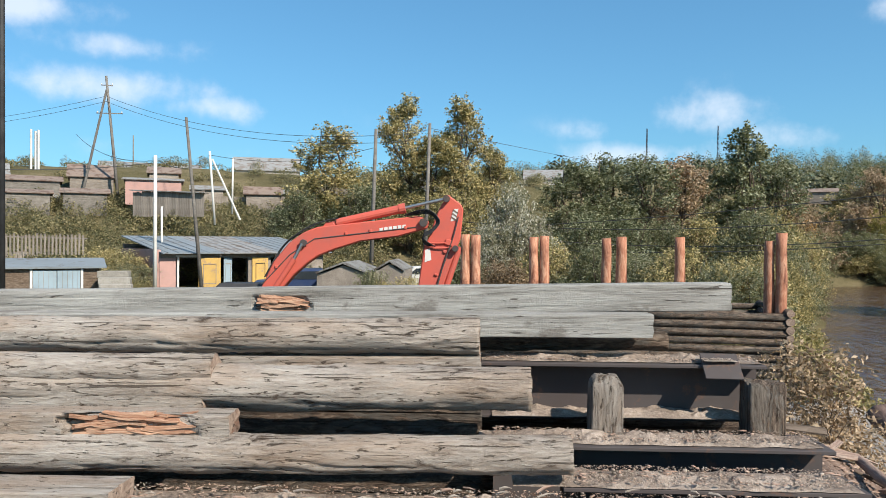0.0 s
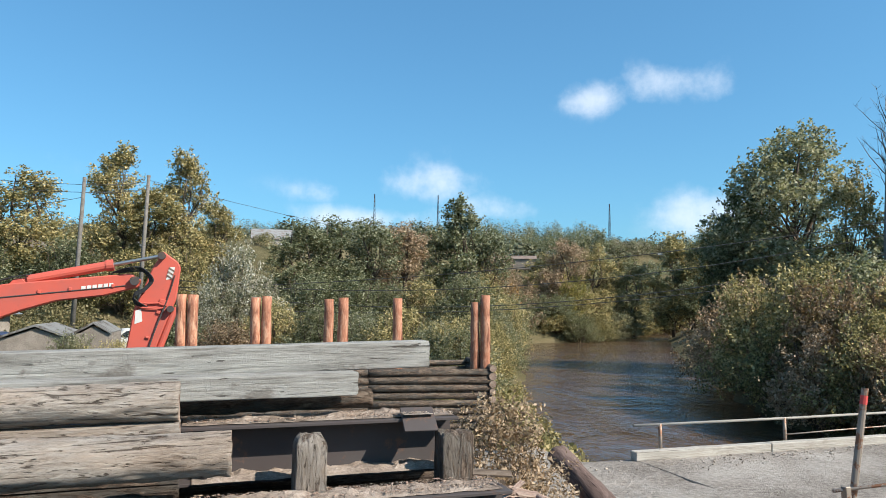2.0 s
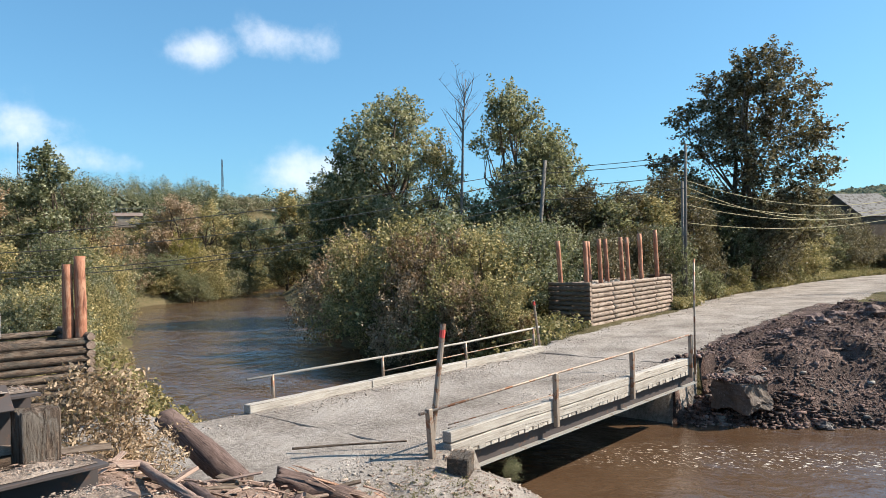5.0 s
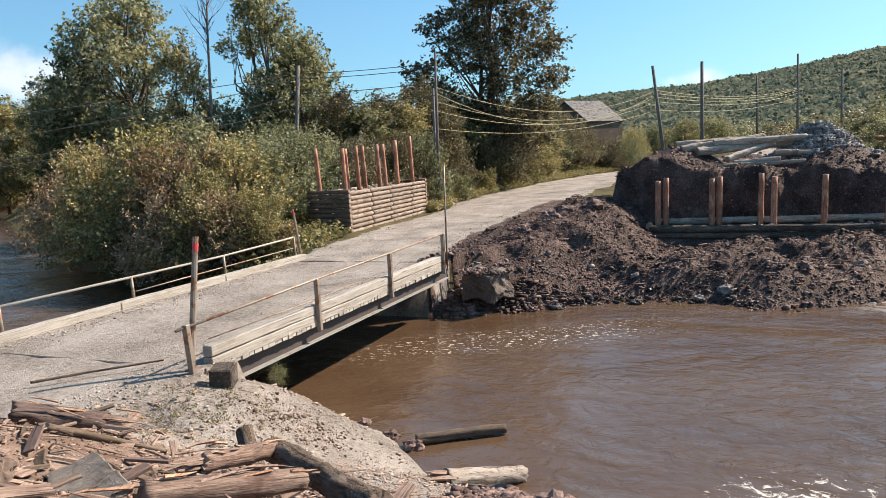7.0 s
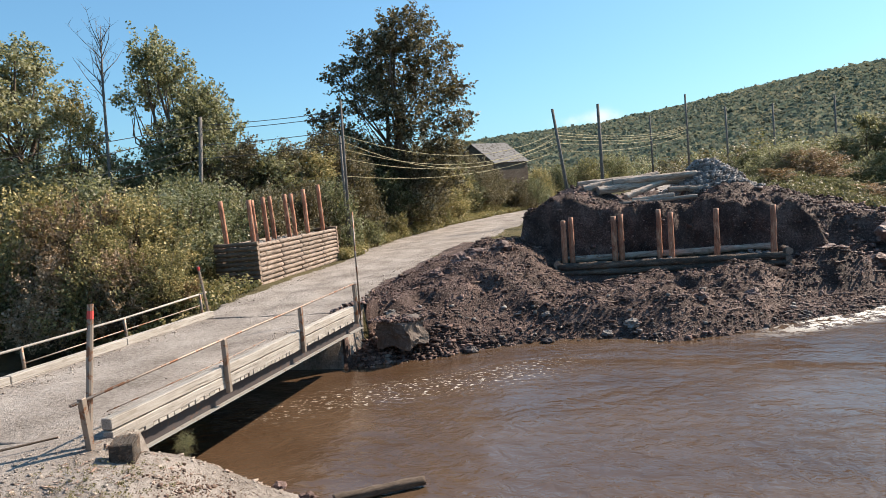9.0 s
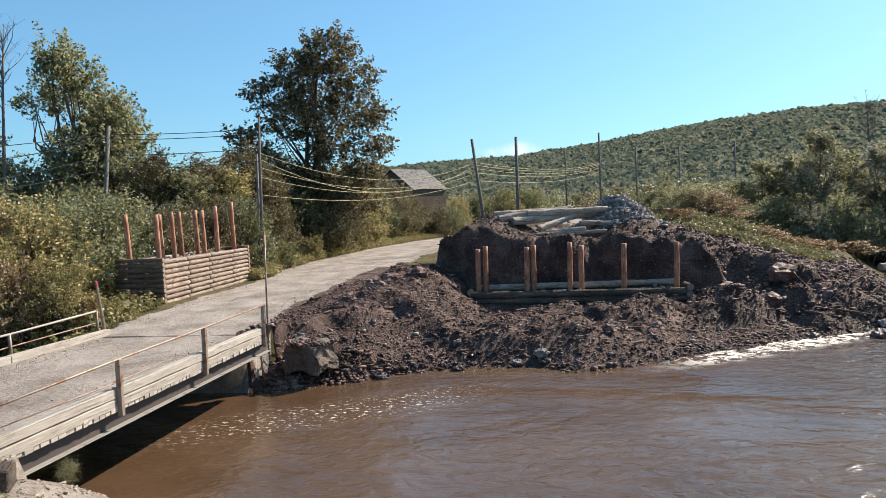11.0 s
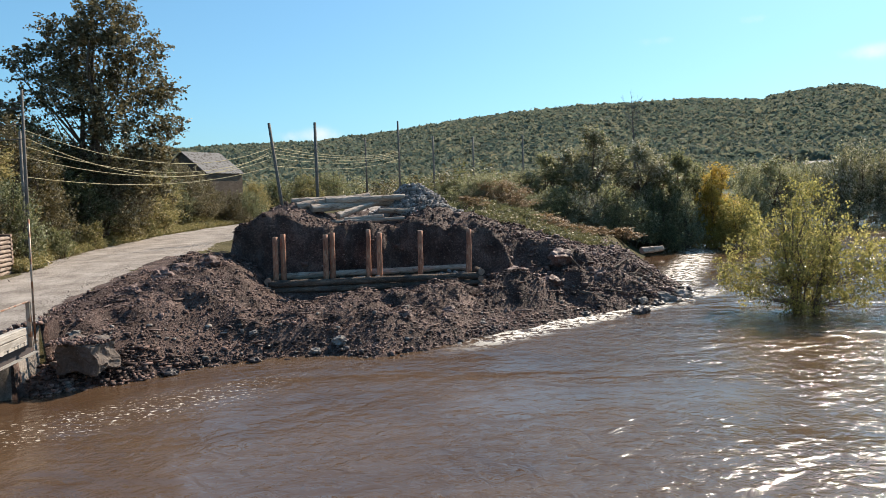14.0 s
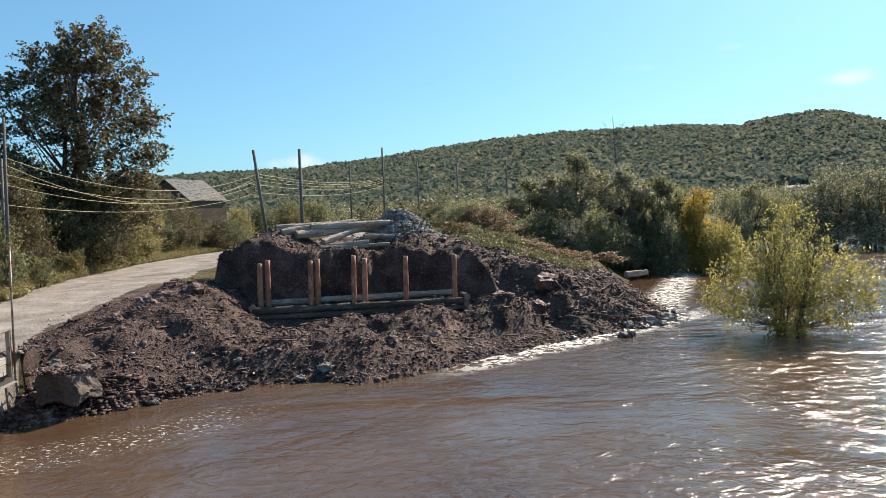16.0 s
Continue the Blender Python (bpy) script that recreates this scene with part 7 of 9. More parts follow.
def block_house(name, label, a, b, depth, z0, eave, ridge, wall_mat, roof_mat, windows=0, over=0.3, cat="house"):
    """A small gabled building: its front runs from a to b, the ridge parallel to it."""
    a, b = Vector((*a, 0)), Vector((*b, 0))
    u = (b - a).normalized()
    v = Vector((-u.y, u.x, 0))
    ln = (b - a).length
    turn = math.degrees(math.atan2(u.y, u.x))
    m = pose(a.x, a.y, z0, 0, 0, turn)
    h = tagged(empty(name, m), label, cat)
    bm = bmesh.new()
    box(bm, (ln, 0.2, eave - z0), Matrix.Translation((ln / 2, 0, (eave - z0) / 2)))
    part("wall", bm, wall_mat, h)
    bm = bmesh.new()
    box(bm, (ln, 0.2, eave - z0), Matrix.Translation((ln / 2, depth, (eave - z0) / 2)))
    part("wall", bm, wall_mat, h)
    for x in (0.1, ln - 0.1):
        bm = bmesh.new()
        vs = [bm.verts.new((x - 0.1, y, z)) for y, z in ((0.1, 0), (depth - 0.1, 0), (depth - 0.1, eave - z0), (depth / 2, ridge - z0 - 0.05), (0.1, eave - z0))]
        f = bm.faces.new(vs)
        ext = bmesh.ops.extrude_face_region(bm, geom=[f])
        bmesh.ops.translate(bm, vec=(0.2, 0, 0), verts=[q for q in ext["geom"] if isinstance(q, bmesh.types.BMVert)])
        bmesh.ops.recalc_face_normals(bm, faces=bm.faces[:])
        part("wall", bm, wall_mat, h)
    rise = math.hypot(depth / 2 + over, (ridge - eave) * (1 + 2 * over / depth))
    slope = math.degrees(math.atan2(ridge - eave, depth / 2))
    for side in (-1, 1):
        bm = bmesh.new()
        box(bm, (ln + 2 * over, rise, 0.07), pose(ln / 2, depth / 2 + side * (depth / 2 + over) / 2, (ridge + eave) / 2 - z0 - 0.02 + 0.05, -side * slope, 0, 0))
        part("roof", bm, roof_mat, h, "weathered sheet roof")
    for k in range(windows):
        x = ln * (k + 0.5) / windows
        bm = bmesh.new()
        box(bm, (1.1, 0.06, 1.1), Matrix.Translation((x, -0.11, (eave - z0) * 0.55)), 0.02)
        w = part("window_frame", bm, M["white"], h)
        for dx in (-0.26, 0.26):
            bm = bmesh.new()
            box(bm, (0.42, 0.02, 0.9), Matrix.Translation((x + dx, -0.15, (eave - z0) * 0.55)))
            part("pane", bm, M["pane"], w)
    return h


long_garage()


def small_garage():
    g = block_house("garage", "small low garage with a tin roof and faded blue doors", (-20.3, 30.2), (-16.9, 32.2), 4.5, 2.3, 3.85, 4.15, M["bark"], M["tin"], cat="garage")
    for x0 in (1.35, 2.28):
        bm = bmesh.new()
        box(bm, (0.9, 0.06, 1.45), Matrix.Translation((x0 + 0.45, -0.15, 0.72)), 0.01)
        d = part("door", bm, M["blue_door"], g, "faded blue plank door")
        for k in range(4):
            bm = bmesh.new()
            box(bm, (0.012, 0.01, 1.4), Matrix.Translation((x0 + 0.2 + 0.2 * k, -0.184, 0.72)))
            part("door_seam", bm, M["board"], d)
    for x in (1.28, 3.25):
        bm = bmesh.new()
        box(bm, (0.1, 0.1, 1.5), Matrix.Translation((x, -0.13, 0.75)))
        part("door_frame", bm, M["white"], g)


small_garage()
st = tagged(empty("concrete_steps", pose(-15.3, 30.3, 2.2)), "worn concrete garden steps beside the garage", "steps")
for k in range(5):
    bm = bmesh.new()
    box(bm, (1.3, 0.45, 0.3), pose(-0.25 * k + 0.4, 0.4 * k - 0.3, 0.30 + 0.27 * k, 0, 0, 12), 0.02)
    part("step", bm, M["concrete"], st)

block_house("house", "long pale village house with grey roof", (-30.5, 90.5), (-22.7, 92.7), 7, 11.6, 14.0, 15.9, M["wall"], M["slate"], 3)
block_house("house", "pink plastered outbuilding with flat roof", (-31.1, 63.2), (-26.8, 65.1), 5, 8.2, 10.45, 10.75, M["pink"], M["slate"], 0)
block_house("shed", "small dark plank shed on the slope", (-19.7, 67.6), (-17.9, 68.1), 2.2, 7.9, 9.5, 10.0, M["board"], M["slate"], 0, cat="shed")
block_house("house", "grey village house among the trees", (7.0, 100.2), (12.1, 99.8), 6, 11, 13.7, 15.2, M["wall"], M["slate"], 2)
block_house("shed", "low dark shed above the slope", (-44, 62), (-38.4, 64.9), 4, 7, 8.9, 9.5, M["board"], M["slate"], 0, cat="shed")
block_house("house", "dark house between the birches", (-5.6, 78), (-1.0, 78.3), 5, 7.5, 10.6, 12.0, M["board"], M["slate"], 2)
block_house("house", "distant grey house on the ridge", (118, 197), (131, 189.5), 9, 17, 22.3, 25.2, M["wall"], M["slate"], 4)
block_house("house", "distant low grey house by the river bend", (127, 178), (135, 172), 8, 14, 18.5, 21, M["wall"], M["tin"], 3)
block_house("shed", "long dark shed above the river", (54.5, 129.5), (62, 126), 5, 12, 14.0, 14.7, M["board"], M["rusty"], 0, cat="shed")
block_house("house", "distant flat-roofed house on the skyline", (-52, 98), (-40, 104), 7, 12, 15.0, 16.2, M["wall"], M["slate"], 3)
block_house("house", "old log house with a grey slate roof", (103.4, 19.7), (108.9, 15.8), 9.0, 1.9, 8.85, 11.9, M["bark"], M["shingle"])



def slope_shed(label, az0, az1, dist, top_el, rise, wall_mat, roof_mat, depth=4.0, windows=0, name="shed"):
    """A building on the village slope between two bearings, its ridge at that elevation as seen from the abutment."""
    mid = radians((az0 + az1) / 2)
    while dist < 125 and ground_z(math.sin(mid) * dist, math.cos(mid) * dist) + 2.0 + rise < 5.2 + dist * math.tan(radians(top_el)):
        dist += 1.0
    (ax, ay), (bx, by) = [(math.sin(radians(q)) * dist, math.cos(radians(q)) * dist) for q in (az0, az1)]
    top = 5.2 + dist * math.tan(radians(top_el))
    base = min(ground_z(ax, ay), ground_z(bx, by)) - 0.3
    block_house(name, label, (ax, ay), (bx, by), depth, base, max(top - rise, base + 1.4), max(top, base + 1.5 + rise), wall_mat, roof_mat, windows, cat=name)


slope_shed("weathered brown house with a sheet roof on the skyline", -29.8, -27.0, 60, 5.3, 1.3, M["board"], M["rusty"], 6, 0, "house")
slope_shed("low dark plank shed with a flat roof", -34.6, -31.0, 52, 3.3, 0.3, M["crib_old"], M["rusty"], 3)
slope_shed("row of old brown sheds on the slope", -33.8, -30.4, 56, 4.3, 0.5, M["crib_old"], M["rusty"], 4)
slope_shed("low rusty-roofed shed on the slope", -30.2, -27.4, 54, 3.5, 0.4, M["crib_old"], M["rusty"], 3)
slope_shed("small brown hut with a pitched roof", -17.7, -15.2, 56, 4.0, 0.7, M["board"], M["rusty"], 3)
slope_shed("grey plank shed behind the poles", -21.6, -19.4, 56, 4.0, 0.4, M["board"], M["slate"], 3)
slope_shed("weathered house above the slope", -36.5, -33.6, 60, 5.1, 1.2, M["board"], M["slate"], 6, 0, "house")
slope_shed("dark shed at the top of the slope", -24.6, -22.6, 60, 5.3, 0.7, M["board"], M["rusty"], 4)
for az0, az1, dd in ((-35, -31.5, 52), (-22.5, -16.5, 72), (-14.5, -10, 76)):
    (ax, ay), (bx, by) = [(math.sin(radians(q)) * dd, math.cos(radians(q)) * dd) for q in (az0, az1)]
    zz = (ground_z(ax, ay) + ground_z(bx, by)) / 2
    fence = tagged(empty("plank_fence", pose(ax, ay, zz)), "leaning grey plank fence on the village slope", "fence", "village fences")
    boards(fence, fence.matrix_world.inverted(), (ax, ay), (bx, by), zz - 0.4, zz + 1.35, M["board_up"], 0.24, "board", int(dd), fill=0.85)

fence = tagged(empty("shed_wall", pose(-28.8, 59.9, 7.0)), "weathered plank outbuilding wall on the slope", "shed")
finv = fence.matrix_world.inverted()
boards(fence, finv, (-28.8, 59.9), (-22.1, 58.4), 7.0, 9.1, M["board_up"], 0.22, seed=1, fill=0.985)
bm = bmesh.new()
bar(bm, (-28.9, 60.1, 9.25), (-21.9, 58.5, 8.95), 0.9, 0.08)
bm.transform(finv)
part("roof_edge", bm, M["slate"], fence)
fence = tagged(empty("picket_fence", pose(-25.8, 38.5, 4.3)), "grey slatted garden fence on the slope", "fence")
finv = fence.matrix_world.inverted()
boards(fence, finv, (-26.2, 38.5), (-21.3, 38.95), 4.25, 5.35, M["board_up"], 0.2, "slat", 2, fill=0.5)
bm = bmesh.new()
bar(bm, (-26.2, 38.55, 5.25), (-21.2, 39.0, 5.15), 0.05, 0.08)
bm.transform(finv)
part("top_rail", bm, M["board"], fence)

# small hut and parked cars behind the excavator
block_house("hut", "low grey tin hut with its gable to the road", (-4.22, 29.0), (-4.1, 32.0), 1.95, 2.0, 3.83, 4.2, M["board"], M["shingle"], 0, 0.12, cat="hut")
block_house("hut", "small grey tin shed beside the hut", (-2.83, 29.3), (-2.75, 31.8), 1.05, 2.0, 3.97, 4.28, M["board"], M["shingle"], 0, 0.1, cat="hut")


def car(label, paint, x, y, z, turn):
    c = tagged(empty("car", pose(x, y, z, 0, 0, turn)), label, "car", "parked cars")
    bm = bmesh.new()
    outline(bm, [(-2.1, 0.35), (-2.15, 0.8), (-1.9, 1.0), (-1.3, 1.05), (-0.8, 1.5), (0.9, 1.52), (1.6, 1.05), (2.1, 0.95), (2.15, 0.4)], -0.85, 0.85, 0.06)
    part("body", bm, paint, c)
    for y0 in (-0.862, 0.852):
        bm = bmesh.new()
        outline(bm, [(-1.1, 1.1), (-0.7, 1.42), (0.8, 1.44), (1.35, 1.1)], y0, y0 + 0.01, 0)
        part("side_window", bm, M["pane"], c)
    for wx in (-1.35, 1.35):
        for wy in (-0.8, 0.8):
            bm = bmesh.new()
            rod(bm, (wx, wy - 0.1, 0.32), (wx, wy + 0.1, 0.32), 0.32, 16)
            part("wheel", bm, M["black"], c)


car("dark blue car parked behind the hut", M["blue"], -7.4, 31.2, 2.4, 15)
car("white car parked under the trees", M["white"], -2.6, 41.0, 2.2, 10)


# ---- poles, masts and cables ----
def pole(label, a, b, r0, r1, mat, name="utility_pole", arms=()):
    a, b = Vector(a), Vector(b)
    bm = bmesh.new()
    tube(bm, [(0, 0, 0), tuple((b - a) * 0.5), tuple(b - a)], [r0, (r0 + r1) / 2, r1], 9)
    p = tagged(empty(name, pose(*a)), label, "pole", "utility poles")
    part("shaft", bm, mat, p, smooth=True)
    for h, w, turn in arms:
        bm = bmesh.new()
        box(bm, (w, 0.08, 0.08), pose(*((b - a) * h), 0, 0, turn))
        part("crossarm", bm, mat, p)
        for s in (-0.45, 0.45):
            bm = bmesh.new()
            c = (b - a) * h + Vector((math.cos(radians(turn)), math.sin(radians(turn)), 0)) * w * s
            tube(bm, [c + Vector((0, 0, 0.04)), c + Vector((0, 0, 0.12)), c + Vector((0, 0, 0.2))], [0.03, 0.055, 0.03], 8)
            part("insulator", bm, M["white"], p)
    return p


pole("white concrete pole in front of the garages", (-15.64, 35.1, 2.2), (-15.63, 35.1, 9.27), 0.095, 0.08, M["white"])
pole("old leaning wooden pole by the garages", (-14.2, 37.5, 2.2), (-15.0, 37.3, 11.5), 0.11, 0.07, M["pole"])
pole("thin white post on the slope", (-17.7, 40.5, 3.5), (-17.7, 40.5, 7.0), 0.06, 0.06, M["white"])
pole("tall dark mast at the yard", (-17.3, 26.1, 1.5), (-17.3, 26.1, 22), 0.12, 0.10, M["black"])
ap = pole("braced wooden line pole with crossarms", (-33.8, 67.4, 8.0), (-34.8, 66.9, 20.5), 0.15, 0.11, M["pole"], arms=((0.93, 1.0, 20), (0.72, 2.4, 10)))
bm = bmesh.new()
tube(bm, [(-2.8, -1.5, 1.0), (-0.95, -0.5, 11.2)], [0.13, 0.10], 8)
part("brace", bm, M["pole"], ap)
wp = pole("white braced concrete pole on the slope", (-18.9, 52.1, 6.2), (-19.26, 52, 11.57), 0.09, 0.08, M["white"])
bm = bmesh.new()
tube(bm, [(1.7, 0.5, 0.4), (-0.2, 0, 4.8)], [0.08, 0.07], 8)
part("brace", bm, M["white"], wp)
pole("white concrete pole on the slope", (-19.4, 57.3, 7.2), (-19.35, 57.3, 11.7), 0.08, 0.07, M["white"])
pole("grey line pole before the birches", (-7.1, 49.9, 2.6), (-6.79, 49.9, 12.86), 0.16, 0.11, M["pole"])
pole("grey line pole before the birches", (-3.55, 52.3, 2.8), (-3.21, 52.3, 13.64), 0.16, 0.11, M["pole"])
pole("far lamp pole on the skyline", (-48, 99.5, 12), (-47.97, 99.45, 19.7), 0.1, 0.08, M["pole"], "lamp_pole")
pole("dark leaning pole between the bushes", (38.4, 26.0, 1.5), (38.95, 25.2, 11.1), 0.16, 0.11, M["pole"])
pole("grey line pole by the road", (42.75, 17.9, 1.6), (42.8, 17.62, 11.6), 0.11, 0.07, M["pole"])
pole("grey second line pole by the road", (43.3, 18.3, 1.6), (43.2, 18.05, 9.4), 0.10, 0.07, M["pole"])
pole("leaning dark line pole", (62.2, 5.5, 1.9), (62.06, 6.5, 11.4), 0.16, 0.12, M["pole"])
pole("upright dark line pole", (62.3, 2.8, 1.9), (62.35, 2.74, 11.4), 0.16, 0.12, M["pole"])
for x, y, h in ((118, -8, 12.5), (121, -14, 11), (128, -22, 13), (140, -34, 14), (136, -3, 12)):
    pole("distant line pole on the plain", (x, y, ground_z(x, y) - 0.2), (x, y, ground_z(x, y) + h), 0.18, 0.14, M["pole"])
ch = tagged(empty("chimney_pipes", pose(-47.8, 76.7, 9)), "cluster of four tall white pipes", "pipe")
for k, (dx, dy, h) in enumerate(((0, 0, 8.0), (0.45, 0.1, 7.8), (0.9, -0.1, 7.9), (0.5, 0.5, 7.6))):
    bm = bmesh.new()
    tube(bm, [(dx - 0.5, dy, 0), (dx - 0.5, dy, h)], [0.12, 0.12], 10)
    part("pipe", bm, M["white"], ch)


def mast(label, x, y, top):
    z = ground_z(x, y)
    m = tagged(empty("lattice_mast", pose(x, y, z)), label, "mast", "far masts")
    h = top - z
    bm = bmesh.new()
    for k in range(3):
        a = 2.1 * k
        tube(bm, [(1.2 * math.cos(a), 1.2 * math.sin(a), 0), (0.25 * math.cos(a), 0.25 * math.sin(a), h)], [0.12, 0.1], 4)
        for j in range(14):
            t0, t1, a1 = j / 14, (j + 1) / 14, 2.1 * (k + 1)
            r0, r1 = 1.2 - 0.95 * t0, 1.2 - 0.95 * t1
            tube(bm, [(r0 * math.cos(a), r0 * math.sin(a), h * t0), (r1 * math.cos(a1), r1 * math.sin(a1), h * t1)], [0.06, 0.06], 3, False)
    part("lattice", bm, M["steel"], m)


mast("thin red lattice mast on the skyline", 92.1, 389.8, 66)
mast("thin lattice mast on the skyline", 126.4, 380, 66)
mast("thin lattice mast behind the far houses", 211.9, 339.7, 60.5)


def cable(a, b, sag, r=0.012, mat=None, label="thin black overhead cable"):
    a, b = Vector(a), Vector(b)
    bm = bmesh.new()
    pts = [a.lerp(b, k / 14) - Vector((0, 0, sag * 4 * (k / 14) * (1 - k / 14))) for k in range(15)]
    tube(bm, pts, [r] * 15, 5)
    tagged(link("overhead_cable", bm, mat or M["cable"]), label, "cable", "overhead cables")


for z0, z1, sag in ((6.8, 10.3, 2.3), (6.3, 9.4, 2.7), (6.0, 10.6, 1.0), (5.2, 8.6, 2.0)):
    cable((-3.2, 52.3, z0), (38.9, 25.3, z1), sag, 0.022)
    cable((38.9, 25.3, z1), (42.8, 17.7, z1 + 0.3), 0.1, 0.022)
cable((-3.2, 52.3, 13.3), (70, 118, 16), 2.5, 0.016)
for dz, sag in ((0.0, 1.6), (-0.9, 1.5), (-1.5, 1.3), (-2.6, 0.9), (-0.4, 2.2)):
    cable((42.8, 17.7, 9.4 + dz), (62.1, 6.3, 9.4 + dz * 0.6), sag, 0.018, M["cable_pale"], "sunlit yellowish overhead cable")
    cable((62.1, 6.3, 9.4 + dz * 0.6), (118, -8, 12 + dz * 0.5), 0.8, 0.02, M["cable_pale"], "sunlit yellowish overhead cable")
for dz in (0.0, -0.5):
    cable((-34.8, 66.9, 18.6 + dz), (-6.8, 49.9, 12.4 + dz), 1.2, 0.018)
    cable((-6.8, 49.9, 12.4 + dz), (-3.2, 52.3, 13.2 + dz), 0.1, 0.018)
    cable((-34.8, 66.9, 18.6 + dz), (-75, 74, 17 + dz), 1.4, 0.018)
for p, q in (((-15.63, 35.1, 9.1), (-19.26, 52, 11.3)), ((-15.63, 35.1, 9.0), (-33.8, 60, 14)), ((-19.26, 52, 11.3), (-6.8, 49.9, 11.6)), ((-15.63, 35.1, 8.9), (-30, 30, 9.2))):
    cable(p, q, 0.7, 0.018)

# ---- rubble, stones and wreckage ----
def ico():
    g = (1 + 5**0.5) / 2
    v = np.array([(-1, g, 0), (1, g, 0), (-1, -g, 0), (1, -g, 0), (0, -1, g), (0, 1, g), (0, -1, -g), (0, 1, -g), (g, 0, -1), (g, 0, 1), (-g, 0, -1), (-g, 0, 1)], float)
    f = np.array([(0, 11, 5), (0, 5, 1), (0, 1, 7), (0, 7, 10), (0, 10, 11), (1, 5, 9), (5, 11, 4), (11, 10, 2), (10, 7, 6), (7, 1, 8), (3, 9, 4), (3, 4, 2), (3, 2, 6), (3, 6, 8), (3, 8, 9), (4, 9, 5), (2, 4, 11), (6, 2, 10), (8, 6, 7), (9, 8, 1)])
    return v / np.linalg.norm(v[0]), f


def rubble(name, label, places, sizes, mat, seed, lift=0.1, flat=0.7, level=None, long=1.0, sharp=False):
    """Loose lumps on the ground in one mesh of stuff."""
    rng = np.random.default_rng(seed)
    v, f = ico()
    if sharp:
        v = np.array([(x, y, z) for x in (-1, 1) for y in (-1, 1) for z in (-1, 1)], float) * 0.6
        f = np.array([(0, 1, 3), (0, 3, 2), (4, 6, 7), (4, 7, 5), (0, 4, 5), (0, 5, 1), (2, 3, 7), (2, 7, 6), (0, 2, 6), (0, 6, 4), (1, 5, 7), (1, 7, 3)])
    n, c = len(places), len(v)
    z = np.maximum(height(places[:, 0], places[:, 1]), -0.15) if level is None else np.full(n, level)
    r = rng.uniform(0.62, 1.3, (n, c, 1))
    aniso = rng.uniform(0.55, 1.35, (n, 1, 3)) * np.array([long, 1, flat])
    a = rng.uniform(0, 6.28, n)
    rot = np.zeros((n, 3, 3))
    rot[:, 0, 0], rot[:, 0, 1], rot[:, 1, 0], rot[:, 1, 1], rot[:, 2, 2] = np.cos(a), -np.sin(a), np.sin(a), np.cos(a), 1
    p = np.einsum("nij,nkj->nki", rot, v[None] * r * aniso * (sizes[:, None, None] * 0.5))
    p = p + np.stack([places[:, 0], places[:, 1], z + sizes * lift], 1)[:, None]
    faces = (f[None] + c * np.arange(n)[:, None, None]).reshape(-1, 3).astype(np.int32)
    me = bpy.data.meshes.new(name)
    me.vertices.add(c * n), me.loops.add(3 * len(faces)), me.polygons.add(len(faces))
    me.vertices.foreach_set("co", p.astype(np.float32).ravel())
    me.loops.foreach_set("vertex_index", faces.ravel())
    me.polygons.foreach_set("loop_start", np.arange(0, 3 * len(faces), 3, dtype=np.int32))
    me.update(calc_edges=True)
    return tagged(put_mesh(name, me, mat), label, name.replace("_", " "), kind="stuff")


def spots(rng, n, x0, x1, y0, y1):
    return np.stack([rng.uniform(x0, x1, n), rng.uniform(y0, y1, n)], 1)


M["wet"] = earth("wet dark soil and stone", ((0.014, 0.011, 0.011), (0.050, 0.040, 0.038), (0.17, 0.145, 0.135)), 2.2, 0.32, 0.03, 0.2, lumps=1.2)
M["sandstone"] = earth("sandy stone", ((0.22, 0.178, 0.146), (0.375, 0.318, 0.27), (0.53, 0.47, 0.41)), 3.0, 0.95, 0.01, 0.1, lumps=0.7)
M["dust"] = earth("dry soil on steel", ((0.12, 0.088, 0.070), (0.31, 0.245, 0.20), (0.54, 0.45, 0.385)), 6.0, 0.95, 0.02, 0.6)
M["redlog"] = wood("reddish rotten log", (0.045, 0.026, 0.020), (0.17, 0.106, 0.080), (0.43, 0.315, 0.25), along=(1.6, 36, 36), stain=(0.085, 0.045, 0.033), crack=0.9)
M["brownlog"] = wood("damp brown log", (0.05, 0.032, 0.028), (0.135, 0.088, 0.074), (0.25, 0.175, 0.15), along=(2.0, 18, 18), crack=0.9)
M["soiled"] = earth("soiled concrete", ((0.085, 0.066, 0.056), (0.17, 0.138, 0.118), (0.28, 0.235, 0.205)), 2.4, 0.95, 0.04, 0.5, lumps=0.3)
M["slab"] = earth("dusty concrete", ((0.15, 0.125, 0.105), (0.26, 0.225, 0.195), (0.38, 0.335, 0.29)), 2.4, 0.95, 0.04, 0.5)
# abutment concrete, its tone lowered to stand for shade under the deck
M["shaded_concrete"] = earth("soil-stained concrete darkened for shade", ((0.035, 0.028, 0.025), (0.078, 0.064, 0.056), (0.15, 0.128, 0.113)), 2.4, 0.95, 0.04, 0.5)
M["grit"] = earth("pale grit", ((0.17, 0.132, 0.106), (0.38, 0.305, 0.25), (0.60, 0.50, 0.43)), 5.0, 0.95, 0.02, 0.4, lumps=0.7)
M["crumb"] = earth("brown soil crumbs", ((0.07, 0.043, 0.033), (0.19, 0.128, 0.10), (0.40, 0.305, 0.25)), 3.0, 0.95, 0.02, 0.2, lumps=0.9)
M["chaff"] = wood("loose wood chips", (0.17, 0.095, 0.068), (0.42, 0.275, 0.205), (0.66, 0.50, 0.40), along=(5, 20, 20), crack=0.5)
rng = np.random.default_rng(77)
p = spots(rng, 62000, 20.4, 36, -16, 10.0)
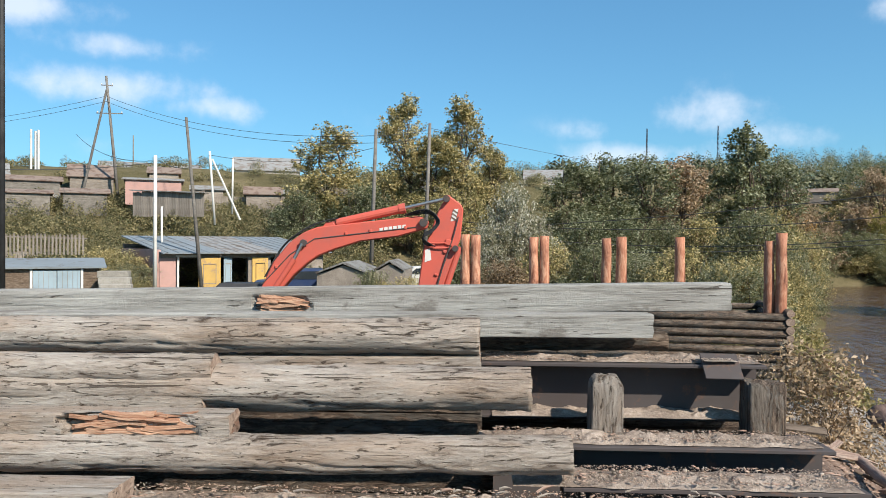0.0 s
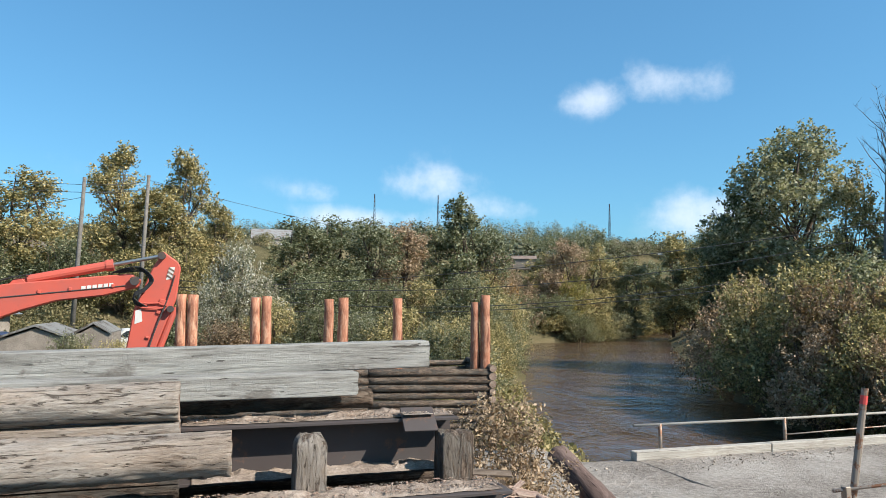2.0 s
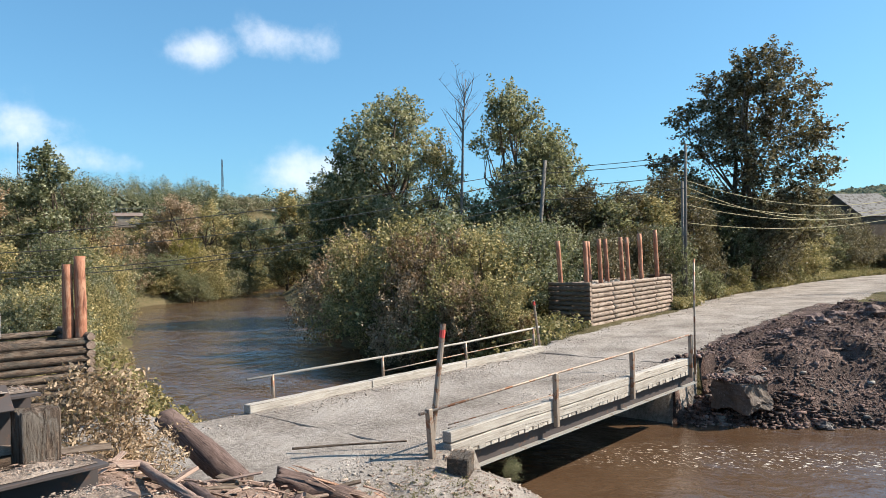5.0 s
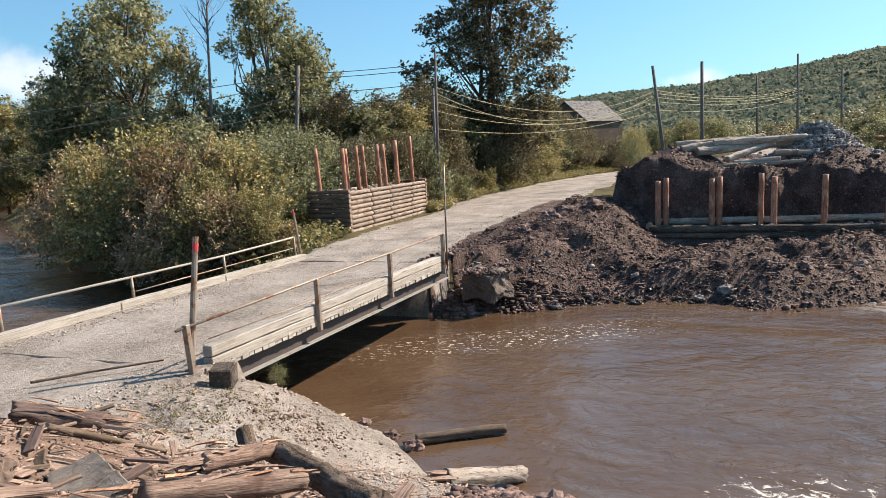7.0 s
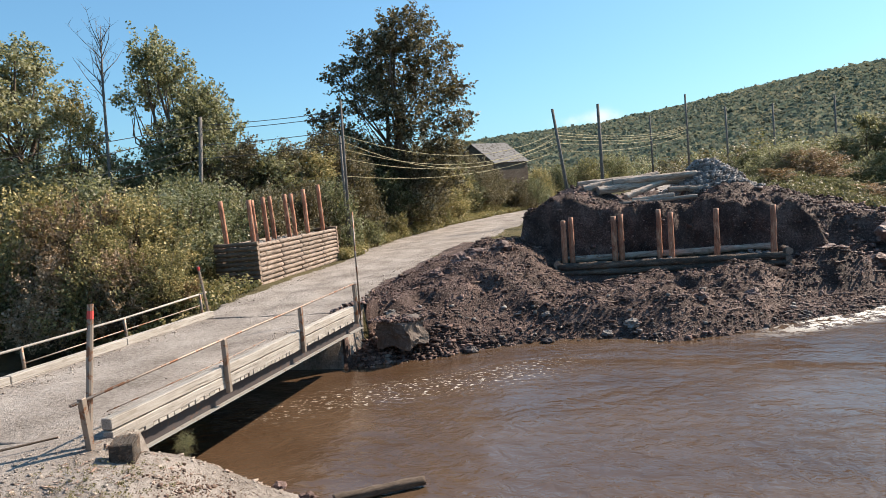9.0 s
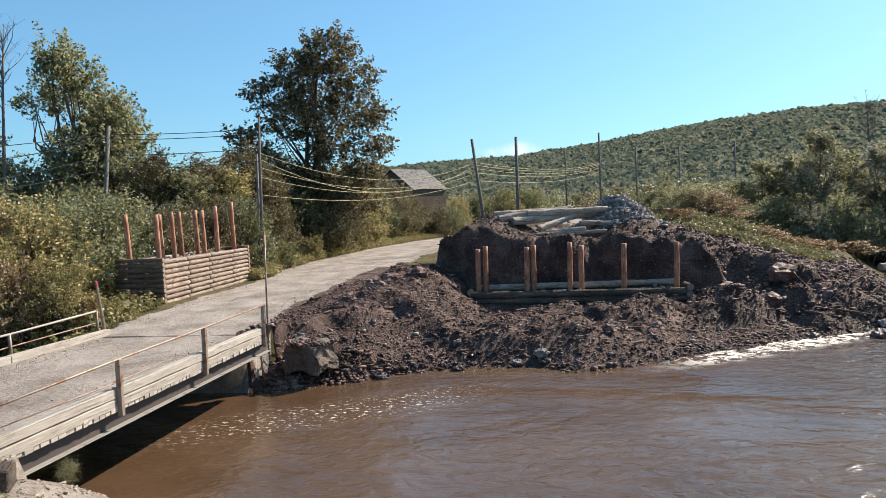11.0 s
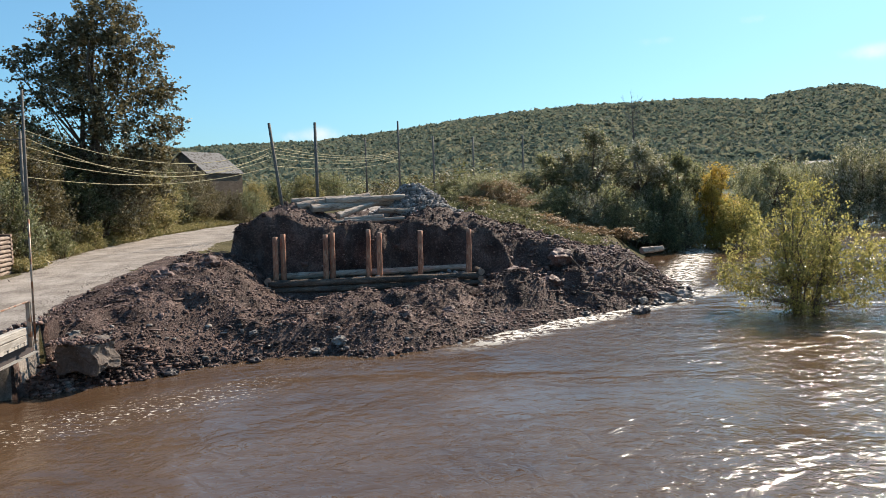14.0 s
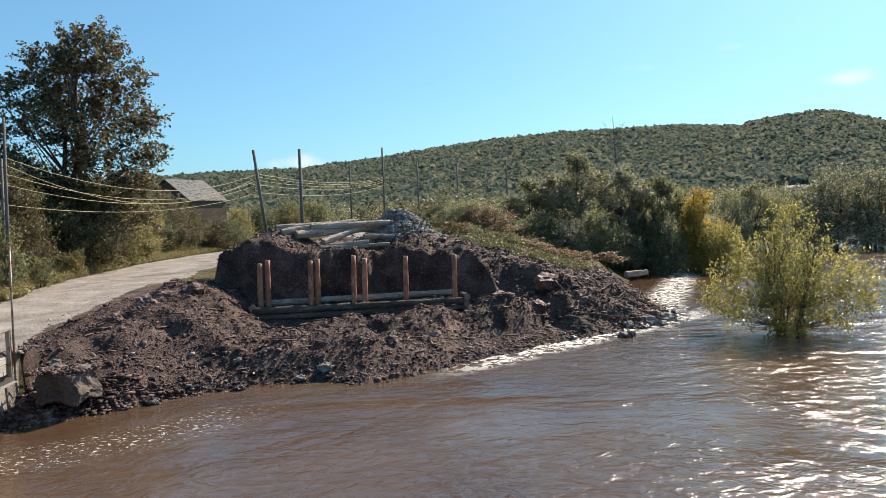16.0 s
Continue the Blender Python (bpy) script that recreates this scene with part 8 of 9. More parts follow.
s = from_shore(p[:, 0], p[:, 1])
k = (s > -0.5) & ~((p[:, 0] > 31.8) & (p[:, 0] < 33.4) & (p[:, 1] > -6.2) & (p[:, 1] < 4.2)) & (p[:, 1] < np.interp(p[:, 0], ROAD_X, ROAD_Y) - 2.6)
p = p[k]
rubble("soil_clod", "dark clods of dug river soil on the bank", p, 0.024 + 0.034 * rng.gamma(0.75, 1.0, len(p)).clip(0, 6), M["clod"], 1, 0.16, 0.75, sharp=True)
p = np.concatenate([spots(rng, 6000, 32.6, 48, -20, 5.5), spots(rng, 7000, 30.5, 43, -18, -6)])
k = height(p[:, 0], p[:, 1]) > 0.3
p = p[k]
rubble("soil_clod", "clods and roots on the cut embankment", p, 0.04 + 0.075 * rng.gamma(0.8, 1.0, len(p)).clip(0, 5), M["clod"], 2, 0.15, sharp=True)
a, r = rng.uniform(0, 6.28, 5200), 2.6 * np.sqrt(rng.uniform(0, 1, 5200))
p = np.stack([38.6 + r * np.cos(a), -3.4 + r * np.sin(a)], 1)
rubble("rubble_heap", "pale grey heap of broken rubble on the embankment", p, 0.05 + 0.08 * rng.gamma(1.0, 1.0, 5200).clip(0, 3), M["ash"], 3, 0.2, sharp=True)
p = spots(rng, 1100, 20.4, 35, -16.5, 9.2)
s = from_shore(p[:, 0], p[:, 1])
p = p[(s > -0.5) & (s < 2.2)]
rubble("stone", "stones at the water's edge", p, 0.05 + 0.075 * rng.gamma(1.0, 1.0, len(p)).clip(0, 3), M["stone"], 4, 0.15, sharp=True)
p = spots(rng, 24000, 20.2, 37, -17.5, 8.6)
s = from_shore(p[:, 0], p[:, 1])
p = p[(s > -0.35) & (s < 0.75)]
rubble("soil_clod", "wet dark lumps along the waterline", p, 0.035 + 0.05 * rng.gamma(0.9, 1.0, len(p)).clip(0, 4), M["wet"], 15, 0.2, 0.7, sharp=True)
p = spots(rng, 5200, 21, 35, -15, 8.2)
p = p[(from_shore(p[:, 0], p[:, 1]) > 0.1) & ~((p[:, 0] > 31.8) & (p[:, 1] > -6.2) & (p[:, 1] < 4.2))]
rubble("wood_litter", "torn roots and twigs in the dug soil", p, 0.03 + 0.035 * rng.gamma(0.9, 1.0, len(p)).clip(0, 4), M["brownlog"], 27, 0.4, 0.35, None, 5.5, True)
p = spots(rng, 1500, 19.9, 22.6, 5.8, 9.6)
rubble("soil_clod", "broken clods and stones at the foot of the bridge end", p, 0.05 + 0.07 * rng.gamma(1.0, 1.0, len(p)).clip(0, 2.5), M["clod"], 14, 0.25, sharp=True)
p = spots(rng, 20000, 2.6, 13, 1.0, 9.6)
s = from_shore(p[:, 0], p[:, 1])
patch = field(p[:, 0], p[:, 1], 1.3, 3, 44)
k = (s > -0.2) & (np.abs(road_off(p[:, 0], p[:, 1])) > 1.7) & (patch > rng.uniform(-0.9, 0.35, len(p))) & (rng.uniform(0, 1, len(p)) < 0.12 + 0.88 * ease(5.2, 7.2, p[:, 0] - 1.2 * ease(4.5, 3.0, p[:, 1]) - 3.0 * ease(3.2, 2.2, p[:, 1])))
p = p[k]
rubble("gravel", "coarse angular gravel on the sandy bank", p, 0.009 + 0.016 * rng.gamma(0.8, 1.0, len(p)).clip(0, 6), M["sandstone"], 5, 0.12, 0.6, sharp=True)
p = spots(rng, 22000, 2.2, 10.2, -2.0, 8.9)
p = p[p[:, 0] < 6.4 + 1.4 * ease(4.5, 3.0, p[:, 1]) + 3.0 * ease(3.2, 2.2, p[:, 1])]
rubble("soil_clod", "reddish brown crumbs of soil on the slope", p, 0.008 + 0.014 * rng.gamma(0.9, 1.0, len(p)).clip(0, 7), M["crumb"], 6, 0.15, sharp=True)
p = spots(rng, 5000, 2.4, 7.4, 1.2, 8.9)
rubble("wood_litter", "litter of reddish wood chips and bark on the slope", p, 0.014 + 0.017 * rng.gamma(0.9, 1.0, len(p)).clip(0, 4), M["chaff"], 16, 0.25, 0.2, None, 3.6, sharp=True)
p = spots(rng, 3000, 5.4, 9.8, 2.6, 8.6)
rubble("wood_litter", "dry twigs and chips strewn over the sandy bank", p, 0.012 + 0.012 * rng.gamma(0.9, 1.0, len(p)).clip(0, 4), M["chaff"], 18, 0.25, 0.2, None, 4.0, True)
p = spots(rng, 1100, 5.2, 12.0, 2.4, 8.8)
p = p[(from_shore(p[:, 0], p[:, 1]) > 0.05) & (np.abs(road_off(p[:, 0], p[:, 1])) > 2.6)]
rubble("gravel", "flat angular chips of stone and clay on the sandy bank", p, 0.02 + 0.025 * rng.gamma(0.8, 1.0, len(p)).clip(0, 5), M["grit"], 25, 0.12, 0.4, None, 1.5, True)
p = spots(rng, 1500, 7.4, 9.9, 0.9, 3.3)
rubble("soil_clod", "dark wet lumps of soil at the near water's edge", p, 0.03 + 0.05 * rng.gamma(0.9, 1.0, len(p)).clip(0, 4), M["clod"], 26, 0.1, 0.6, sharp=True)
p = np.stack([rng.normal(9.3, 0.6, 900), rng.normal(6.6, 0.35, 900)], 1)
rubble("soil_clod", "patch of dark soil crumbs on the sandy bank", p, 0.012 + 0.02 * rng.gamma(0.9, 1.0, len(p)).clip(0, 4), M["crumb"], 19, 0.2, sharp=True)
for q, (n_q, x0, x1, y0, y1, z_q) in enumerate([(1800, 0.15, 2.24, 6.0, 6.32, 4.27), (1800, 0.2, 2.4, 5.36, 5.66, 3.83), (2200, 0.6, 2.36, 4.78, 5.12, 3.735), (5000, -2.8, 2.6, 4.36, 4.8, 3.67), (260, 1.76, 1.98, 5.87, 6.0, 4.30), (2600, 0.0, 2.6, 3.88, 4.4, 3.65)]):
    p = spots(rng, n_q, x0, x1, y0, y1)
    rubble("gravel", "crumbs of dry soil and gravel on the old girders", p, 0.004 + 0.0045 * rng.gamma(0.8, 1.0, n_q).clip(0, 6), M["grit"], 60 + q, 0.2, 0.7, z_q, sharp=True)
    if q != 4:
        p = spots(rng, n_q // 4, x0, x1, y0, y1)
        rubble("wood_litter", "wood chips strewn on the old girders", p, 0.005 + 0.005 * rng.gamma(1.0, 1.0, len(p)).clip(0, 5), M["chaff"], 70 + q, 0.3, 0.25, z_q, 3.4, sharp=True)
p = np.stack([rng.uniform(-10, 60, 3500), rng.uniform(-1, 1, 3500)], 1)
p[:, 1] = np.interp(p[:, 0], ROAD_X, ROAD_Y) + np.sign(p[:, 1]) * (1.9 + road_half(p[:, 0]) + np.abs(rng.normal(size=3500)) * 0.9)
p = p[(p[:, 0] < 9.2) | (p[:, 0] > 21)]
rubble("gravel", "loose gravel along the road edges", p, 0.015 + 0.02 * rng.gamma(1.0, 1.0, len(p)).clip(0, 4), M["sandstone"], 7, 0.1, sharp=True)
p = np.concatenate([np.stack([rng.uniform(9.8, 20.4, 1500), 8.95 + np.abs(rng.normal(size=1500)) * 0.45], 1), np.stack([rng.uniform(9.8, 20.4, 1500), 14.0 - np.abs(rng.normal(size=1500)) * 0.45], 1)])
rubble("gravel", "loose gravel and dust along the bridge kerbs", p, 0.010 + 0.013 * rng.gamma(1.0, 1.0, len(p)).clip(0, 4), M["sandstone"], 71, 0.2, 0.6, 1.785, 1.0, True)
p = spots(rng, 700, 29.4, 39.7, 0.35, 1.7)
p[:, 1] += 16.75 + 0.085 * (p[:, 0] - 29.1)
p_top = rubble("crib_stone", "stones filling the log crib", p, rng.uniform(0.12, 0.3, len(p)), M["stone"], 8, 0.1)
p_top.location.z = 1.75
p = spots(rng, 420, 32.3, 33.4, -5.4, 3.6)
rubble("crib_stone", "pale stones lying on the abutment crib", p, 0.06 + 0.09 * rng.gamma(1.0, 1.0, len(p)).clip(0, 2.5), M["ash"], 9, 0.35, sharp=True)


def rock(x, y, size, mat, seed, label, z=None, squash=0.7):
    bm = bmesh.new()
    bmesh.ops.create_icosphere(bm, subdivisions=3, radius=size * 0.5)
    for v in bm.verts:
        d = noise.fractal(v.co * (2.6 / size) + Vector((seed * 3.7, seed, 0)), 0.6, 2.2, 5) * 0.26 * size
        v.co += v.co.normalized() * d
        v.co.z *= squash
    ob = link("rock", bm, mat)
    ob.matrix_world = pose(x, y, (max(ground_z(x, y), 0) if z is None else z) + size * 0.04, 0, 0, seed * 50)
    return tagged(ob, label, "rock", "rocks on the banks")


for i, (x, y, size, mat) in enumerate([(24.4, 0.5, 0.5, "stone"), (24.1, 1.3, 0.32, "stone"), (30.9, -13.9, 0.8, "stone"), (31.9, -14.6, 0.6, "clod"), (30.2, -12.6, 0.45, "stone"), (11.5, 6.1, 0.3, "clod"), (11.2, 5.5, 0.38, "clod"),
                                       (12.0, 6.9, 0.25, "clod"), (27.6, 8.0, 0.6, "clod"), (29.0, 7.3, 0.8, "clod"), (30.4, 6.9, 0.7, "clod"), (26.4, 7.6, 0.4, "clod"), (23.2, 8.5, 0.35, "stone"),
                                       (31.0, 5.9, 0.9, "clod"), (32.6, -7.6, 1.0, "clod"), (31.4, -8.8, 0.8, "clod"), (33.2, -9.8, 1.1, "clod"), (32.0, -11.2, 0.8, "clod"), (25.6, -1.8, 0.5, "clod"), (27.0, -3.6, 0.6, "clod"), (25.0, 3.4, 0.3, "stone"), (28.3, -11.7, 0.75, "wet"), (26.2, -5.1, 0.4, "wet"), (30.6, -14.3, 0.6, "stone"), (31.7, -15.2, 0.8, "stone"), (30.0, -13.2, 0.5, "wet"), (32.8, -15.9, 0.7, "wet"), (28.4, -9.4, 0.35, "wet"), (22.6, 5.6, 0.5, "wet"), (23.6, 3.2, 0.4, "wet")]):
    rock(x, y, size, M[mat], i + 1, "wet grey boulder on the bank" if mat in ("stone", "wet") else "lump of dark soil on the bank")

for i, (x, y, size) in enumerate([(9.35, 1.55, 0.35), (9.6, 1.2, 0.26), (8.9, 1.9, 0.45), (8.2, 2.2, 0.5), (9.1, 0.7, 0.3), (7.6, 2.5, 0.4)]):
    rock(x, y, size, M["clod"], 40 + i, "dark lump of wet soil at the near bank", max(ground_z(x, y), 0.02))

# concrete end block of the bridge across the river
bm = bmesh.new()
box(bm, (0.9, 1.35, 0.85), None, 0.015)
bmesh.ops.subdivide_edges(bm, edges=bm.edges[:], cuts=9, use_grid_fill=True)
for v in bm.verts:
    v.co += noise.noise_vector(v.co * 1.7) * 0.16 + noise.noise_vector(v.co * 5.0) * 0.07 + noise.noise_vector(v.co * 12.0) * 0.03
blk = link("concrete_block", bm, M["soiled"])
blk.matrix_world = pose(22.0, 7.75, 0.86, 3, -3, -18)
tagged(blk, "broken concrete abutment block beside the bridge", "concrete block")
p = spots(rng, 420, 21.45, 22.5, 7.0, 8.7)
rubble("soil_clod", "soil and gravel heaped on the abutment block", p, 0.03 + 0.06 * rng.gamma(1.0, 1.0, len(p)).clip(0, 3), M["clod"], 23, 0.1, 0.7, 1.29, sharp=True)
p = spots(rng, 420, 20.6, 23.4, 4.4, 7.0)
rubble("wood_litter", "torn roots and broken boards washed against the bank", p, 0.05 + 0.06 * rng.gamma(1.0, 1.0, len(p)).clip(0, 2.5), M["clod"], 24, 0.5, 0.6, None, 2.6, sharp=True)
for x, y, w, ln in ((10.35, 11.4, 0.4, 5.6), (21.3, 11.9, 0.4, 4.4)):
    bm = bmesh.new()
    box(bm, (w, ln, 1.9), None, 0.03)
    ob = link("abutment_wall", bm, M["shaded_concrete"])
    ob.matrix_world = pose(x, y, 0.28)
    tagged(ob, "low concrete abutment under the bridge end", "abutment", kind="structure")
bm = bmesh.new()
box(bm, (0.42, 0.36, 0.34), None, 0.02)
ob = link("wooden_block", bm, M["grim"])
ob.matrix_world = pose(9.2, 7.84, ground_z(9.2, 7.84) + 0.13, 3, -4, 25)
tagged(ob, "dark squared wooden block by the bridge", "block")


def loose_log(label, a, b, r0, r1, mat, seed, broken=False):
    """A log lying about, one end torn into splinters where broken."""
    a, b = Vector(a), Vector(b)
    me = timber("log", (b - a).length, r0, r1 / r0, seed, False, 0.15 * r0, 32, 0.05, None, 0, 0.05 if broken else 0.0)
    ob = put_mesh("loose_log", me, [mat, M["cut"]])
    ob.matrix_world = along(a, b, seed)
    tagged(ob, label, "log", "loose logs")
    if broken:
        rr = random.Random(seed)
        ln = (b - a).length
        for k in range(9):
            an, q = rr.uniform(0, 6.28), rr.uniform(0.2, 0.8) * r1
            bm = bmesh.new()
            y, z = math.cos(an) * q, math.sin(an) * q
            w = rr.uniform(0.2, 0.4) * r1
            tip = rr.uniform(0.15, 0.5)
            tube(bm, [(ln - 0.1, y, z), (ln + tip * 0.5, y * 1.1, z), (ln + tip, y * 1.2 + rr.uniform(-0.03, 0.03), z)], [w, w * 0.7, w * 0.1], 4)
            part("splinter", bm, M["rotten"], ob)
    return ob


def on(x, y, up):
    return (x, y, ground_z(x, y) + up)


loose_log("thick dark brown log propped on the debris", (5.47, 8.35, 2.28), (5.13, 9.68, 3.06), 0.17, 0.155, M["brownlog"], 1)
loose_log("short broken log with orange splinters", on(5.3, 7.4, 0.12), on(5.95, 6.85, 0.12), 0.13, 0.13, M["brownlog"], 2, True)
loose_log("short dark log end in the debris", on(5.9, 8.6, 0.12), on(6.1, 8.1, 0.12), 0.12, 0.12, M["bark"], 3)
loose_log("thin stick lying on the slope", on(5.0, 6.5, 0.05), on(6.2, 6.2, 0.06), 0.035, 0.025, M["bark"], 4)
loose_log("dark log lying down the slope", (5.53, 4.21, 2.44), (4.3, 2.44, 2.74), 0.115, 0.11, M["barky"], 5)
loose_log("reddish brown rotten log on the slope", (3.55, 3.78, 3.00), (4.62, 3.27, 2.68), 0.09, 0.085, M["redlog"], 6)
loose_log("splintered pale log on the slope", (5.37, 4.09, 2.52), (4.3, 3.95, 2.88), 0.075, 0.07, M["redlog"], 7, True)
loose_log("long thin dark pole leaning on the debris", (2.75, 4.3, 3.5), (3.5, 7.0, 3.25), 0.05, 0.04, M["rotten"], 8)
loose_log("thin brown pole lying on the slope", (2.95, 4.2, 3.38), (3.75, 6.6, 3.05), 0.07, 0.06, M["brownlog"], 9)
loose_log("waterlogged dark log at the water's edge", (11.3, 5.5, 0.08), (12.2, 4.1, 0.10), 0.10, 0.08, M["bark"], 10)
loose_log("broken log with a pale end in the shallows", (10.5, 3.30, 0.08), (9.0, 3.98, 0.62), 0.12, 0.12, M["weathered"], 11, True)
loose_log("short stump at the bank", (5.55, 4.45, 2.2), (5.75, 4.7, 2.52), 0.085, 0.08, M["barky"], 12)
loose_log("thin branch lying on the road edge", (8.0, 10.7, 1.84), (9.4, 9.25, 1.9), 0.022, 0.015, M["bark"], 13)
for i, (a, b, r) in enumerate([((36.0, 2.6, 4.75), (37.6, -1.0, 5.15), 0.14), ((35.9, 1.9, 4.62), (37.9, -2.2, 4.82), 0.15), ((36.4, 1.2, 4.95), (37.6, -2.8, 5.05), 0.13), ((35.6, 0.6, 4.2), (37.4, -1.4, 4.85), 0.12),
                               ((36.7, 2.9, 4.98), (37.3, 0.2, 5.1), 0.12), ((35.3, -1.6, 4.15), (35.5, 0.3, 4.05), 0.08), ((36.2, -1.4, 4.4), (36.4, -3.0, 4.35), 0.10), ((35.2, -2.6, 4.0), (35.3, 0.9, 3.95), 0.07)]):
    loose_log("pale peeled log in the pile on the embankment", a, b, r * 1.25, r * 1.1, M["crib"], 20 + i)
loose_log("long dark timber lying on the abutment crib", (33.15, 3.4, 1.66), (33.1, -5.4, 1.72), 0.14, 0.13, M["crib"], 31)
loose_log("pale log lying at the downstream bank", (45.4, -18.9, 0.9), (46.0, -20.6, 0.95), 0.2, 0.18, M["crib"], 32)
rs = random.Random(17)
for i in range(26):
    x, y = rs.uniform(30.4, 33.5), rs.uniform(-15.6, -9.5)
    an, ln = rs.uniform(-2.2, -0.6), rs.uniform(0.5, 1.5)
    a, b = on(x, y, 0.12), on(x + math.cos(an) * ln, y + math.sin(an) * ln, 0.10)
    loose_log("dark root or branch washed onto the point", a, (b[0], b[1], max(b[2], 0.05)), rs.uniform(0.03, 0.07), 0.025, M["barky"], 60 + i)
rs = random.Random(9)
for i in range(300):
    x, y = rs.uniform(2.9, 6.8), rs.uniform(2.6, 8.6)
    if i > 220:
        x, y = rs.uniform(4.6, 6.6), rs.uniform(7.0, 9.4)
    an, ln = rs.uniform(0, 6.28), rs.uniform(0.12, 0.8) * rs.uniform(0.5, 1)
    g0 = Vector(on(x, y, 0.05))
    g1 = Vector((x + math.cos(an) * ln, y + math.sin(an) * ln, 0))
    g1.z = ground_z(g1.x, g1.y) + rs.uniform(0.03, 0.28 if i % 7 == 0 else 0.07)
    bm = bmesh.new()
    w = rs.uniform(0.008, 0.03)
    tube(bm, [g0, g0.lerp(g1, 0.6) + Vector((0, 0, 0.01)), g1], [w, w * 0.8, w * 0.2], 5)
    c = link("wood_splinter", bm, M["rotten"] if i % 3 else M["bark"])
    tagged(c, "torn splinter of orange-brown wood on the slope", "splinter", "wood splinters")
for i, (a, b, r) in enumerate([((5.37, 4.09, 2.52), (4.3, 3.95, 2.88), 0.09), ((3.55, 3.78, 3.00), (4.62, 3.27, 2.68), 0.10), (on(5.5, 7.2, 0.12), on(6.3, 6.6, 0.1), 0.13)]):
    a, b = Vector(a), Vector(b)
    g = tagged(empty("split_wood", Matrix.Translation(a)), "torn orange fibres standing off a broken log", "split wood", "wood splinters")
    inv = g.matrix_world.inverted()
    for k in range(20):
        f = rs.random()
        c = a.lerp(b, f) + Vector((rs.gauss(0, r * 0.7), rs.gauss(0, r * 0.7), abs(rs.gauss(0, r * 0.6)) + 0.3 * r))
        d = ((b - a).normalized() + Vector((rs.gauss(0, 0.12), rs.gauss(0, 0.12), rs.gauss(0, 0.10)))) * rs.uniform(0.12, 0.5) * (1 if k % 3 else -1)
        w = rs.uniform(0.006, 0.018)
        bm = bmesh.new()
        tube(bm, [c, c + 0.6 * d + Vector((0, 0, rs.uniform(-0.01, 0.02))), c + d], [w, w * 0.75, w * 0.15], 4)
        bm.transform(inv)
        part("splinter", bm, M["torn" if k % 5 == 0 else "rotten"], g)
for i in range(110):
    x, y = rs.uniform(2.6, 6.7), rs.uniform(2.6, 8.8)
    bm = rough_box(rs.uniform(0.15, 0.6), rs.uniform(0.05, 0.14), rs.uniform(0.012, 0.035), 4, 0.02, i, 0.004)
    c = link("bark_piece", bm, M[("rotten", "bark", "rotten", "brownlog")[i % 4]])
    c.matrix_world = pose(x, y, ground_z(x, y) + 0.05, rs.uniform(-25, 25), rs.uniform(-20, 25), rs.uniform(0, 360))
    tagged(c, "torn piece of bark and rotten board on the slope", "bark", "bark pieces")
bm = bmesh.new()
box(bm, (2.1, 0.42, 0.08), Matrix.Translation((1.05, 0, 0)), 0.01)
bmesh.ops.subdivide_edges(bm, edges=bm.edges[:], cuts=7, use_grid_fill=True)
for v in bm.verts:
    v.co += noise.noise_vector(v.co * 3.0) * 0.03 + noise.noise_vector(v.co * 11) * 0.012
ob = link("concrete_slab", bm, M["slab"])
ob.matrix_world = along(on(3.38, 3.95, 0.07), on(4.62, 5.75, 0.07), radians(-14))
tagged(ob, "thin pale concrete slab on the soil slope", "slab")


# ---- details of the timber heap ----
def stub_post(label, x0, x1, y, z0, z1, seed, dome, mat="stub"):
    w = x1 - x0
    me = timber("stub_post", z1 - z0, (w, w * 0.9), 0.98, seed, True, 0.016, 64, 0.02, None, dome, 0.02, 0.0)
    ob = put_mesh("stub_post", me, [M[mat], M[mat]])
    ob.matrix_world = pose((x0 + x1) / 2, y + w * 0.4, z0, 0, -90, 0) @ pose(0, 0, 0, 90, 0, 0)
    tagged(ob, label, "post", "old timber stubs")


stub_post("old weathered timber stub with a rotten top", 0.89, 1.12, 5.58, 3.5, 4.23, 1, 0.14)
stub_post("old cracked timber stub with a bolted notch", 2.03, 2.29, 5.68, 3.5, 4.18, 2, 0.05, "barky")


def strip_soil(label, x0, x1, y0, y1, z, thick, mat, seed):
    """A thin uneven layer of soil and chips lying on steel."""
    nx, ny = max(4, int((x1 - x0) / 0.05)), max(3, int((y1 - y0) / 0.05))
    bm = bmesh.new()
    g = []
    for i in range(nx + 1):
        row = []
        for j in range(ny + 1):
            x, y = x0 + (x1 - x0) * i / nx, y0 + (y1 - y0) * j / ny
            edge = min(1, 4 * min(j, ny - j) / ny, 6 * min(i, nx - i) / nx)
            h = thick * edge * (0.55 + 0.9 * noise.noise(Vector((x * 5, y * 5, seed))) + 0.5 * noise.noise(Vector((x * 17, y * 17, seed))))
            row.append(bm.verts.new((x, y + 0.03 * noise.noise(Vector((x * 6, seed, 0))), z + max(h, 0.004))))
        g.append(row)
    for i in range(nx):
        for j in range(ny):
            bm.faces.new((g[i][j], g[i + 1][j], g[i + 1][j + 1], g[i][j + 1]))
    tagged(link("soil_layer", bm, mat, None, False), label, "soil", kind="stuff")


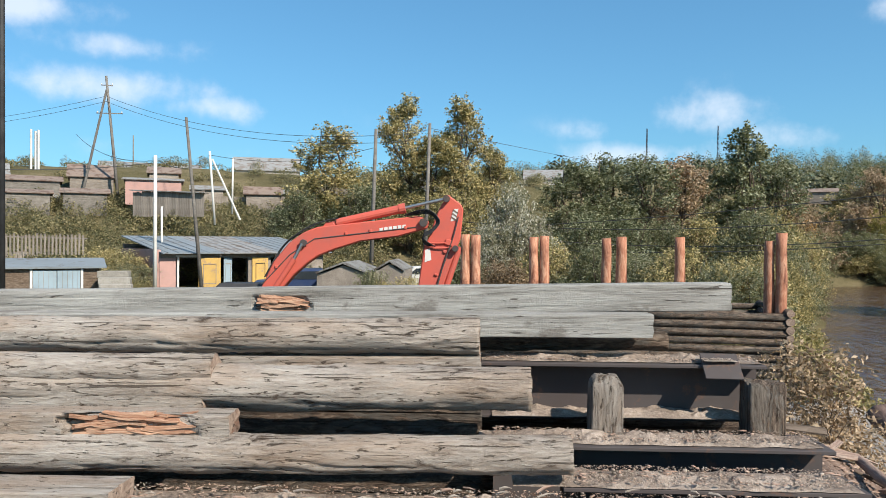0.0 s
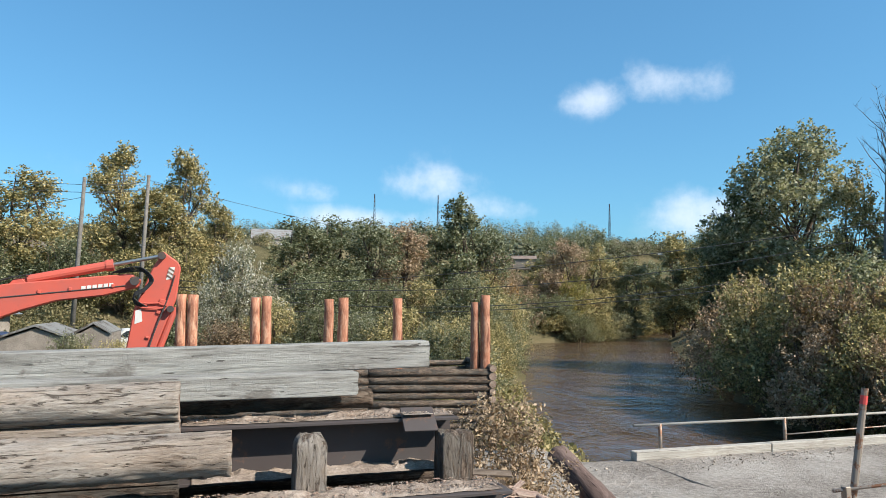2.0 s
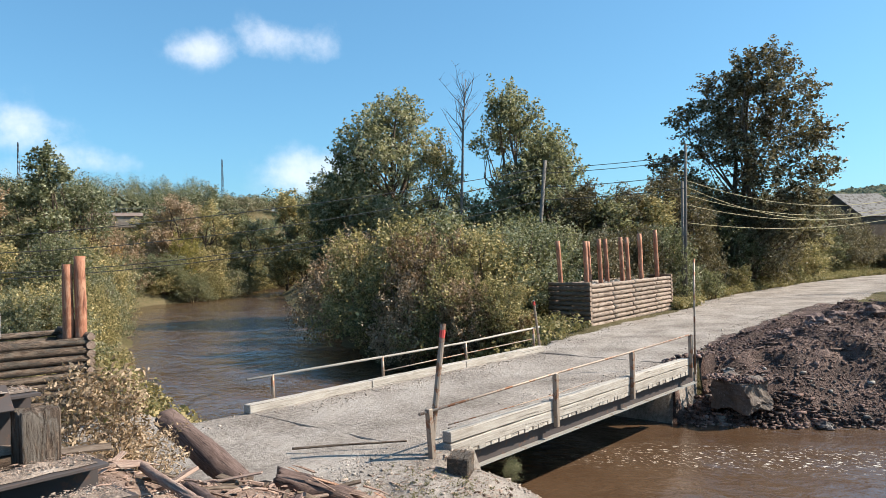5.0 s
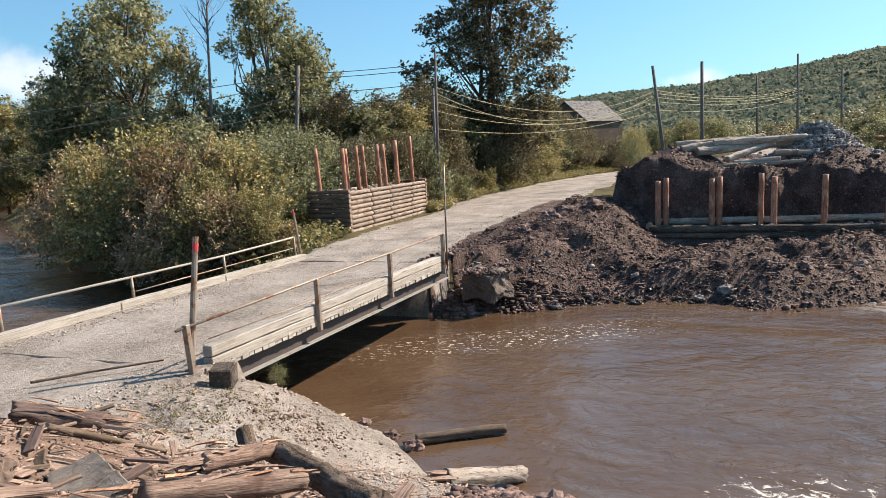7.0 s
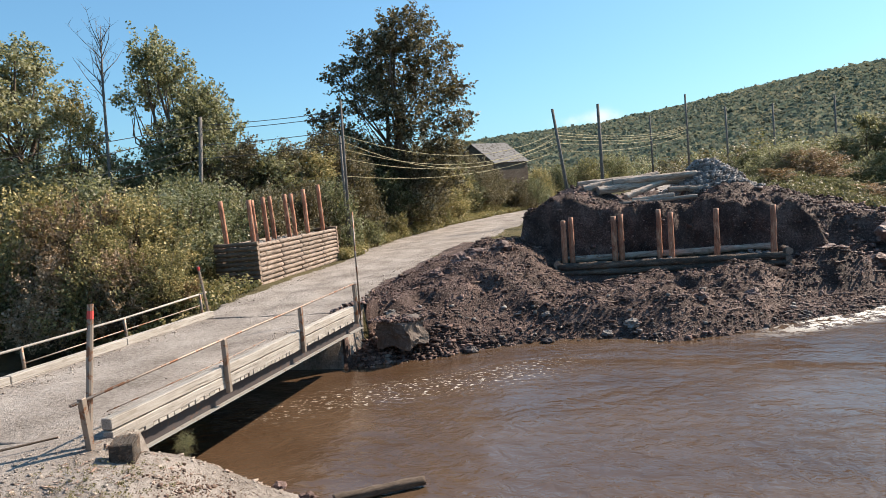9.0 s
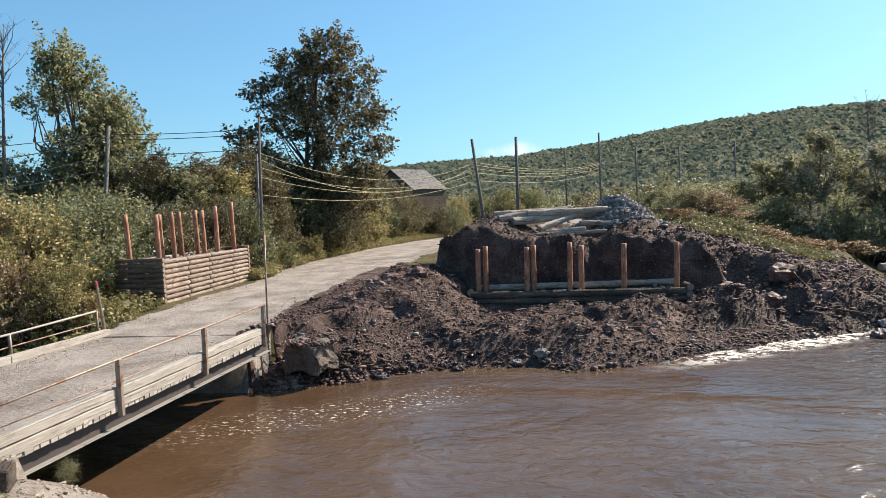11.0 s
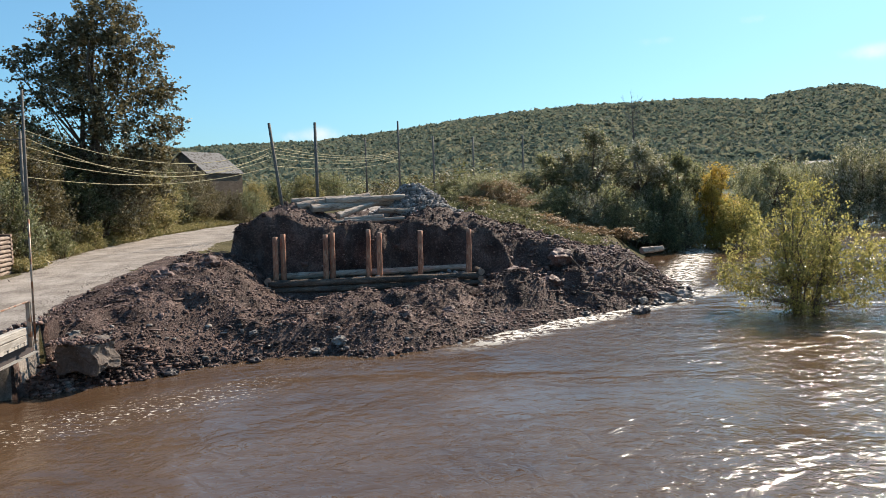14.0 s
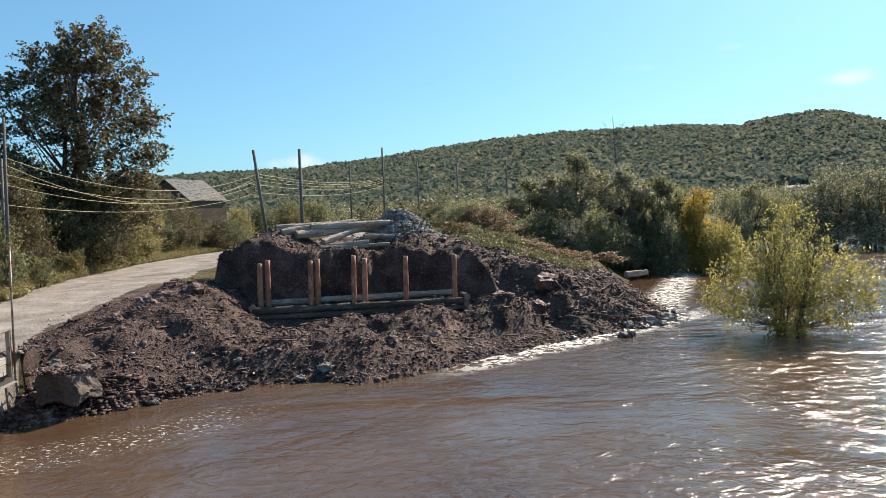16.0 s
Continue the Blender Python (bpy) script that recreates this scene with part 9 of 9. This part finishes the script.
strip_soil("dry soil lying on the girder flange", 0.12, 2.24, 6.0, 6.32, 4.252, 0.05, M["dust"], 1)
strip_soil("dry soil and chips between the girders", 0.1, 2.4, 5.35, 5.66, 3.802, 0.06, M["dust"], 2)
strip_soil("wood chips and soil on the lower girder", 0.3, 2.36, 4.78, 5.12, 3.702, 0.05, M["dust"], 3)
strip_soil("soil on the bottom flange", 0.2, 2.2, 5.86, 6.3, 3.86, 0.05, M["dust"], 4)
strip_soil("wood chips along the deck edge", -3.5, 2.6, 4.36, 4.8, 3.62, 0.05, M["dust"], 5)
strip_soil("dry soil spread over the deck plate", 0.0, 2.62, 3.86, 4.42, 3.612, 0.07, M["dust"], 7)
bm = bmesh.new()
box(bm, (6.4, 0.95, 0.06), Matrix.Translation((-0.6, 4.35, 3.58)), 0.01)
ob = link("deck_plate", bm, M["steel"])
tagged(ob, "rusty deck plate under wood chips", "plate")
bm = bmesh.new()
box(bm, (0.27, 0.26, 0.015), None, 0.003)
ob = link("steel_plate", bm, M["steel"])
ob.matrix_world = pose(1.90, 5.90, 4.25, 36, 0, -4)
tagged(ob, "bent steel plate with gravel on the girder", "plate")
strip_soil("gravel caked on the bent plate", 1.78, 2.02, 5.88, 6.02, 4.285, 0.03, M["grit"], 6)


def gash(label_parent, x0, x1, y, z0, z1, count, seed, mat="torn"):
    """Torn splinters standing out of a broken beam."""
    rr = random.Random(seed)
    g = tagged(empty("split_wood", pose((x0 + x1) / 2, y, (z0 + z1) / 2)), label_parent, "split wood", "timber heap")
    inv = g.matrix_world.inverted()
    for k in range(count):
        z = z0 + (z1 - z0) * (k + rr.uniform(0.1, 0.9)) / count
        for q in range(5):
            ln = rr.uniform(0.10, 0.34)
            xa = rr.uniform(x0, x1 - ln * 0.7)
            hh = rr.uniform(0.8, 2.6) * (z1 - z0) / count
            bm = rough_box(ln, rr.uniform(0.02, 0.045), hh, 5, 0.012, rr.random() * 9, 0.002)
            for v in bm.verts:
                f = v.co.x / ln
                v.co.z = v.co.z * (1 - 0.75 * f**3) + 0.01 * math.sin(4 * f + k)
            turn = 180 if rr.random() < 0.35 else 0
            bm.transform(inv @ pose(xa + (ln if turn else 0), y + rr.uniform(-0.008, 0.03), z, 0, rr.uniform(-4, 4), turn + rr.uniform(-7, 7)))
            part("splinter", bm, M[mat], g)


gash("orange torn gash in the long grey beam", -1.74, -1.36, 6.305, 4.565, 4.70, 9, 1)
gash("orange rotten heart of the broken beam", -2.42, -1.70, 4.775, 3.955, 4.10, 10, 2)
bm = bmesh.new()
tube(bm, [(-2.62, 4.28, 3.72), (-2.62, 4.27, 4.0)], [0.012, 0.012], 8)
tube(bm, [(-2.62, 4.27, 4.0), (-2.62, 4.27, 4.015)], [0.022, 0.022], 8)
tagged(link("iron_spike", bm, M["steel"]), "rusty iron spike standing in the plank", "spike")
rr = random.Random(31)
for k in range(70):
    x, y = rr.uniform(-3.0, 2.3), rr.uniform(4.3, 4.72)
    an, ln = rr.uniform(-0.6, 0.6), rr.uniform(0.04, 0.13)
    bm = bmesh.new()
    w = rr.uniform(0.004, 0.010)
    tube(bm, [(0, 0, 0), (ln * 0.5, 0, w), (ln, 0, 0)], [w, w, w * 0.3], 4)
    ob = link("wood_chip", bm, M["rotten"] if k % 3 == 0 else M["weathered"])
    ob.matrix_world = pose(x, y, 3.69 + rr.uniform(0, 0.03), rr.uniform(-20, 20), rr.uniform(-15, 15), math.degrees(an))
    tagged(ob, "loose wood chip on the deck edge", "chip", "wood chips")
